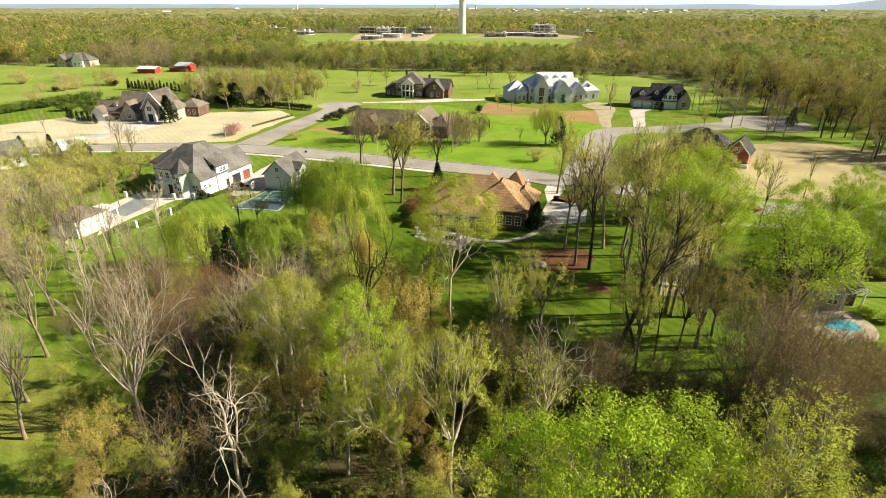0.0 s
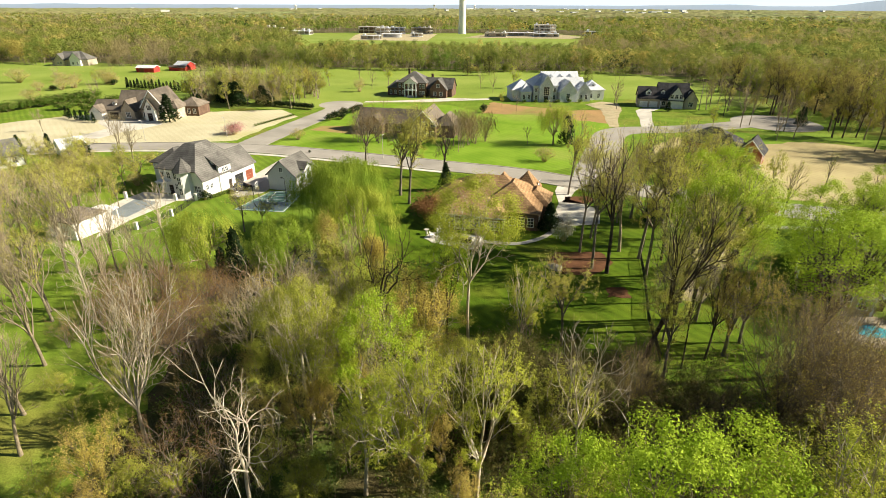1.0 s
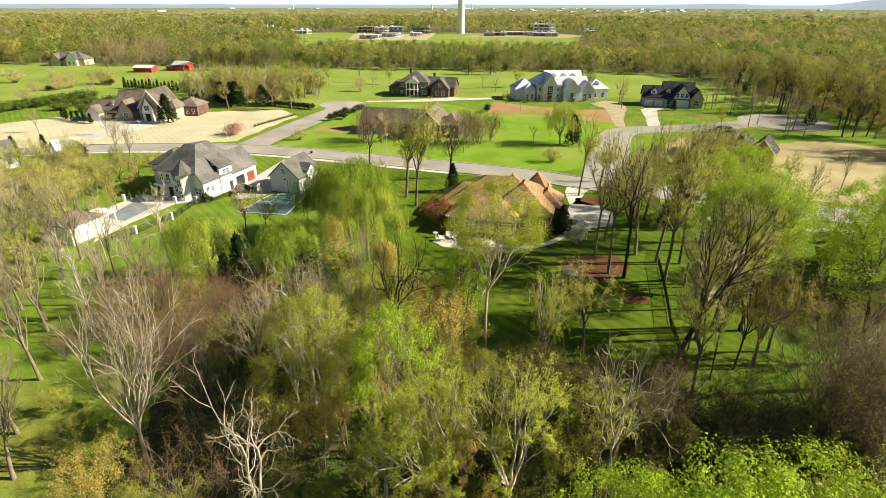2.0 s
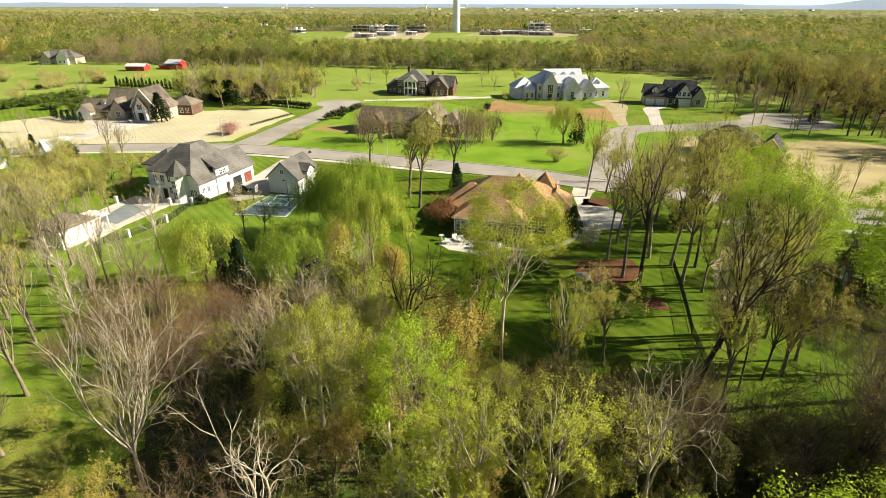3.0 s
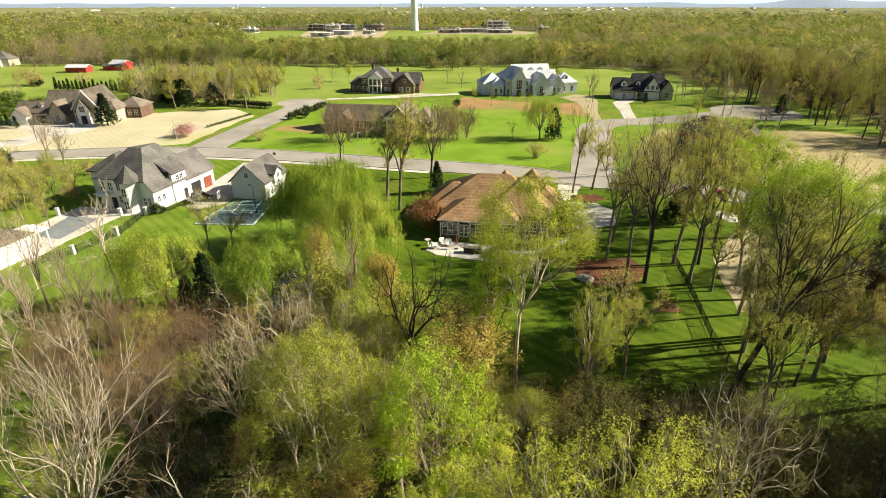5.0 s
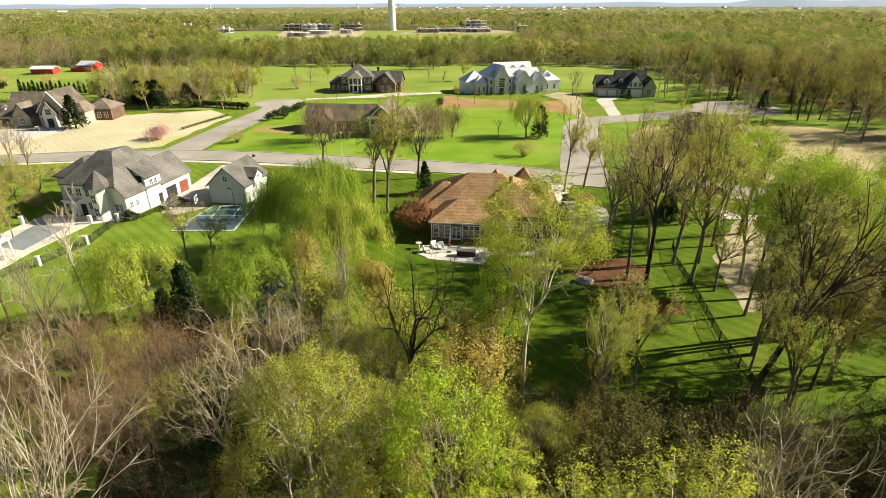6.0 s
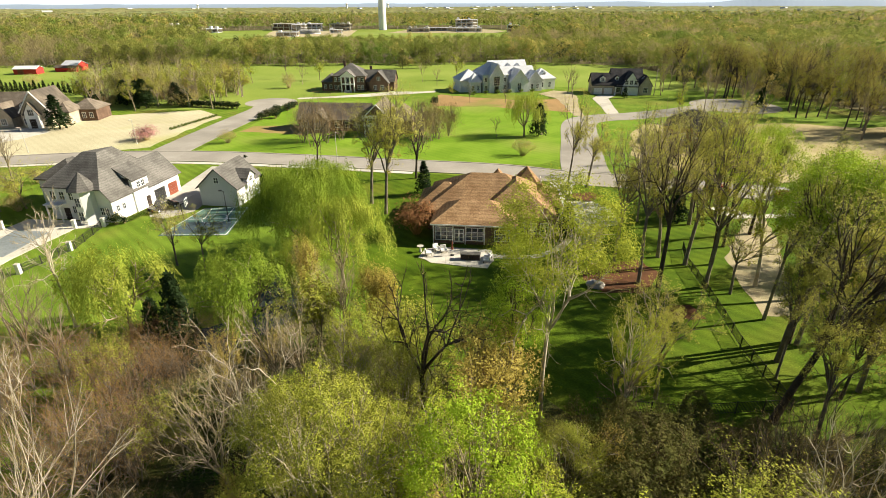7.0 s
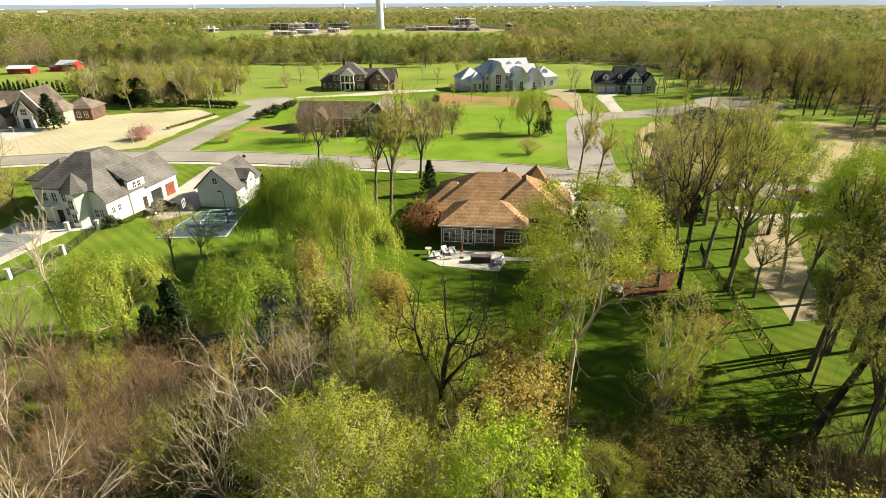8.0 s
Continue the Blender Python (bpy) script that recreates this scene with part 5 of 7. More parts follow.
block(h, 7.7, 11.7, 14.5, 19.8, 3.6, 3.6, "hip", DARKBRICK, TERRAROOF)
block(h, 12.3, 17.3, 13.8, 20.2, 3.8, 4.0, "hip", DARKBRICK, TERRAROOF)
boxpart("quoin", STONE, h, 12.2, 12.62, -0.12, 0.3, -0.1, 3.2, bevel=0.03, label="pale stone corner")
for u in (0.0, 3.05, 4.95, 7.9):
    boxpart("pilaster", TRIM, h, u - 0.06, u + 0.1, -0.1, 0.0, 0.0, 3.2)
boxpart("fascia", TRIM, h, -0.42, 12.9, -0.53, -0.46, 3.2, 3.42, label="white eaves board")
for u in (0.75, 1.65, 2.55):
    window(h, "f", 0, u, 0.75, 0.75, 2.0, 1, 3)
door(h, "f", 0, 4.0, 1.5, 2.3, TRIM, "white double garden door", 0.3)
for u in (3.65, 4.35):
    window(h, "f", -0.06, u, 0.6, 0.5, 1.9, 1, 3)
for u in (5.5, 6.4, 7.3):
    window(h, "f", 0, u, 0.75, 0.75, 2.0, 1, 3)
for u in (13.6, 15.4, 17.2):
    window(h, "f", 3.4, u, 0.8, 1.1, 1.7, 2, 3)
window(h, "f", 0, 10.6, 0.8, 2.2, 1.7, 4, 3)
for u in (5.0, 7.2):
    window(h, "r", 18.6, u, 0.9, 1.1, 1.6)
for u in (11.5, 14.5):
    window(h, "l", -3.2, u, 0.9, 1.2, 1.6)
door(h, "r", 20.0, 12.6, 4.8, 2.3, TRIM, "white garage door")
for u in (15.6, 18.0):
    window(h, "r", 17.3, u, 4.3, 0.9, 1.2)
window(h, "b", 20.2, 14.8, 1.0, 1.6, 1.8)

# white house by the pool
h = empty("house", at(-57.0, 92.6, -12), "white two-storey brick house with steep grey shingle roofs", "house", "houses")
bm = bmesh.new()
section = [(-12, -0.1), (0, -0.1), (0, 4.45), (-1.1, 5.85), (-12, 5.85)]
ends = [[bm.verts.new((x, y, z)) for x, z in section] for y in (0, 13)]
bm.faces.new(ends[0])
bm.faces.new(ends[1][::-1])
for k in range(5):
    bm.faces.new((ends[0][k], ends[0][(k + 1) % 5], ends[1][(k + 1) % 5], ends[1][k]))
part("wall", bm, WHITEWALL, h)
# the main roof: steep hips, the drive side running lower
bm = bmesh.new()
eaves = [(-12.5, -0.5, 6.0), (-1.0, -0.5, 6.0), (0.5, -0.5, 4.05), (0.5, 13.5, 4.05), (-1.0, 13.5, 6.0), (-12.5, 13.5, 6.0)]
hi = [bm.verts.new(v) for v in eaves]
lo = [bm.verts.new((x, y, z - 0.22)) for x, y, z in eaves]
rl, rr, rb = (bm.verts.new(v) for v in ((-7.7, 5.0, 10.8), (-4.8, 5.0, 10.8), (-5.1, 9.0, 10.9)))
for face in ((hi[0], hi[1], rr, rl), (hi[1], hi[2], rr), (hi[2], hi[3], rb, rr), (hi[3], hi[4], rb), (hi[4], hi[5], rb), (hi[5], rl, rb), (hi[5], hi[0], rl), (rl, rr, rb)):
    bm.faces.new(face)
for k in range(6):
    bm.faces.new((hi[k], lo[k], lo[(k + 1) % 6], hi[(k + 1) % 6]))
bm.faces.new((lo[0], lo[1], lo[4], lo[5]))
bm.faces.new((lo[1], lo[2], lo[3], lo[4]))
bmesh.ops.triangulate(bm, faces=[f for f in bm.faces if len(f.verts) > 3])
part("roof", bm, GREYROOF, h)
block(h, -18.0, -11, 4.5, 13.0, 5.5, 3.0, "hip", WHITEWALL, GREYROOF, over=0.5)
block(h, -7.4, 0.15, 9.4, 17.8, 3.9, 3.7, "y", WHITEWALL, GREYROOF, over=0.45)
# two-storey bay on the drive side, under a shed roof
bm = bmesh.new()
section = [(-3.2, 4.0), (0.3, -0.1), (0.3, 6.0), (-3.2, 8.2)]
ends = [[bm.verts.new((x, y, z)) for x, z in section] for y in (5.2, 9.3)]
bm.faces.new(ends[0])
bm.faces.new(ends[1][::-1])
for k in range(4):
    bm.faces.new((ends[0][k], ends[0][(k + 1) % 4], ends[1][(k + 1) % 4], ends[1][k]))
part("bay_wall", bm, WHITEWALL, h)
bm = bmesh.new()
section = [(0.7, 5.78), (0.7, 5.98), (-3.6, 8.72), (-3.6, 8.5)]
ends = [[bm.verts.new((x, y, z)) for x, z in section] for y in (4.9, 9.6)]
bm.faces.new(ends[0])
bm.faces.new(ends[1][::-1])
for k in range(4):
    bm.faces.new((ends[0][k], ends[0][(k + 1) % 4], ends[1][(k + 1) % 4], ends[1][k]))
part("bay_roof", bm, GREYROOF, h)
# corner turret with its own pointed roof
bm = bmesh.new()
bmesh.ops.create_cone(bm, cap_ends=True, segments=8, radius1=1.8, radius2=1.8, depth=6.1, matrix=pose(-4.4, -0.3, 3.0, 0, 0, 22.5))
part("turret_wall", bm, WHITEWALL, h)
bm = bmesh.new()
bmesh.ops.create_cone(bm, cap_ends=True, segments=8, radius1=2.5, radius2=0.02, depth=2.9, matrix=pose(-4.4, -0.3, 7.45, 0, 0, 22.5))
part("turret_roof", bm, GREYROOF, h)
for z in (0.9, 3.3):
    window(h, "f", -1.98, -4.4, z, 0.9, 1.5)
for u in (-7.4, -9.2, -11.0):
    window(h, "f", 0, u, 3.7, 0.9, 1.4)
for u in (-7.4, -2.0, -1.1):
    window(h, "f", 0, u, 1.3, 0.7, 1.3)
for u in (1.2, 2.6):
    window(h, "r", 0, u, 1.7, 0.7, 1.0)
window(h, "r", 0.3, 6.7, 3.8, 0.8, 1.5, 2, 3)
window(h, "r", 0.3, 7.8, 3.8, 0.8, 1.5, 2, 3)
door(h, "r", 0.3, 8.4, 1.0, 2.1, DARKWOOD, "dark side door")
# black slats stand in for the shade inside the open bay
door(h, "r", 0.15, 11.8, 2.9, 2.4, DARKMETAL, "black panel for the shade inside an open garage bay")
door(h, "r", 0.15, 15.6, 2.6, 2.4, WOODRED, "red-brown garage door")
for y in (11.2, 13.2):
    bm = box(bmesh.new(), -1.6, -0.9, y, y + 0.6, 4.9, 5.3)
    part("skylight", bm, TRIM, h, "white framed skylight")
door(h, "f", 0, -9.0, 1.1, 2.2, DARKWOOD, "dark garden door")
bm = bmesh.new()
for x in (-11.5, -9.0):
    rod(bm, (x, -1.4, 0), (x, -1.4, 3.0), 0.14, 0.14)
box(bm, -11.8, -8.7, -1.7, 0, 3.0, 3.25)
part("porch", bm, TRIM, h, "white columned porch")
bm = box(bmesh.new(), -3.0, -0.2, 5.1, 5.19, 5.0, 6.3)
part("dormer_cheek", bm, DARKROOF, h)

# detached garage
h = empty("garage", at(-46.7, 99.9, -10), "detached grey-white garage with steep grey shingle roof", "garage", "houses")
block(h, 0, 7.3, 0, 9.0, 3.7, 3.3, "y", GREYSIDING, GREYROOF)
part("wall", wall_block(4.6, 7.8, 3.2, 6.2, 4.6, 1.2, "x", 2.5), GREYSIDING, h)
part("roof", gable_roof(4.2, 7.8, 3.2, 6.2, 4.6, 1.2, "x", 0.3), GREYROOF, h)
window(h, "r", 7.8, 4.7, 3.7, 0.8, 0.9)
window(h, "f", 0, 3.6, 4.4, 0.8, 1.0)
door(h, "r", 7.3, 2.0, 1.0, 2.1, TRIM, "white side door")
door(h, "l", 0, 4.5, 5.0, 2.4, TRIM, "white garage door")

# pool house
h = empty("pool_house", at(-66.8, 70.4, -12), "low white pool house with grey hip roof", "pool house", "houses")
block(h, -6.5, 0, 0, 6.5, 3.4, 1.7, "hip", WHITEWALL, BROWNROOF)
bm = bmesh.new()
for y in (6.8, 8.2, 9.6):
    rod(bm, (-0.6, y, 0), (-0.6, y, 2.9), 0.14, 0.14)
    rod(bm, (-4.5, y, 0), (-4.5, y, 2.9), 0.14, 0.14)
box(bm, -4.9, -0.2, 6.5, 10.0, 2.9, 3.1)
part("pergola", bm, TRIM, h, "white columned pergola")
window(h, "b", 6.5, -3.2, 0.9, 1.6, 1.4)

# stone house on the pale lawn
h = empty("house", at(-133, 163, 3), "large stone house with many brown-grey gables", "house", "houses")
block(h, -3.0, 9, 1, 9, 3.4, 3.0, "x", STONE, BROWNROOF)
block(h, -2.6, 2.2, -2.2, 2, 3.0, 2.2, "y", TRIM, BROWNROOF)
block(h, 5.5, 20, 3, 13, 4.2, 5.2, "x", STONE, BROWNROOF)
block(h, 9.0, 14.0, -0.8, 6, 3.6, 3.6, "y", STONE, BROWNROOF)
block(h, 17.0, 25.5, -0.6, 12, 4.8, 5.9, "y", STONE, BROWNROOF)
block(h, 18.6, 22.4, -1.8, 2, 4.6, 3.0, "y", TRIM, BROWNROOF)
block(h, 24.5, 28.5, 3, 10.5, 3.8, 2.8, "hip", STONE, BROWNROOF)
block(h, 25.5, 33.5, 9, 18, 3.6, 2.9, "hip", DARKBRICK, BROWNROOF)
dormer(h, 4.6, 2.6, 4.6, TRIM, BROWNROOF, 1.4, 1.0, 2.4)
dormer(h, 15.4, 3.2, 5.2, TRIM, BROWNROOF, 1.4, 1.0, 2.4)
for x0, x1 in ((16.6, 21.25), (25.9, 21.25)):
    part("barge_board", rod(bmesh.new(), (x0, -1.1, 4.5), (x1, -1.1, 10.75), 0.2, 0.2, 4), TRIM, h, "pale gable edge")
door(h, "f", -2.2, -0.2, 2.6, 2.3, TRIM, "white garage door")
door(h, "f", 1.0, 4.8, 3.4, 2.4, DARKWOOD, "dark garage door in shade")
window(h, "f", -0.8, 11.5, 1.0, 1.6, 1.8, 3, 2)
for u in (17.8, 24.2):
    window(h, "f", -0.6, u, 1.0, 1.0, 1.9)
door(h, "f", -1.8, 20.5, 1.8, 2.8, DARKWOOD, "dark arched front door")
window(h, "f", -1.8, 20.5, 3.9, 1.6, 1.7, 3, 2)
for u in (26.6,):
    window(h, "f", 3.0, u, 1.0, 1.1, 1.7)
for u in (27.5, 29.6, 31.8):
    window(h, "f", 9.0, u, 1.0, 1.0, 1.6)

# columned brick house beyond the lawn
h = empty("house", at(-48.5, 225.5, -6), "brown brick house with white two-storey portico and grey hip roof", "house", "houses")
block(h, 0, 6, 1, 11, 3.6, 3.0, "hip", DARKBRICK, GREYROOF)
block(h, 5, 19, 0, 13, 6.2, 4.6, "hip", DARKBRICK, GREYROOF)
block(h, 18, 31, 2, 12, 4.0, 4.0, "x", DARKBRICK, GREYROOF)
block(h, 21, 29, -1.0, 6, 3.8, 4.4, "y", DARKBRICK, GREYROOF)
part("wall", wall_block(9, 15, -2.5, 2, 6.4, 2.2, "y", 6.0), TRIM, h)
part("roof", gable_roof(9, 15, -2.5, 4, 6.4, 2.2, "y", 0.3), GREYROOF, h)
for x in (9.3, 11.0, 13.0, 14.7):
    part("column", rod(bmesh.new(), (x, -2.2, 0), (x, -2.2, 6.1), 0.28, 0.24, 10), TRIM, h)
part("balcony", box(bmesh.new(), 9.2, 14.8, -2.4, 0, 3.0, 3.25), TRIM, h)
for z in (0.9, 4.0):
    for u in (6.3, 8.0, 16.2, 17.8):
        window(h, "f", 0, u, z, 0.9, 1.6)
door(h, "f", 0, 12, 1.6, 2.6, DARKWOOD, "dark front door")
window(h, "f", 0, 12, 3.8, 1.8, 2.0, 3, 2)
for u in (1.5, 3.8):
    window(h, "f", 1, u, 0.9, 0.9, 1.6)
for u in (23.5, 26.5):
    window(h, "f", -1.0, u, 0.9, 1.2, 1.7)
window(h, "f", -1.0, 25, 4.6, 1.2, 1.4)
chimney(h, 8.5, 9.5, 7, 11.5, DARKBRICK)
chimney(h, 20.0, 9.5, 4, 9.5, DARKBRICK)
bm = bmesh.new()
for k in range(5):
    box(bm, 10.4, 13.6, -3.6 + k * 0.3, -2.5, 0 + k * 0.0, 0.17 * (k + 1))
part("front_step", bm, CONCRETE, h)

# pale mansion
h = empty("house", at(4.8, 216.5, 12), "very large pale grey mansion with many steep pale gables", "house", "houses")
block(h, 0, 10, 3, 14, 4.6, 4.2, "hip", BLUESTONE, PALEROOF)
block(h, 9, 20, 0, 15, 6.8, 4.6, "hip", BLUESTONE, PALEROOF)
block(h, 3.6, 8.2, 0.0, 5, 4.2, 3.6, "hip", BLUESTONE, PALEROOF)
block(h, 11.3, 17.5, -1.8, 6, 6.6, 4.8, "y", BLUESTONE, PALEROOF)
block(h, 19, 33, 1, 13, 5.0, 4.4, "x", BLUESTONE, PALEROOF)
block(h, 20.5, 28.0, -2.6, 5, 4.6, 4.4, "y", BLUESTONE, PALEROOF)
block(h, 28.5, 35.0, -1.2, 6, 4.4, 3.6, "y", BLUESTONE, PALEROOF)
block(h, 33, 42.5, 2, 12, 4.4, 4.0, "hip", WHITEWALL, PALEROOF)
block(h, 17, 34, 14, 22, 6.8, 4.0, "x", BLUESTONE, PALEROOF)
for x in (21.0, 25.5, 30.0):
    dormer(h, x, 15.0, 7.6, BLUESTONE, PALEROOF, 2.0, 1.2, 3.0)
dormer(h, 33.0, 2.4, 5.6, BLUESTONE, PALEROOF, 2.0, 1.2, 3.0)
dormer(h, 37.5, 3.4, 5.4, BLUESTONE, PALEROOF, 2.0, 1.2, 3.0)
window(h, "f", -1.8, 14.4, 2.9, 2.4, 3.6, 3, 4)
door(h, "f", -1.8, 14.4, 1.8, 2.6, DARKWOOD, "dark double front door")
for u in (10.2, 18.6):
    window(h, "f", 0, u, 0.9, 0.9, 1.8)
    window(h, "f", 0, u, 4.2, 0.9, 1.6)
for u in (4.8, 7.0):
    window(h, "f", 0, u, 1.0, 0.9, 2.0)
window(h, "f", -2.6, 24.2, 1.0, 1.5, 2.6, 2, 4)
for u in (30.5, 33.0):
    window(h, "f", -1.2, u, 1.0, 1.0, 1.9)
for u in (4.0, 7.0, 10.0):
    window(h, "r", 42.5, u, 1.0, 1.0, 1.9)
for u in (36.5, 40.0):
    window(h, "f", 2.0, u, 1.0, 1.0, 1.9)

# dark-roofed house beside it
h = empty("house", at(52.0, 212.0, -8), "grey stone house with charcoal roof and white gables", "house", "houses")
block(h, 0, 9, 0, 10, 3.8, 4.0, "x", STONE, DARKROOF)
block(h, 8, 20, 1, 12, 4.2, 5.2, "x", STONE, DARKROOF)
block(h, 12.0, 18.0, -1.2, 6, 4.4, 4.4, "y", TRIM, DARKROOF)
block(h, 18.5, 23.5, -0.5, 9, 3.8, 3.6, "y", STONE, DARKROOF)
dormer(h, 4.0, 1.2, 5.0, TRIM, DARKROOF, 2.2, 1.3, 3.0)
dormer(h, 9.8, 2.0, 5.2, TRIM, DARKROOF, 1.6, 1.3, 3.0)
dormer(h, 20.5, 2.0, 5.2, TRIM, DARKROOF, 1.6, 1.3, 3.0)
for u in (2.4, 6.4):
    door(h, "f", 0, u, 3.2, 2.5, TRIM, "white garage door")
for u in (13.2, 15.0, 16.8):
    window(h, "f", -1.2, u, 4.2, 1.1, 1.5)
for x in (9.0, 12.3, 17.7):
    part("column", rod(bmesh.new(), (x, -1.5, 0), (x, -1.5, 3.2), 0.2, 0.18), TRIM, h)
part("porch_roof", box(bmesh.new(), 8.6, 18.1, -1.9, 1.0, 3.2, 3.45), DARKROOF, h)
window(h, "f", -0.5, 21, 1.0, 1.6, 1.8, 3, 2)
window(h, "f", 1.0, 10.6, 0.9, 1.4, 1.7)

# house behind bare trees in the middle lot
h = empty("house", at(-43.0, 153.0, -6), "brick house with white gable edges behind bare trees", "house", "houses")
block(h, 0, 21, 4, 13, 3.4, 3.8, "x", DARKBRICK, BROWNROOF)
block(h, 20.5, 28.5, -2.0, 13, 4.6, 4.0, "y", DARKBRICK, BROWNROOF)
block(h, 28, 34, 1, 12, 3.8, 3.6, "hip", DARKBRICK, BROWNROOF)
block(h, 4, 9.5, 1, 8, 3.4, 2.6, "y", DARKBRICK, BROWNROOF)
for x in (21.2, 24.0):
    part("column", rod(bmesh.new(), (x, -2.6, 0), (x, -2.6, 5.2), 0.25, 0.22, 10), TRIM, h)
part("portico", box(bmesh.new(), 20.5, 24.8, -3.1, -1.9, 5.1, 5.7), TRIM, h, "white portico beam")
part("balcony", box(bmesh.new(), 20.9, 24.4, -2.9, -2.0, 2.8, 3.5), TRIM, h, "white balcony rail")
for x0, x1 in ((20.0, 24.5), (29.0, 24.5)):
    part("barge_board", rod(bmesh.new(), (x0, -2.5, 4.35), (x1, -2.5, 8.75), 0.18, 0.18, 4), TRIM, h, "white gable edge")
door(h, "f", -2.0, 22.6, 1.4, 2.5, TRIM, "white front door")
for z in (0.9, 4.0):
    for u in (25.6, 27.6):
        window(h, "f", -2.0, u, z, 1.0, 1.6)
window(h, "f", -2.0, 22.6, 3.6, 1.2, 1.6)
for u in (2.0, 11.5, 14.5, 17.5):
    window(h, "f", 4.0, u, 1.0, 1.1, 1.7)
window(h, "f", 1.0, 6.7, 1.0, 1.5, 1.7)

# red brick house on the tan lawn
h = empty("house", at(43.0, 137.8, -30), "red brick house with dark shingle roof and white trim", "house", "houses")
block(h, 3.5, 17, 4, 15, 4.4, 3.8, "hip", BRICK, DARKROOF)
block(h, 11, 19, 0, 9, 4.4, 3.4, "hip", BRICK, DARKROOF)
block(h, 18, 24, 3, 11, 3.7, 3.3, "y", BRICK, DARKROOF)
for x0, x1, z0, z1 in ((17.6, 21.0, 3.4, 7.1), (24.4, 21.0, 3.4, 7.1)):
    bm = rod(bmesh.new(), (x0, 2.5, z0), (x1, 2.5, z1), 0.12, 0.12, 4)
    part("barge_board", bm, TRIM, h, "white painted gable edge")
for u in (12.6, 15.0, 17.4):
    window(h, "f", 0, u, 1.0, 1.0, 1.7)
window(h, "f", 4.0, 5.0, 1.0, 1.0, 1.7)
window(h, "f", 4.0, 8.5, 1.0, 1.0, 1.7)
for u in (20.5,):
    window(h, "f", 3.0, u, 1.0, 1.4, 1.8)
window(h, "f", 3.0, 21.0, 3.9, 0.9, 1.2)
boxpart("entry_step", TRIM, h, 22.6, 24.4, 2.0, 3.0, -0.05, 0.9, label="white entry steps and wall")
for u in (5.0, 8.5):
    window(h, "r", 24.0, u, 1.0, 1.0, 1.7)
bm = box(bmesh.new(), 11.0, 12.9, -1.4, 0.0, 0, 0.3)
for x in (11.2, 12.7):
    rod(bm, (x, -1.2, 0.3), (x, -1.2, 2.8), 0.1, 0.1)
box(bm, 10.9, 13.0, -1.5, 0, 2.8, 3.0)
part("porch", bm, TRIM, h, "small white porch")

# neighbour with a pool, half hidden by trees
h = empty("house", at(44.2, 65.4, 68), "brown brick house with dark grey shingle roof among trees", "house", "houses")
block(h, 0, 16, -8, 0, 3.4, 3.2, "hip", DARKBRICK, BROWNROOF)
block(h, 3, 9, -5, 2.4, 3.4, 3.0, "y", DARKBRICK, BROWNROOF)
block(h, -2.5, 3, -6.5, -1.5, 3.2, 2.6, "x", STONE, BROWNROOF)
block(h, 12, 24, -14, -4, 3.6, 3.6, "hip", DARKBRICK, DARKROOF)
for u in (4.6, 7.2):
    window(h, "b", 2.4, u, 0.9, 1.1, 1.6)
for u in (-3.0, -5.0):
    window(h, "l", -2.5, u, 0.9, 1.1, 1.6)
for u in (11.0, 14.0):
    window(h, "b", 0, u, 0.9, 1.1, 1.6)
for x, y, hh in ((42.2, 60.5, 1.8), (43.4, 61.5, 2.2), (51.5, 60.2, 1.6), (52.4, 59.0, 1.4), (50.8, 61.0, 1.4), (41.0, 62.8, 1.6)):
    plant(limebush, x, y, hh, 1.6, wide=1.2)
p_ = empty("pergola", at(49.6, 63.0, 20), "white timber pergola beside the pool", "pergola", "garden structures")
for x in (-1.9, 1.9):
    for y in (-1.4, 1.4):
        boxpart("post", TRIM, p_, x - 0.12, x + 0.12, y - 0.12, y + 0.12, 0, 2.7)
for y in (-1.4, 1.4):
    boxpart("beam", TRIM, p_, -2.4, 2.4, y - 0.08, y + 0.08, 2.7, 2.95)
for k in range(7):
    boxpart("rafter", TRIM, p_, -2.0 + k * 0.66, -1.9 + k * 0.66, -1.9, 1.9, 2.95, 3.1)
disc_sheet("pool_terrace", 46.4, 58.0, 4.3, 0.05, STONE, "tan stone terrace round a small pool", "pavement")
sheet("pool", [(44.6, 57.2), (45.4, 58.6), (47.0, 59.2), (48.8, 58.4), (48.9, 57.0), (47.4, 56.4), (45.6, 56.4)], 0.07, POOL, "small bright blue swimming pool", category="water", step=0.8)

# small outbuildings and farther houses
h = empty("house", at(-115.5, 104.5, -30), "white cottage gable among trees", "house", "houses")
block(h, -7, 0, 0, 7, 3.2, 3.4, "y", WHITEWALL, GREYROOF)
window(h, "r", 0, 2.0, 1.0, 1.0, 1.5)
window(h, "r", 0, 5.0, 1.0, 1.0, 1.5)
h = empty("shed", at(-110.5, 118.5, -35), "small white shed with pale grey roof", "shed", "houses")
block(h, -3, 3, 0, 6, 2.4, 2.2, "y", WHITEWALL, PALEROOF)
window(h, "f", 0, 0, 1.0, 1.0, 1.1)
h = empty("shed", at(-70.5, 101.5, -12), "small white garden shed", "shed", "houses")
block(h, -1.6, 1.6, 0, 3, 2.0, 1.2, "x", WHITEWALL, GREYROOF)
h = empty("house", at(122, 201, -20), "cream house half hidden behind tall trees", "house", "houses")
block(h, 0, 18, 0, 9, 3.4, 3.0, "x", CREAM, BROWNROOF)
block(h, 3, 9, -2.5, 4, 3.2, 2.6, "y", CREAM, BROWNROOF)
for u in (11.5, 14.5):
    window(h, "f", 0, u, 1.0, 1.1, 1.5)
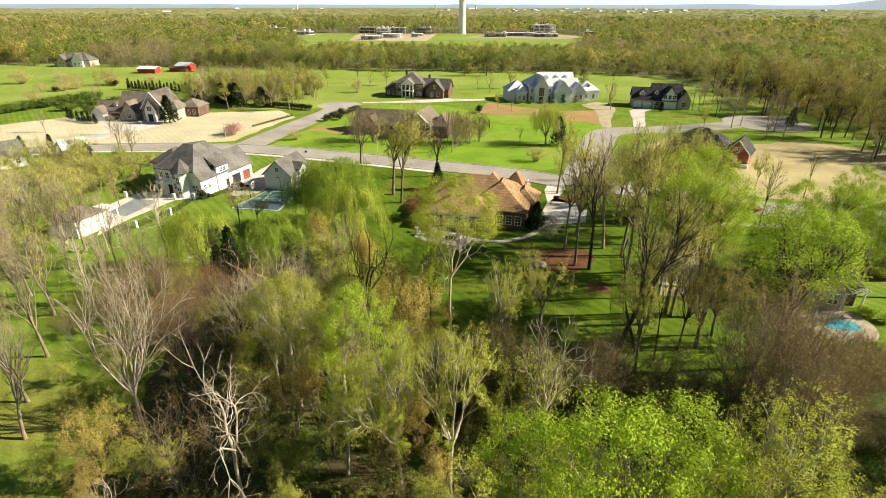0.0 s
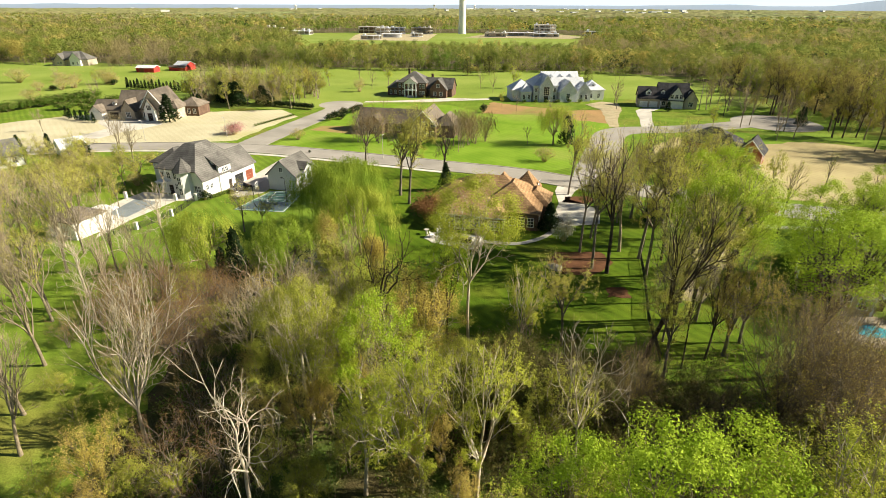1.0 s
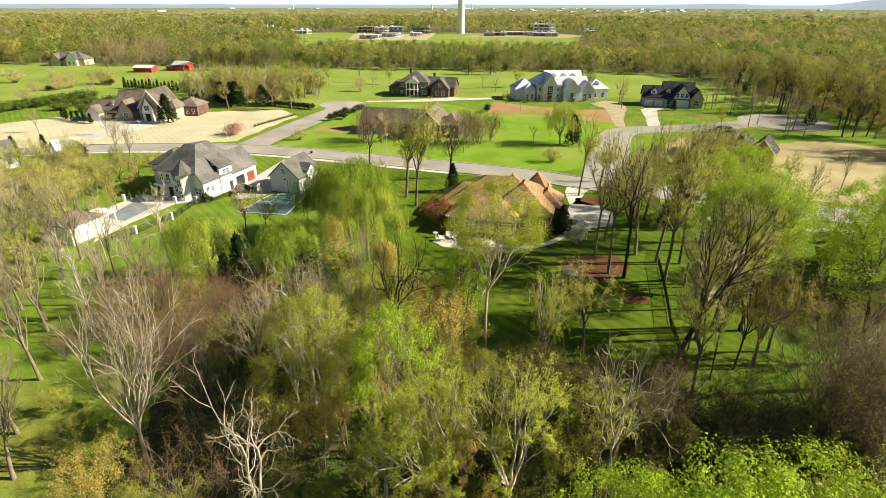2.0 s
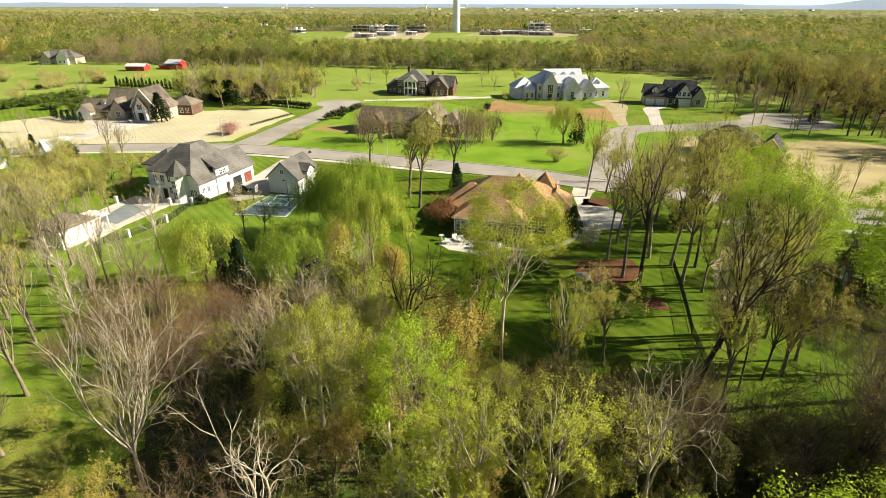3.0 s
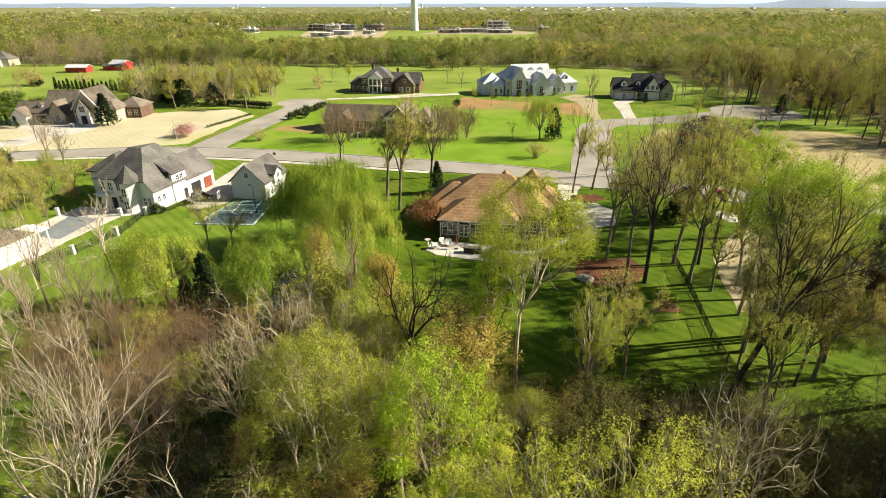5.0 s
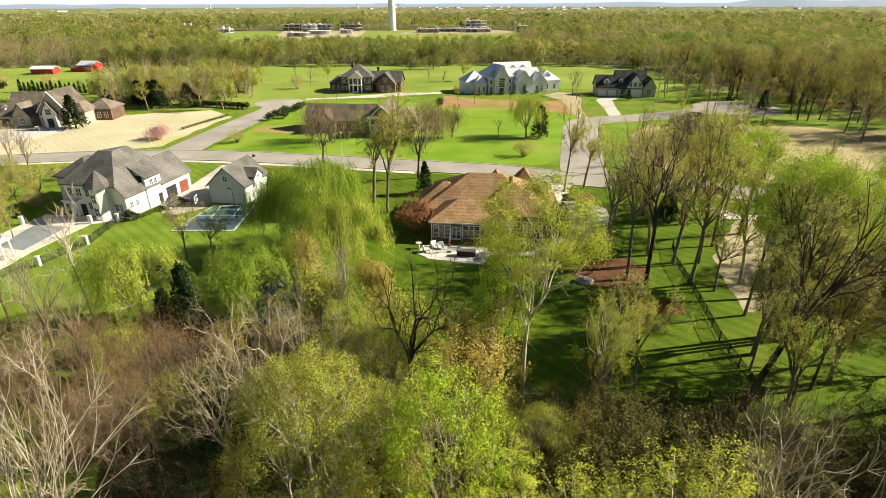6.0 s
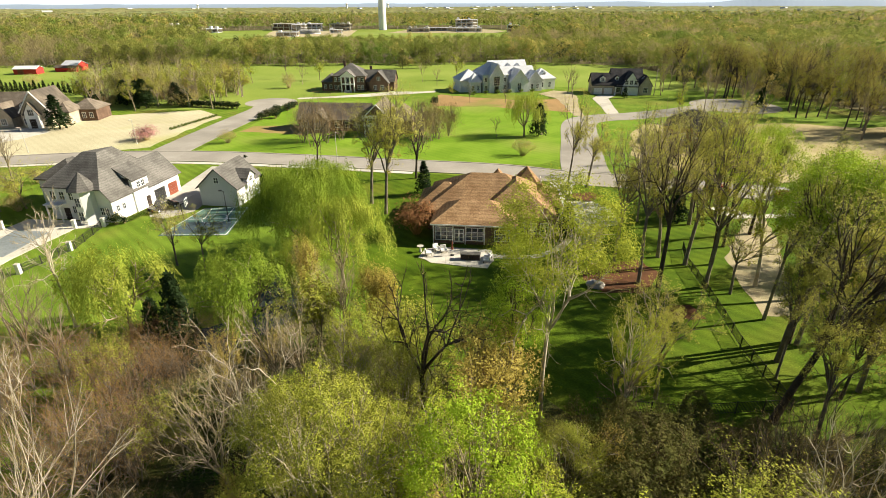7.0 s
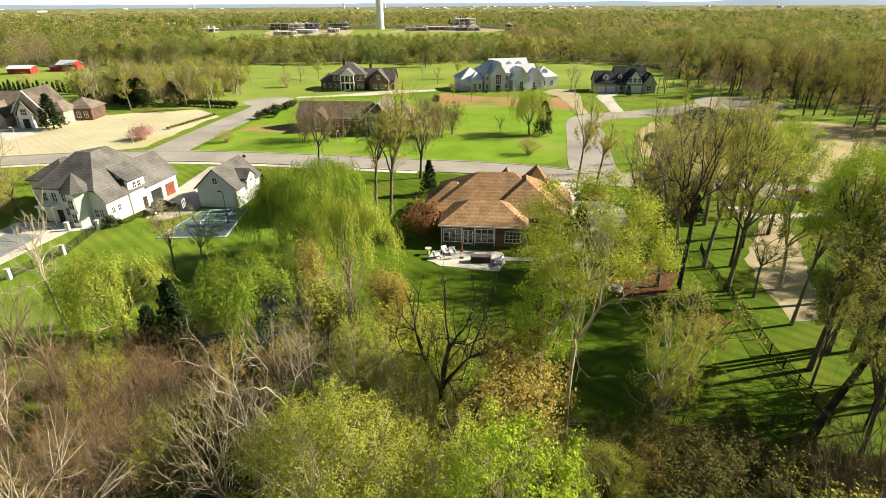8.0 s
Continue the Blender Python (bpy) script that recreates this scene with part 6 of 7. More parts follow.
window(h, "f", -2.5, 6, 1.0, 1.6, 1.5)
h = empty("barn", at(-206, 287, 4), "long low red shed with white metal roof", "barn", "farm buildings")
block(h, 0, 11.5, 0, 7, 2.8, 1.2, "x", REDPAINT, PALEROOF)
door(h, "f", 0, 3.5, 3.0, 2.6, WOODRED, "red sliding door")
h = empty("barn", at(-194, 301, -8), "red barn with pale metal roof and side lean-to", "barn", "farm buildings")
block(h, 3, 12, 0, 9, 3.2, 2.0, "x", REDPAINT, PALEROOF)
block(h, 1, 13.5, -3, 0.5, 2.2, 0.9, "x", REDPAINT, BROWNROOF)
h = empty("house", at(-279, 312, 10), "pale stone house at the edge of the woods", "house", "houses")
block(h, 0, 24, 0, 12, 4.0, 5.0, "hip", STONE, GREYROOF)
block(h, 13, 20, -2, 8, 4.5, 4.5, "y", WHITEWALL, GREYROOF)
block(h, 3, 9, -2, 8, 4.0, 4.0, "y", STONE, GREYROOF)
for u in (5.0, 7.0, 15.0, 18.0):
    window(h, "f", -2.0, u, 1.0, 1.0, 1.7)

# ---------------------------------------------------------------- pavings and garden things
sheet("driveway", [(13.2, 98.5), (10.8, 88.5), (13, 86.5), (19.5, 88.5), (20.5, 95), (18.5, 98.5), (15.4, 101), (17.0, 106), (18.5, 108.8), (14.0, 110.3), (13.0, 106)], 0.05, CONCRETE, "pale concrete driveway", category="pavement", wobble=0.05)
sheet("patio", [(-10.6, 78.4), (-9.8, 80.9), (-7, 81.6), (-0.8, 80.2), (-0.8, 77.2), (-2.0, 74.9), (-5.5, 75.8), (-9, 76.8)], 0.08, CONCRETE, "pale stone patio behind the house", category="pavement", wobble=0.1, step=1)
line = smooth_line([(-1.0, 78.4), (2.0, 78.0), (5.0, 78.2), (8.3, 80.4), (10.6, 83.6), (11.8, 88)])
tagged(part("garden_path", ribbon(bmesh.new(), line, 0.55, -0.55, -0.05, 0.06), CONCRETE), "curved pale concrete garden path", "pavement", "", "structure")
line = smooth_line([(-230, 83.2), (-180, 99.2), (-129, 115.2), (-109, 122.5), (-84, 126.6), (-62, 126.3), (-40, 122.7), (-12, 116.5)])
tagged(part("sidewalk", ribbon(bmesh.new(), line, 0.8, -0.8, -0.05, 0.06), CONCRETE), "narrow pale concrete sidewalk along the street", "pavement", "", "structure")
sheet("house_driveway", [(-56.2, 100.5), (-54.2, 110), (-53.5, 123), (-48.5, 122.5), (-48, 108), (-46.9, 100), (-47.0, 97), (-50.5, 94), (-53, 95)], 0.05, CONCRETE, "pale concrete driveway of the white house", category="pavement", wobble=0.05)
sheet("garage_apron", [(-52.5, 96.5), (-50, 106), (-46.6, 106), (-46.8, 98), (-49, 95.5)], 0.06, ROAD, "darker asphalt apron before the garage", category="pavement", wobble=0.05)
sheet("court", [(-48.3, 87.2), (-45.8, 98.4), (-38.6, 98.6), (-38.4, 87.0)], 0.06, COURT, "green painted home basketball court", category="court")
sheet("court_edge", [(-47.2, 87.8), (-46.3, 92.2), (-39.2, 92.2), (-39.0, 87.7)], 0.064, COURTBLUE, "dark blue half of the court", category="court")
bm = bmesh.new()
for a, b in (((-48.1, 87.4), (-45.7, 98.2)), ((-45.7, 98.2), (-38.8, 98.3)), ((-38.8, 98.3), (-38.6, 87.2)), ((-48.1, 87.4), (-38.6, 87.2)), ((-46.7, 93.5), (-38.7, 93.4)), ((-44.5, 98), (-44.0, 93.5)), ((-41.0, 98), (-40.8, 93.5))):
    ribbon(bm, [Vector(a) * U, Vector(b) * U], 0.07, -0.07, 0.05, 0.072)
circle = [Vector((-42.4 + 1.9 * math.cos(k * math.tau / 24), 93.5 + 1.9 * math.sin(k * math.tau / 24))) * U for k in range(25)]
ribbon(bm, circle, 0.06, -0.06, 0.05, 0.074)
tagged(part("court_lines", bm, TRIM), "white painted court lines", "marking", "", "structure")
sheet("pool_deck", [(-74, 81.5), (-72.6, 90), (-71.5, 94.5), (-66, 94), (-57.8, 92.2), (-58.0, 91.0), (-62.0, 90.2), (-64.2, 80.0), (-64.6, 71.8), (-67, 76.5)], 0.09, CONCRETE, "pale concrete deck round the covered pool", category="pavement", wobble=0.05)
sheet("pool_cover", [(-70.2, 82.0), (-70.4, 90.2), (-64.8, 89.2), (-65.6, 80.8)], 0.12, POOLCOVER, "rectangular pool under a grey cover", category="pool", wobble=0.0)
sheet("front_drive", [(-30, 218), (-22, 222.5), (-10, 222), (-5, 224), (-5, 220), (-16, 216.5), (-30, 211), (-44, 209), (-54, 207), (-54, 210), (-44, 212)], 0.05, CONCRETE, "pale curved front drive", category="pavement", wobble=0.2)
sheet("mansion_drive", [(40, 222), (46, 218), (45, 205), (40, 185), (38, 172), (35, 172), (36, 186), (37, 203), (33, 214)], 0.05, GRAVEL, "pale drive to the mansion", category="pavement", wobble=0.3)
sheet("side_drive", [(49.5, 203), (54, 210), (60, 209), (55, 202), (51.5, 186), (48.5, 170), (44.5, 170), (47.5, 186)], 0.05, CONCRETE, "concrete drive to the dark-roofed house", category="pavement", wobble=0.1)
sheet("stone_drive", [(-122, 136), (-121, 150), (-130, 157), (-132, 161), (-114, 163), (-108, 158), (-110, 150), (-113, 146), (-114, 137)], 0.05, CONCRETE, "pale drive before the stone house", category="pavement", wobble=0.2)
sheet("east_path", [(38, 90), (60, 90), (60, 91.6), (41, 91.6), (40, 95), (36.5, 95)], 0.04, CONCRETE, "pale drive beside the lawn", category="pavement", wobble=0.1)


def car(label, x, y, rz, paint, truck=False):
    root = empty("car", at(x, y, rz, 0.05), label, "car", "parked cars")
    L, W, top_ = (5.2, 1.95, 1.85) if truck else (4.5, 1.8, 1.45)
    prof = [(-L / 2, 0.35), (-L / 2, 0.85), (-L * 0.30, 1.0), (-L * 0.18, top_), (L * (0.16 if truck else 0.24), top_), (L * (0.22 if truck else 0.38), 1.0), (L / 2, 0.95), (L / 2, 0.35)]
    bm = bmesh.new()
    sides = [[bm.verts.new((px, s * (W / 2 if pz <= 1.0 else W / 2 - 0.18), pz)) for px, pz in prof] for s in (-1, 1)]
    for k in range(len(prof)):
        j = (k + 1) % len(prof)
        bm.faces.new((sides[0][k], sides[0][j], sides[1][j], sides[1][k]))
    for s in sides:
        bm.faces.new(s)
    bmesh.ops.bevel(bm, geom=list(bm.edges), offset=0.06, segments=2, affect="EDGES")
    part("body", bm, paint, root)
    bm = box(bmesh.new(), -L * 0.15, L * (0.13 if truck else 0.22), -W / 2 + 0.03, W / 2 - 0.03, 1.05, top_ - 0.14, 0.05)
    part("side_windows", bm, GLASS, root, "dark tinted windows")
    for px in (-L * 0.31, L * 0.31):
        for s in (-1, 1):
            bm = bmesh.new()
            bmesh.ops.create_cone(bm, cap_ends=True, segments=16, radius1=0.34, radius2=0.34, depth=0.22, matrix=pose(px, s * (W / 2 - 0.09), 0.34, 90))
            w = part("wheel", bm, TYRE, root)
            bm = bmesh.new()
            bmesh.ops.create_cone(bm, cap_ends=True, segments=10, radius1=0.2, radius2=0.18, depth=0.24, matrix=pose(px, s * (W / 2 - 0.08), 0.34, 90))
            part("rim", bm, PALEROOF, w, "pale metal rim")
    for s in (-1, 1):
        boxpart("headlight", TRIM, root, -L / 2 - 0.03, -L / 2 + 0.05, s * 0.6 - 0.18, s * 0.6 + 0.18, 0.62, 0.78)
        boxpart("tail_light", REDPAINT, root, L / 2 - 0.05, L / 2 + 0.03, s * 0.65 - 0.12, s * 0.65 + 0.12, 0.65, 0.85)
    return root


car("dark red car parked at the kerb", 51.6, 98.6, -48, CARRED)
car("dark grey pickup truck on the driveway", -52.2, 98.0, 240, CARGREY, True)
car("dark car parked along the street", 36.5, 103.9, -12, CARGREY)
car("dark red car parked at the kerb", 41.8, 102.4, -14, CARRED)

# basketball hoop
h = empty("basketball_hoop", at(-47.4, 93.9, 10), "basketball hoop on a black pole", "basketball hoop")
part("pole", rod(bmesh.new(), (0, 0, 0), (0, 0, 2.7), 0.09, 0.08), DARKMETAL, h)
part("arm", rod(bmesh.new(), (0, 0, 2.6), (0.9, 0, 2.95), 0.06, 0.06), DARKMETAL, h)
b = boxpart("backboard", GLASS, h, 0.9, 0.95, -0.9, 0.9, 2.5, 3.6)
bm = bmesh.new()
for y0, y1, z0, z1 in ((-0.95, 0.95, 2.42, 2.54), (-0.95, 0.95, 3.54, 3.66), (-0.95, -0.83, 2.5, 3.6), (0.83, 0.95, 2.5, 3.6), (-0.3, 0.3, 2.7, 2.78), (-0.3, 0.3, 3.08, 3.16), (-0.3, -0.22, 2.7, 3.16), (0.22, 0.3, 2.7, 3.16)):
    box(bm, 0.88, 0.97, y0, y1, z0, z1)
part("backboard_frame", bm, TRIM, b, "white backboard frame")
bm = bmesh.new()
for k in range(12):
    a, c = k * math.tau / 12, (k + 1) * math.tau / 12
    rod(bm, (1.25 + 0.23 * math.cos(a), 0.23 * math.sin(a), 2.7), (1.25 + 0.23 * math.cos(c), 0.23 * math.sin(c), 2.7), 0.02, 0.02, 5)
part("rim", bm, WOODRED, h)


def lamp_post(label, x, y, height, rz=0, material=DARKMETAL, arm=0.5, r=0.07):
    root = empty("street_lamp", at(x, y, rz), label, "lamp", "street lamps")
    part("base", rod(bmesh.new(), (0, 0, 0), (0, 0, 0.5), r * 2, r * 1.6, 10), material, root)
    part("pole", rod(bmesh.new(), (0, 0, 0.4), (0, 0, height), r, r * 0.7, 10), material, root)
    part("arm", rod(bmesh.new(), (0, 0, height - 0.1), (arm, 0, height + 0.1), r * 0.6, r * 0.5), material, root)
    boxpart("lamp_head", material, root, arm - 0.25, arm + 0.3, -0.16, 0.16, height, height + 0.18, bevel=0.04)
    return root


lamp_post("black court light pole", -39.9, 92.4, 5.5, 180)
lamp_post("pale concrete street lamp beside the street", -28.2, 126.2, 6.5, 90, CONCRETE, 0.9, 0.07)
lamp_post("pale concrete street lamp beside the street", -78.5, 143.5, 6.5, -90, CONCRETE, 0.9, 0.07)
lamp_post("pale concrete street lamp beside the street", 30.0, 103.0, 6.5, 60, CONCRETE, 0.9, 0.07)
lamp_post("pale concrete street lamp beside the street", -99, 136, 6.5, -90, CONCRETE, 0.9, 0.07)
lamp_post("wooden utility pole at the turning circle", -75, 213, 10, 0, STONE, 0.5, 0.16)
lamp_post("wooden utility pole by the corner", 20.2, 148, 9, 0, STONE, 0.5, 0.16)
lamp_post("wooden utility pole by the turning area", 73.5, 208, 10, 0, STONE, 0.5, 0.16)

# white gate posts round the pool garden
post = empty("gate_post", at(-58.1, 91.2), "square white masonry gate post", "post", "gate posts")
boxpart("shaft", WHITEWALL, post, -0.27, 0.27, -0.27, 0.27, -0.05, 1.45, bevel=0.03)
boxpart("cap", CONCRETE, post, -0.33, 0.33, -0.33, 0.33, 1.45, 1.57, bevel=0.04)
for x, y in ((-57.9, 82.6), (-60.2, 76.0), (-62.0, 90.6), (-73.5, 81.0), (-72.5, 90.5), (-66.5, 95.0)):
    copy_thing(post, at(x, y, dice.uniform(-8, 8)))


def picket_fence(label, points, height, material, gap=0.14):
    root = empty("fence", pose(0, 0, 0), label, "fence", "fences")
    me = None
    pts = [Vector((x * U, y * U)) for x, y in points]
    for a, b in zip(pts, pts[1:]):
        d = b - a
        n = max(1, round(d.length / 2.4))
        ang = math.atan2(d.y, d.x)
        for k in range(n):
            p = a + d * (k / n)
            q = a + d * ((k + 1) / n)
            boxpart("post", material, root, -0.05, 0.05, -0.05, 0.05, -0.1, height + 0.08).matrix_local = pose(p.x, p.y, 0, 0, 0, math.degrees(ang))
            seg = (q - p).length
            cuts = [0.0]
            for j in range(int(seg / gap)):
                cuts += [j * gap + 0.05, j * gap + 0.075]
            cuts.append(seg)
            bars = [0.1, 0.15, 0.2, height - 0.06, height - 0.01, height]
            bm = lattice(bmesh.new(), cuts, bars, lambda i, j: i % 2 == 1 or j in (1, 3), lambda u, z, d: (u, d, z), -0.014, 0.014)
            part("panel", bm, material, root).matrix_local = pose(p.x, p.y, 0, 0, 0, math.degrees(ang))
    return root


picket_fence("black metal picket fence across the lawn", [(25.1, 79.5), (23.5, 74.9), (22.7, 69.2), (21.5, 62.1), (20.6, 57.3), (19.9, 48.6), (10.5, 48.3), (4, 49.5)], 1.35, DARKMETAL)
picket_fence("black metal picket fence by the pool garden", [(-58.0, 90.4), (-57.6, 83.2), (-60.0, 76.4), (-63.5, 71.5)], 1.3, DARKMETAL)
picket_fence("dark fence behind the hedge", [(-1, 165), (-1.5, 172), (-6, 178)], 1.7, DARKWOOD, 0.3)

# boulder, patio furniture
rng = random.Random(3)
bm = bmesh.new()
bmesh.ops.create_icosphere(bm, subdivisions=3, radius=1)
for v in bm.verts:
    v.co *= 0.85 + 0.3 * noise.noise(v.co * 1.7)
    v.co = Vector((v.co.x * 1.5, v.co.y * 0.9, max(v.co.z, -0.4) * 0.75))
rock = tagged(part("boulder", bm, ROCK), "large pale boulder beside the mulch bed", "rock", "boulders")
rock.matrix_world = at(10.3, 69.8, -30, 0.25)


def lounge_chair(x, y, rz):
    root = empty("lounge_chair", at(x, y, rz, 0.08), "white cushioned lounge chair on the patio", "chair", "patio furniture")
    boxpart("seat", TRIM, root, -0.45, 0.45, -0.45, 0.5, 0.28, 0.45, bevel=0.04)
    boxpart("backrest", TRIM, root, -0.45, 0.45, 0.38, 0.55, 0.4, 1.0, bevel=0.04)
    for sx in (-0.42, 0.42):
        boxpart("armrest", TRIM, root, sx - 0.07, sx + 0.07, -0.45, 0.5, 0.5, 0.6, bevel=0.02)
        for sy in (-0.4, 0.42):
            boxpart("leg", DARKWOOD, root, sx - 0.04, sx + 0.04, sy - 0.04, sy + 0.04, 0, 0.3)


lounge_chair(-8.2, 80.4, 30)
lounge_chair(-7.3, 79.9, 10)
lounge_chair(-9.3, 79.0, 100)
lounge_chair(-1.6, 77.8, -120)
lounge_chair(-1.9, 76.6, -100)
t_ = empty("grill_table", at(-3.9, 77.6, -8, 0.08), "long dark outdoor counter on the patio", "table", "patio furniture")
boxpart("tabletop", GREYROOF, t_, -1.5, 1.5, -0.5, 0.5, 0.85, 0.95, bevel=0.03)
boxpart("cabinet", DARKWOOD, t_, -1.4, 1.4, -0.42, 0.42, 0, 0.86, bevel=0.02)
u_ = empty("patio_umbrella", at(-6.2, 78.8, 0, 0.08), "folded red and white patio umbrella", "umbrella", "patio furniture")
part("pole", rod(bmesh.new(), (0, 0, 0), (0, 0, 2.5), 0.03, 0.03), TRIM, u_)
part("canopy", rod(bmesh.new(), (0, 0, 1.0), (0, 0, 2.4), 0.22, 0.05, 10), WOODRED, u_, "folded red canopy")
part("base", rod(bmesh.new(), (0, 0, 0), (0, 0, 0.1), 0.3, 0.28, 12), DARKMETAL, u_)
b_ = empty("bird_bath", at(-10.4, 80.2, 0), "white pedestal bird bath", "bird bath", "patio furniture")
part("pedestal", rod(bmesh.new(), (0, 0, 0), (0, 0, 0.8), 0.2, 0.12, 10), CONCRETE, b_)
part("bowl", rod(bmesh.new(), (0, 0, 0.8), (0, 0, 1.0), 0.2, 0.5, 14), CONCRETE, b_)
for x, y in ((-70.5, 80.0), (-69.0, 79.4), (-71.8, 84.0)):
    lounge_chair(x, y, 60)
for k in range(9):
    plant(greenbush, -55.2 + k * 0.28, 93.5 + k * 0.75, 0.9, 1.6)
for x, y, hh in ((-56.6, 91.9, 2.2), (-55.6, 92.4, 1.3), (-48.6, 129.5, 0.8)):
    plant(darkbush, x, y, hh, 1.8)
for k in range(7):
    plant(darkbush, 8.5 + k * 0.6, 84.2 + 0.35 * k * k * 0.2, dice.uniform(1.4, 2.2), 1.8)
plant(arbor, 61, 203, 4, 4, wide=1.6)
for k in range(6):
    plant(greenbush, 9 + k * 4.5, 214 + k, 1.6, 1.6, wide=1.0)

# ---------------------------------------------------------------- far town: water tower, building site
h = empty("water_tower", at(-60, 745), "tall white water tower with a wide bowl", "water tower")
part("shaft", rod(bmesh.new(), (0, 0, 0), (0, 0, 46), 5.6, 4.8, 32), TOWERWHITE, h)
bm = bmesh.new()
prof = [(4.8, 45.5), (8, 47.5), (12, 51), (13, 55), (11, 60), (6, 63), (0.3, 64)]
for (r0, z0), (r1, z1) in zip(prof, prof[1:]):
    rod(bm, (0, 0, z0), (0, 0, z1), r0, r1, 32)
part("bowl", bm, TOWERWHITE, h)

site = random.Random(17)


def far_building(name, label, x, y, w, d, hh, wall, cover, rz=0):
    root = empty(name, at(x, y, rz), label, "building", "buildings at the edge of town")
    boxpart("wall", wall, root, -w / 2, w / 2, -d / 2, d / 2, -0.1, hh)
    boxpart("roof", cover, root, -w / 2 - 0.6, w / 2 + 0.6, -d / 2 - 0.6, d / 2 + 0.6, hh, hh + 0.7)
    return root


def shell_building(label, x, y, w, d, floors, rz, filled, wall, slab=TOWERWHITE):
    """A building going up: pale floor slabs on columns, some bays walled in, and a parapet of uneven height."""
    root = empty("building", at(x, y, rz), label, "building", "buildings at the edge of town")
    bays = max(3, int(w / 7))
    for fl in range(floors + 1):
        z = fl * 4.2
        boxpart("floor_slab", slab, root, -w / 2, w / 2, -d / 2, d / 2, z - 0.1, z + 0.55)
        if fl == floors:
            break
        for k in range(bays + 1):
            u = -w / 2 + 0.5 + (w - 1.0) * k / bays
            boxpart("column", slab, root, u - 0.4, u + 0.4, -d / 2 + 0.1, -d / 2 + 0.9, z + 0.55, z + 4.1)
            if k < bays and site.random() < filled:
                span = (w - 1.0) / bays
                p = boxpart("infill_wall", wall, root, u + 0.4, u + span - 0.4, -d / 2 + 0.6, -d / 2 + 0.9, z + 0.55, z + 4.1)
                if site.random() < 0.5:
                    window(p, "f", -d / 2 + 0.6, u + span / 2, z + 1.4, span * 0.4, 1.8, 2, 1)
        boxpart("back_wall", wall, root, -w / 2 + 0.3, w / 2 - 0.3, d / 2 - 0.6, d / 2 - 0.2, z + 0.55, z + 4.1)
    for k in range(bays):
        if site.random() < 0.5:
            u = -w / 2 + w * (k + 0.5) / bays
            boxpart("roof_unit", slab, root, u - 1.6, u + 1.6, -2, 2, floors * 4.2 + 0.5, floors * 4.2 + site.uniform(1.6, 3.4))
    return root


for x, y, w, d, floors, filled, wall, slab in (
    (-305, 706, 34, 14, 2, 0.8, DARKBRICK, CONCRETE), (-268, 702, 40, 14, 1, 0.5, STONE, TOWERWHITE), (-288, 668, 40, 12, 1, 0.4, STONE, TOWERWHITE),
    (-182, 748, 40, 16, 2, 0.6, DARKBRICK, CONCRETE), (-146, 742, 22, 14, 2, 0.4, STONE, TOWERWHITE), (-160, 716, 20, 12, 2, 0.4, STONE, TOWERWHITE),
    (-112, 735, 30, 14, 2, 0.4, STONE, CONCRETE), (-136, 655, 26, 14, 1, 0.3, TRIM, TOWERWHITE), (-108, 668, 16, 10, 1, 0.3, STONE, TOWERWHITE), (-150, 610, 24, 10, 1, 0.5, STONE, TOWERWHITE),
    (48, 755, 32, 16, 3, 0.35, STONE, TOWERWHITE), (14, 708, 48, 12, 1, 0.4, STONE, TOWERWHITE), (46, 690, 34, 12, 1, 0.4, STONE, TOWERWHITE),
    (-14, 690, 30, 12, 1, 0.5, STONE, CONCRETE), (100, 668, 26, 10, 2, 0.4, BROWNROOF, TOWERWHITE), (120, 676, 22, 10, 1, 0.5, STONE, CONCRETE),
):
    shell_building("pale concrete building shell going up at the edge of town", x, y, w, d, floors, site.uniform(-8, 8), filled, wall, slab)
sheet("building_site", [(-150, 398), (45, 398), (106, 640), (112, 700), (60, 770), (-110, 760), (-200, 752), (-330, 715), (-330, 672), (-235, 600)], 0.1, FIELD, "mown green and bare ground round the building site", wobble=2, step=15)
sheet("site_paving", [(-170, 590), (-85, 595), (-92, 735), (-195, 735), (-190, 690)], 0.14, GRAVEL, "pale paved building plot", category="pavement")
sheet("site_paving_east", [(-50, 662), (75, 655), (92, 700), (70, 750), (-30, 738)], 0.14, GRAVEL, "pale paved building plot", category="pavement")

for k in range(44):
    r = site.uniform(2300, 4000)
    a = radians(site.choice((site.gauss(87, 5), site.gauss(74, 4), site.uniform(50, 128))))
    x, y = r * math.cos(a) / U, r * math.sin(a) / U
    far_building("tower_block", "pale far-off building above the tree tops", x, y, site.uniform(10, 34), 18, site.uniform(13, 18), TOWERWHITE, PALEROOF, site.uniform(30, 50))
for a, r, hh in ((97.5, 3300, 40), (93.5, 3300, 38), (111, 3400, 36)):
    h = empty("water_tower", pose(r * math.cos(radians(a)), r * math.sin(radians(a)), 0), "small white water tower on the horizon", "water tower")
    part("shaft", rod(bmesh.new(), (0, 0, 0), (0, 0, hh - 8), 4.0, 3.6, 12), TOWERWHITE, h)
    part("bowl", rod(rod(bmesh.new(), (0, 0, hh - 9), (0, 0, hh - 4), 4, 9, 16), (0, 0, hh - 4), (0, 0, hh), 9, 3, 16), TOWERWHITE, h)

# ---------------------------------------------------------------- woods
SITE = [(-150, 398), (45, 398), (106, 640), (112, 700), (60, 770), (-110, 760), (-200, 752), (-330, 715), (-330, 672), (-235, 600)]


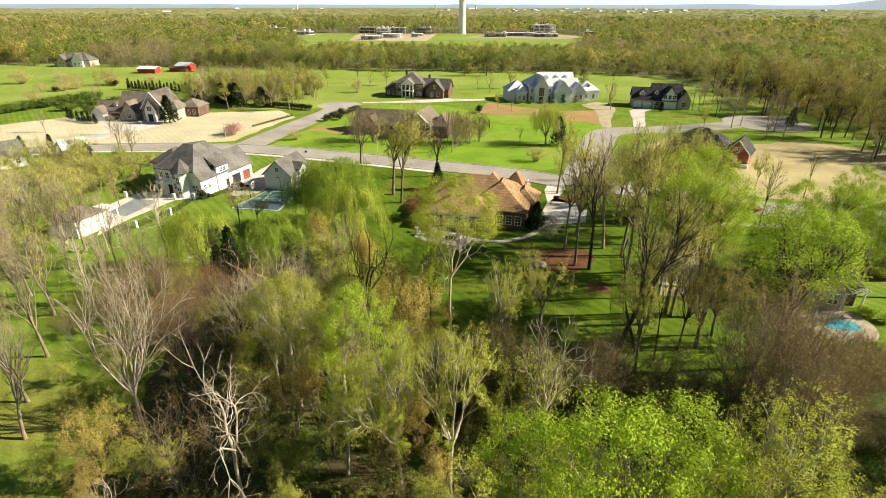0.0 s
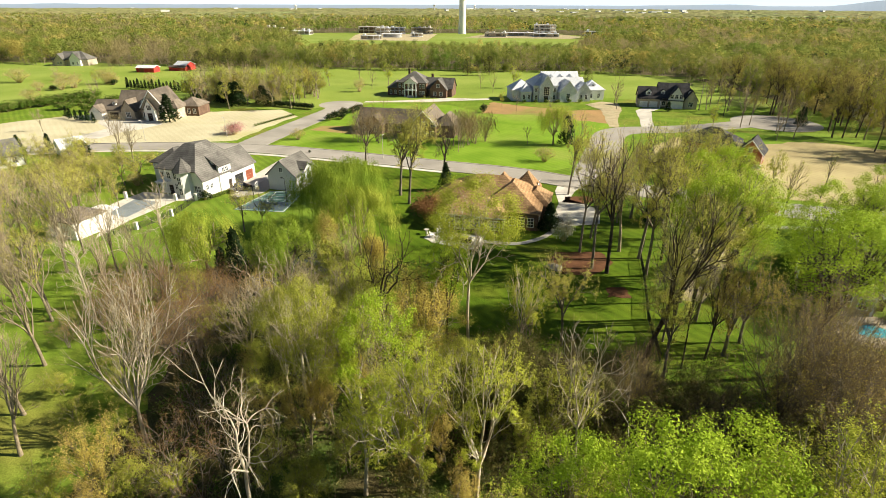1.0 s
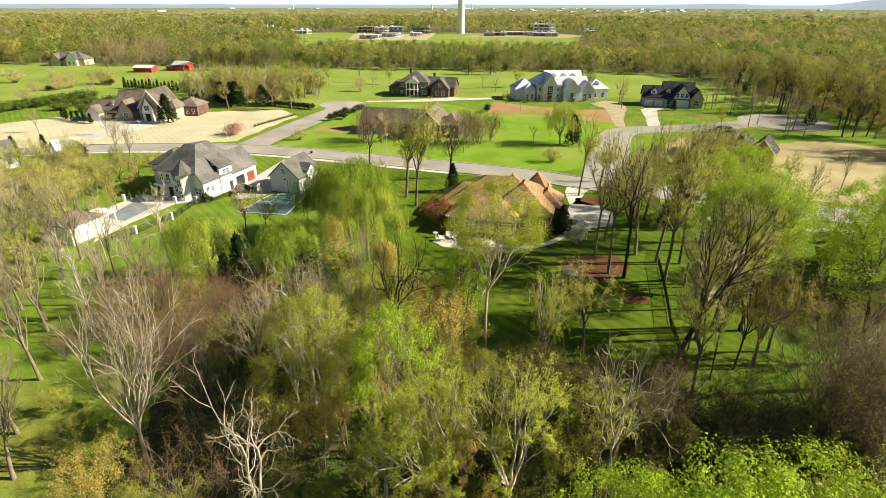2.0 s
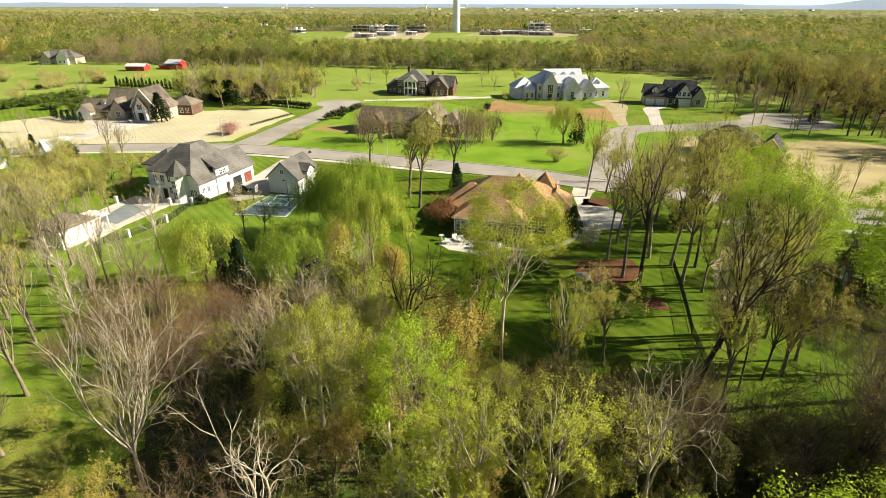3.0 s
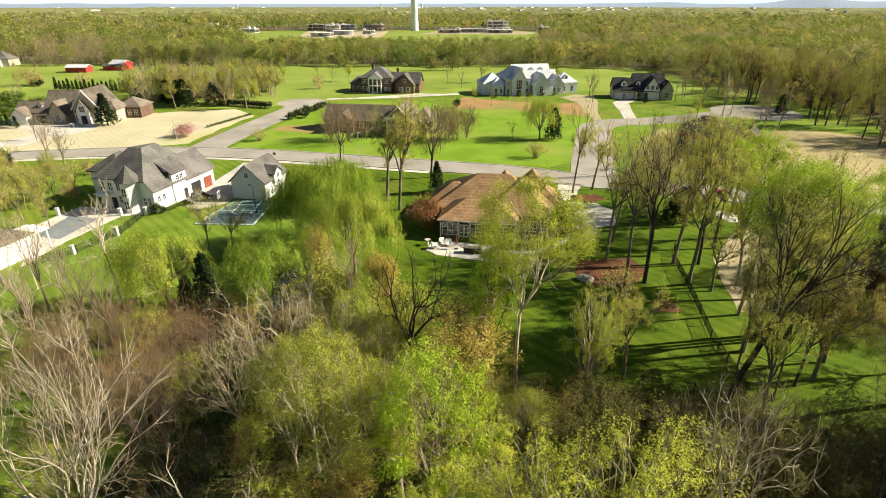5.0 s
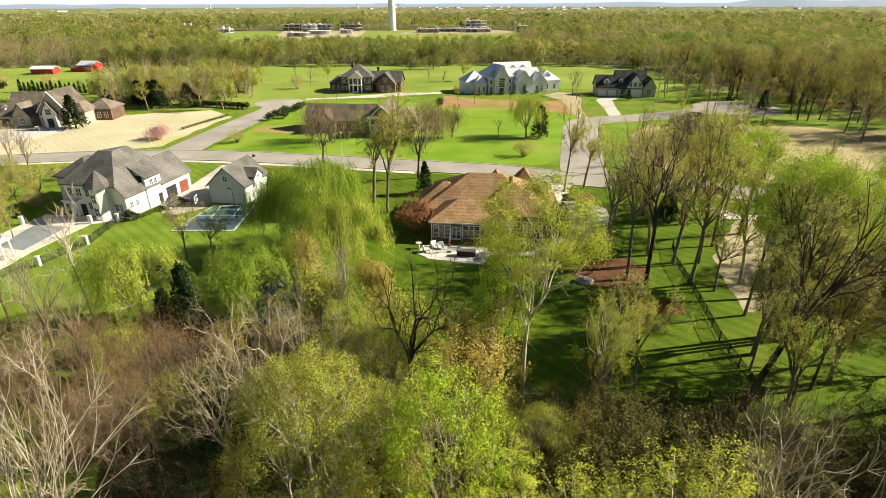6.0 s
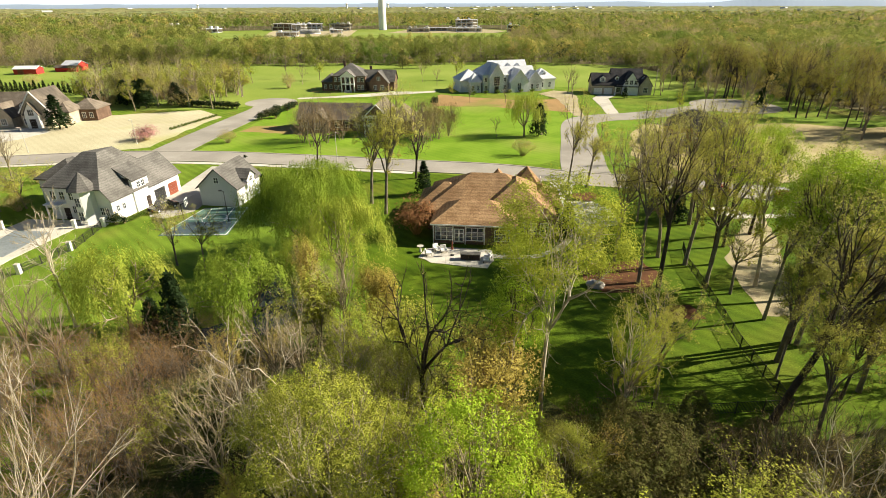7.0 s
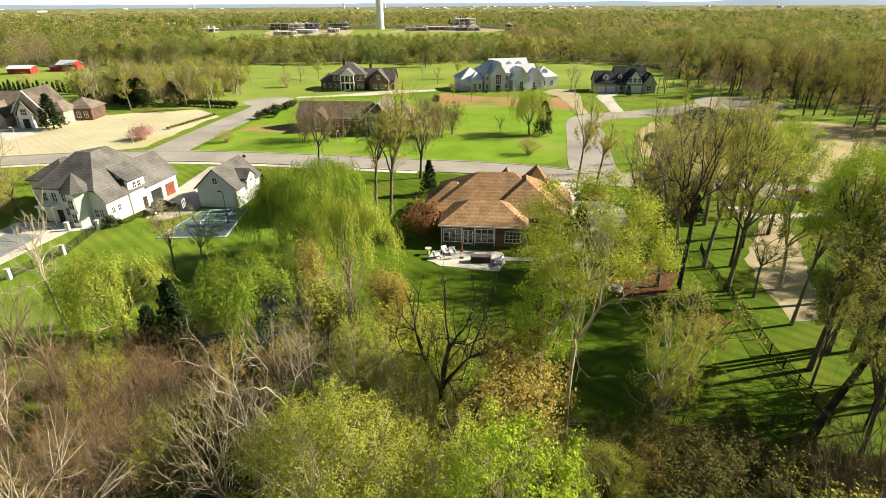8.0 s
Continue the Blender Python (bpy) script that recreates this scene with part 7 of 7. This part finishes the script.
def in_site(x, y):
    """Whether a plan place lies in the clearing of the building site."""
    inside = False
    for (a, b), (c, d) in zip(SITE, SITE[1:] + SITE[:1]):
        if (b > y) != (d > y) and x < a + (y - b) * (c - a) / (d - b):
            inside = not inside
    return inside


def near_house(x, y):
    spots = ((-133, 163, 40), (-35, 228, 30), (22, 220, 42), (62, 208, 22), (-30, 150, 30), (52, 140, 26), (-200, 295, 26), (-268, 315, 24))
    return any(math.hypot(x - a, y - b) < r for a, b, r in spots)


# single trees at the back of the lots and the wood east of the brick house
wood = random.Random(23)
# behind the stone house
for x, y, hh in (
    (-98, 198, 13), (-104, 201, 14), (-92, 200, 13), (-110, 203, 14), (-116, 208, 15), (-122, 211, 15), (-86, 200, 12), (-100, 208, 15), (-94, 206, 15),
    (-108, 215, 15), (-114, 220, 15), (-130, 222, 13), (-99, 228, 14), (-89, 226, 14), (-80, 222, 13), (-75, 214, 12), (-88, 235, 13), (-105, 235, 14),
    (-120, 230, 13), (-135, 232, 12), (-100, 205, 11), (-95, 212, 12), (-88, 206, 13), (-84, 214, 12), (-106, 212, 13), (-112, 205, 12), (-93, 219, 14),
    (-103, 222, 12),
):
    put(wood.choice(("far_bare", "far_leafy", "far_olive", "far_bare")), x, y, hh, None, wood.uniform(0.8, 1.1))
# behind the meadow houses
for x, y, hh in (
    (-118, 214, 12), (-125, 216, 12), (-80, 206, 9), (-70, 262, 12), (-55, 258, 10), (-60, 245, 9), (-82, 250, 11), (-10, 250, 9), (-4, 238, 9),
    (5, 255, 11), (43, 205, 10), (44, 215, 12), (76, 208, 12), (80, 216, 13), (72, 222, 12), (85, 222, 13), (84, 208, 10), (98, 205, 11),
    (104, 203, 12), (110, 208, 12), (66, 171, 9), (80, 160, 11), (86, 163, 12), (-6, 152, 6), (8.4, 146, 5.5), (-3, 156, 5), (0.5, 205, 6),
    (6, 196, 6.5),
):
    put(wood.choice(("far_bare", "far_leafy", "far_olive", "far_bare")), x, y, hh, None, wood.uniform(0.8, 1.1))
# along the lots and the street corner
for x, y, hh in (
    (18, 196, 6), (-170, 210, 9), (-190, 235, 8), (-215, 240, 9), (-160, 195, 9),
):
    put(wood.choice(("far_bare", "far_leafy", "far_olive", "far_bare")), x, y, hh, None, wood.uniform(0.8, 1.1))
for x, y, hh, w in ((-39, 143, 9, 1.1), (-30, 145, 9, 1.2), (-6, 145, 9, 1.2), (-11, 147, 9, 1.2), (-36, 139, 11, 0.9), (-33, 142, 13, 0.8), (-12, 142, 11, 1.0), (-8, 143, 10, 1.1), (-9.5, 140, 9, 1.1), (-10, 135, 12, 0.6)):
    put(wood.choice(("far_bare", "bare", "thicket")) if hh > 10 else "thicket", x, y, hh, None, w)
for k in range(90):
    x, y = wood.uniform(92, 165), wood.uniform(148, 262)
    if y < 172 + 0.1 * (x - 88) and x < 100 or math.hypot(x - 91, y - 186) < 17:
        continue
    put(wood.choice(("far_bare", "far_rust", "far_rust", "far_olive")), x, y, wood.uniform(13, 18), None, wood.uniform(0.7, 1.0))
for k in range(10):
    plant(greenbush, wood.uniform(-160, -146), wood.uniform(176, 196), wood.uniform(2.5, 4), 1.6, wide=1.3)
for x, y in ((118, 130), (122, 118), (128, 140), (114, 108), (120, 124), (126, 132), (116, 138), (124, 147), (131, 121)):
    put(wood.choice(("far_bare", "far_olive")), x, y, wood.uniform(12, 15))
for x, y, hh in ((-39, 146, 8), (-34, 144, 9), (-10.5, 147, 9), (-7, 146, 9.5), (-3.5, 148, 8.5)):
    put("russet_crown", x, y, hh, None, 1.0)
for x, y, hh in ((42, 122, 13), (47, 118, 12), (33, 116, 14), (38, 96, 15), (33, 93, 17), (44, 92, 13), (48, 86, 14), (36, 99, 14), (58, 112, 9), (66, 108, 10), (28, 99, 14)):
    put(wood.choice(("tall", "bare", "gold")), x, y, hh, None, 0.75)
for x, y, hh in ((64, 90, 12), (72, 88, 13), (80, 84, 14), (70, 78, 14), (60, 78, 12), (86, 92, 12), (48, 66, 12), (54, 60, 13), (46, 73, 14), (56, 70, 13)):
    put("lime", x, y, hh)
plant(magnolia, 69, 98, 5, 6.5)
for x, y, hh in ((118, 126, 17), (112, 134, 16), (124, 136, 18), (108, 142, 15), (116, 116, 15), (110, 122, 14), (128, 126, 17), (104, 148, 13)):
    put(wood.choice(("far_olive", "far_bud", "far_leafy")), x, y, hh, None, 1.25)

# the grove behind the stone house, and the tall trees round the turning area
gr = random.Random(52)
for k in range(30):
    x, y = gr.uniform(-119, -76), gr.uniform(187, 226)
    put(gr.choice(("far_bud", "far_bare", "far_bud", "far_olive")), x, y, gr.uniform(10, 14), None, gr.uniform(1.1, 1.45))
for k in range(26):
    x, y = gr.uniform(-117, -76), gr.uniform(192, 236)
    put(gr.choice(("thicket", "thicket", "russet", "brush")), x, y, gr.uniform(8, 11.5), None, gr.uniform(0.9, 1.2))
for k in range(44):
    x, y = gr.uniform(-120, -80), gr.uniform(192, 232)
    plant(gr.choice((tanbush, greenbush, tanbush)), x, y, gr.uniform(2.5, 4.5), 3.6 if k % 2 else 2.4, wide=1.2)
for x, y, hh, w in ((-99, 192, 9, 1.3), (-103, 196, 8, 1.2), (-115, 192, 6, 1.2), (-119, 201, 6.5, 1.3), (-108, 198, 8, 1.2), (-92, 199, 7, 1.4), (-87, 194, 5.5, 1.3), (96.7, 182, 6.2, 0.9)):
    plant(magnolia, x, y, hh * U, 6.5, wide=w)
for x, y, hh in ((-175, 300, 11), (-168, 303, 12), (-160, 305, 12), (-152, 307, 10), (-145, 309, 11), (-20, 300, 9), (-8, 302, 10), (34, 262, 9), (40, 266, 8), (18, 240, 7)):
    plant(cedar, x, y, hh * U, 8, wide=1.2)
for x, y, hh in ((76.6, 177.2, 14), (80.8, 181, 13), (84.1, 169.6, 13), (87.8, 173, 14), (84.3, 228.5, 13), (82.6, 205.4, 13), (78, 196, 11)):
    put(gr.choice(("bud", "grey", "bare")), x, y, hh, None, 0.8)
for k in range(64):
    x, y = gr.uniform(91, 150), gr.uniform(136, 205)
    if x < 97 - 0.1 * (y - 150) + 4 * math.sin(y * 0.4) or math.hypot(x - 91, y - 186) < 15:
        continue
    put(gr.choice(("far_bare", "far_rust", "far_rust", "grey", "far_olive")), x, y, gr.uniform(13, 18), None, gr.uniform(0.7, 1.05))

for r in PROTO:
    for o in (r, *r.children_recursive):
        bpy.data.objects.remove(o)


def woods(name, label, spots, lobes, leaves, size, seed, low=0.0):
    """Many small trees in one thing: trunks, and uneven crowns of leafy lobes with loose sprays standing off them, or fans of bare twigs."""
    rs = np.random.RandomState(seed)
    root = tagged(new(name), label, "woods", "", "stuff")
    groups = {"olive": [], "bare": [], "gold": [], "dark": []}
    for s in spots:
        g = noise.noise(Vector((s[0] * 0.012, s[1] * 0.012, 3.0))) + rs.normal() * 0.22
        groups["bare" if g < -0.26 else "olive" if g < 0.38 else "gold" if rs.rand() < 0.85 else "dark"].append(s)
    for key, material in (("olive", FARLEAF), ("bare", FARTWIG), ("gold", FARGOLD), ("dark", FARDARK)):
        n = len(groups[key])
        if not n:
            continue
        x, y, hh, w = np.array(groups[key]).T
        # the lobes: one at the top, the rest round it, each of its own size
        k = np.arange(lobes)
        turn_ = k[None] * 2.4 + rs.rand(n, 1) * 6.28
        up = np.where(k == 0, 0.62, 0.35 - (0.75 + low) * (k - 1) / max(1, lobes - 2))[None] + rs.normal(size=(n, lobes)) * 0.10
        out = np.where(k == 0, 0.1, 0.52)[None] * (1 + rs.normal(size=(n, lobes)) * 0.22)
        mid = np.stack([x[:, None] + np.cos(turn_) * out * w[:, None], y[:, None] + np.sin(turn_) * out * w[:, None], hh[:, None] * (0.62 + 0.30 * up)], 2).reshape(-1, 3)
        r = (w[:, None] * (0.46 + 0.13 * rs.normal(size=(n, lobes)))).clip(0.6).reshape(-1)
        tall = r * (0.72 + 0.25 * rs.rand(len(r)))
        if key == "bare":
            r, tall = r * 0.72, tall * 0.9
        m = len(r)
        # loose sprays of leaves round every lobe, or rising twigs
        idx = np.repeat(np.arange(m), leaves)
        t = len(idx)
        d = rs.normal(size=(t, 3))
        d[:, 2] = np.abs(d[:, 2]) * np.where(rs.rand(t) < 0.3, -1, 1)
        d /= np.linalg.norm(d, axis=1, keepdims=True)
        c = mid[idx] + d * np.stack([r, r, tall], 1)[idx] * (0.5 + 0.62 * rs.rand(t, 1) ** 0.7)
        s = size * r[idx] * (0.6 + 0.8 * rs.rand(t))
        if key == "bare":
            run = d * 0.7 + np.array((0, 0, 1.1)) + rs.normal(size=(t, 3)) * 0.2
            run /= np.linalg.norm(run, axis=1, keepdims=True)
            u = np.cross(run, rs.normal(size=(t, 3)))
            u /= np.linalg.norm(u, axis=1, keepdims=True)
            tri = np.stack([c - u * s[:, None] * 0.3, c + u * s[:, None] * 0.3, c + run * s[:, None] * 4.0], 1)
        else:
            face = d + rs.normal(size=(t, 3)) * 0.16
            u = np.cross(face, rs.normal(size=(t, 3)))
            u /= np.linalg.norm(u, axis=1, keepdims=True)
            v = np.cross(face / np.linalg.norm(face, axis=1, keepdims=True), u)
            tri = np.stack([c - u * s[:, None], c + v * s[:, None] * 1.3, c + u * s[:, None]], 1)
        co = tri.reshape(-1, 3).astype(np.float32)
        ix = np.arange(t * 3, dtype=np.int32)
        me = bpy.data.meshes.new(key)
        me.vertices.add(len(co))
        me.vertices.foreach_set("co", co.ravel())
        me.loops.add(len(ix))
        me.loops.foreach_set("vertex_index", ix)
        me.polygons.add(len(ix) // 3)
        me.polygons.foreach_set("loop_start", np.arange(0, len(ix), 3, dtype=np.int32))
        me.update(calc_edges=True)
        me.materials.append(material)
        ob = new("branchwork" if key == "bare" else "foliage", me)
        ob.parent = root
        tagged(ob, kind="stuff")
    # trunks
    lines = []
    rng = random.Random(seed)
    for a, b, q, ww in spots:
        p = Vector((a, b, 0))
        e = Vector((a + rng.gauss(0, 0.9), b + rng.gauss(0, 0.9), q * rng.uniform(0.6, 1.0)))
        lines.append((p, e, 0.025 * ww + 0.06))
        for _ in range(2):
            m = p.lerp(e, rng.uniform(0.35, 0.7))
            lines.append((m, m + Vector((rng.gauss(0, 1), rng.gauss(0, 1), 1.4)).normalized() * ww * 0.9, 0.08))
    vv, ff = twig_mesh(lines, 0)
    tagged(mesh_ob("trunks", vv, ff, FARTRUNK, root), kind="stuff")


wr = random.Random(31)
near_wood, far_wood = [], []
for k in range(5000):
    y = wr.uniform(250, 640)
    x = wr.uniform(-0.95 * y - 60, 0.75 * y + 40)
    edge = (322 if x < 60 else 312 if x < 92 else max(200, 304 - 2.2 * (x - 92))) + 4 * math.sin(x * 0.11)
    if y < edge or in_site(x, y) or near_house(x, y):
        continue
    low = -260 < x < 110 and y < 400
    near_wood.append((x * U, y * U, wr.uniform(12, 16) if low else wr.uniform(11, 18), wr.uniform(3.4, 5.2) if low else wr.uniform(5.0, 7.8)))
for k in range(300):
    x = wr.uniform(-300, 105)
    y = (318 if x < 60 else 308) + 4 * math.sin(x * 0.11) + wr.uniform(-1, 5)
    if not near_house(x, y):
        near_wood.append((x * U, y * U, wr.uniform(3, 8), wr.uniform(1.6, 3.2)))
for k in range(420):
    x, y = wr.uniform(-265, 105), 320 + 76 * wr.random() ** 1.5
    if not in_site(x, y) and not near_house(x, y):
        near_wood.append((x * U, y * U, wr.uniform(11, 16.5), wr.uniform(3.2, 5.2)))
for k in range(900):
    x, y = wr.uniform(100, 330), wr.uniform(190, 420)
    if y > 300 - 0.55 * (x - 60) or x > 135 + 0.2 * y:
        near_wood.append((x * U, y * U, wr.uniform(11, 18), wr.uniform(3, 5)))
for k in range(420):
    x, y = wr.uniform(106, 190), wr.uniform(165, 300)
    if y > 205 - 0.3 * (x - 106):
        near_wood.append((x * U, y * U, wr.uniform(10, 17), wr.uniform(2.6, 4.6)))
for k in range(170):
    x, y = wr.uniform(94, 170), wr.uniform(172, 250)
    if math.hypot(x - 91, y - 186) > 19:
        near_wood.append((x * U, y * U, wr.uniform(2.5, 6), wr.uniform(1.4, 2.8)))
for k in range(500):
    x, y = wr.uniform(-520, -300), wr.uniform(150, 345)
    if wr.random() < 0.25:
        near_wood.append((x * U, y * U, wr.uniform(6, 12), wr.uniform(2.5, 4)))
for k in range(6500):
    y = 640 * (1 + 1.1 * wr.random() ** 1.2)
    x = wr.uniform(-0.95 * y - 60, 0.78 * y + 60)
    if in_site(x, y) or math.hypot(x + 60, y - 745) < 14:
        continue
    far_wood.append((x * U, y * U, wr.uniform(10, 18), wr.uniform(5.0, 8.5)))
edge_wood = [s for s in near_wood if s[1] < 410 * U]
deep_wood = [s for s in near_wood if s[1] >= 410 * U]
woods("woodland", "spring woodland of mixed bare and budding trees", edge_wood, 6, 84, 0.125, 1, 0.7)
woods("woodland", "deep woodland in olive, tan and golden spring colours", deep_wood, 5, 48, 0.17, 3)
woods("far_woodland", "far woodland in olive and russet spring colours", far_wood, 4, 15, 0.31, 2)

# rolling canopy out to the horizon
rows_, cols_ = 150, 230
verts, faces = [], []
for i in range(rows_):
    r = 1350 * (4700 / 1350) ** (i / (rows_ - 1))
    for j in range(cols_):
        a = radians(38 + 104 * j / (cols_ - 1))
        p = Vector((r * math.cos(a), r * math.sin(a), 0))
        z = 9 + 5.5 * noise.noise(p * 0.013) + 4.0 * noise.noise(p * 0.06) + 3.0 * wr.random() + (0 if i else -12)
        verts.append((p.x, p.y, z))
for i in range(rows_ - 1):
    for j in range(cols_ - 1):
        k = i * cols_ + j
        faces.append((k, k + 1, k + cols_ + 1, k + cols_))
tagged(mesh_ob("distant_canopy", verts, faces, CANOPY), "tree canopy running out to the horizon", "woods", "", "stuff")

# low hills on the horizon, with the blue haze put in as a glow
HILL = bpy.data.materials.new("far hills with haze glow")
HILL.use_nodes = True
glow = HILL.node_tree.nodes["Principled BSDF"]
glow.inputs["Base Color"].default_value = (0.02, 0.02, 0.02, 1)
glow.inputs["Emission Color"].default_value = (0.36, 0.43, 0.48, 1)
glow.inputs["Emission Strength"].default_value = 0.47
verts, faces = [], []
for j in range(240):
    a = radians(38 + 104 * j / 239)
    p = Vector((math.cos(a), math.sin(a), 0))
    z = 36 + 26 * max(0, noise.noise(p * 9 + Vector((3, 1, 0)))) + (34 * math.exp(-((math.degrees(a) - 58.5) / 2.6) ** 2))
    verts += [(p.x * 4250, p.y * 4250, 0), (p.x * 4700, p.y * 4700, z), (p.x * 4850, p.y * 4850, -5)]
for j in range(239):
    k = j * 3
    faces += [(k, k + 3, k + 4, k + 1), (k + 1, k + 4, k + 5, k + 2)]
tagged(mesh_ob("backdrop", verts, faces, HILL), "low hills on the horizon, glowing pale blue for haze", "hills", "", "structure")

# added glowing sheet behind the hills, in place of pale sky haze
HAZEGLOW = bpy.data.materials.new("pale horizon haze glow")
HAZEGLOW.use_nodes = True
glow = HAZEGLOW.node_tree.nodes["Principled BSDF"]
glow.inputs["Base Color"].default_value = (0.1, 0.1, 0.1, 1)
glow.inputs["Emission Color"].default_value = (0.60, 0.69, 0.76, 1)
glow.inputs["Emission Strength"].default_value = 0.72
verts, faces = [], []
for j in range(61):
    a = radians(32 + 116 * j / 60)
    for z in (-10, 190):
        verts.append((math.cos(a) * 4880, math.sin(a) * 4880, z))
for j in range(60):
    k = j * 2
    faces.append((k, k + 2, k + 3, k + 1))
tagged(mesh_ob("backdrop_sky", verts, faces, HAZEGLOW), "glowing pale sheet for the hazy sky above the horizon", "sky", "", "structure")
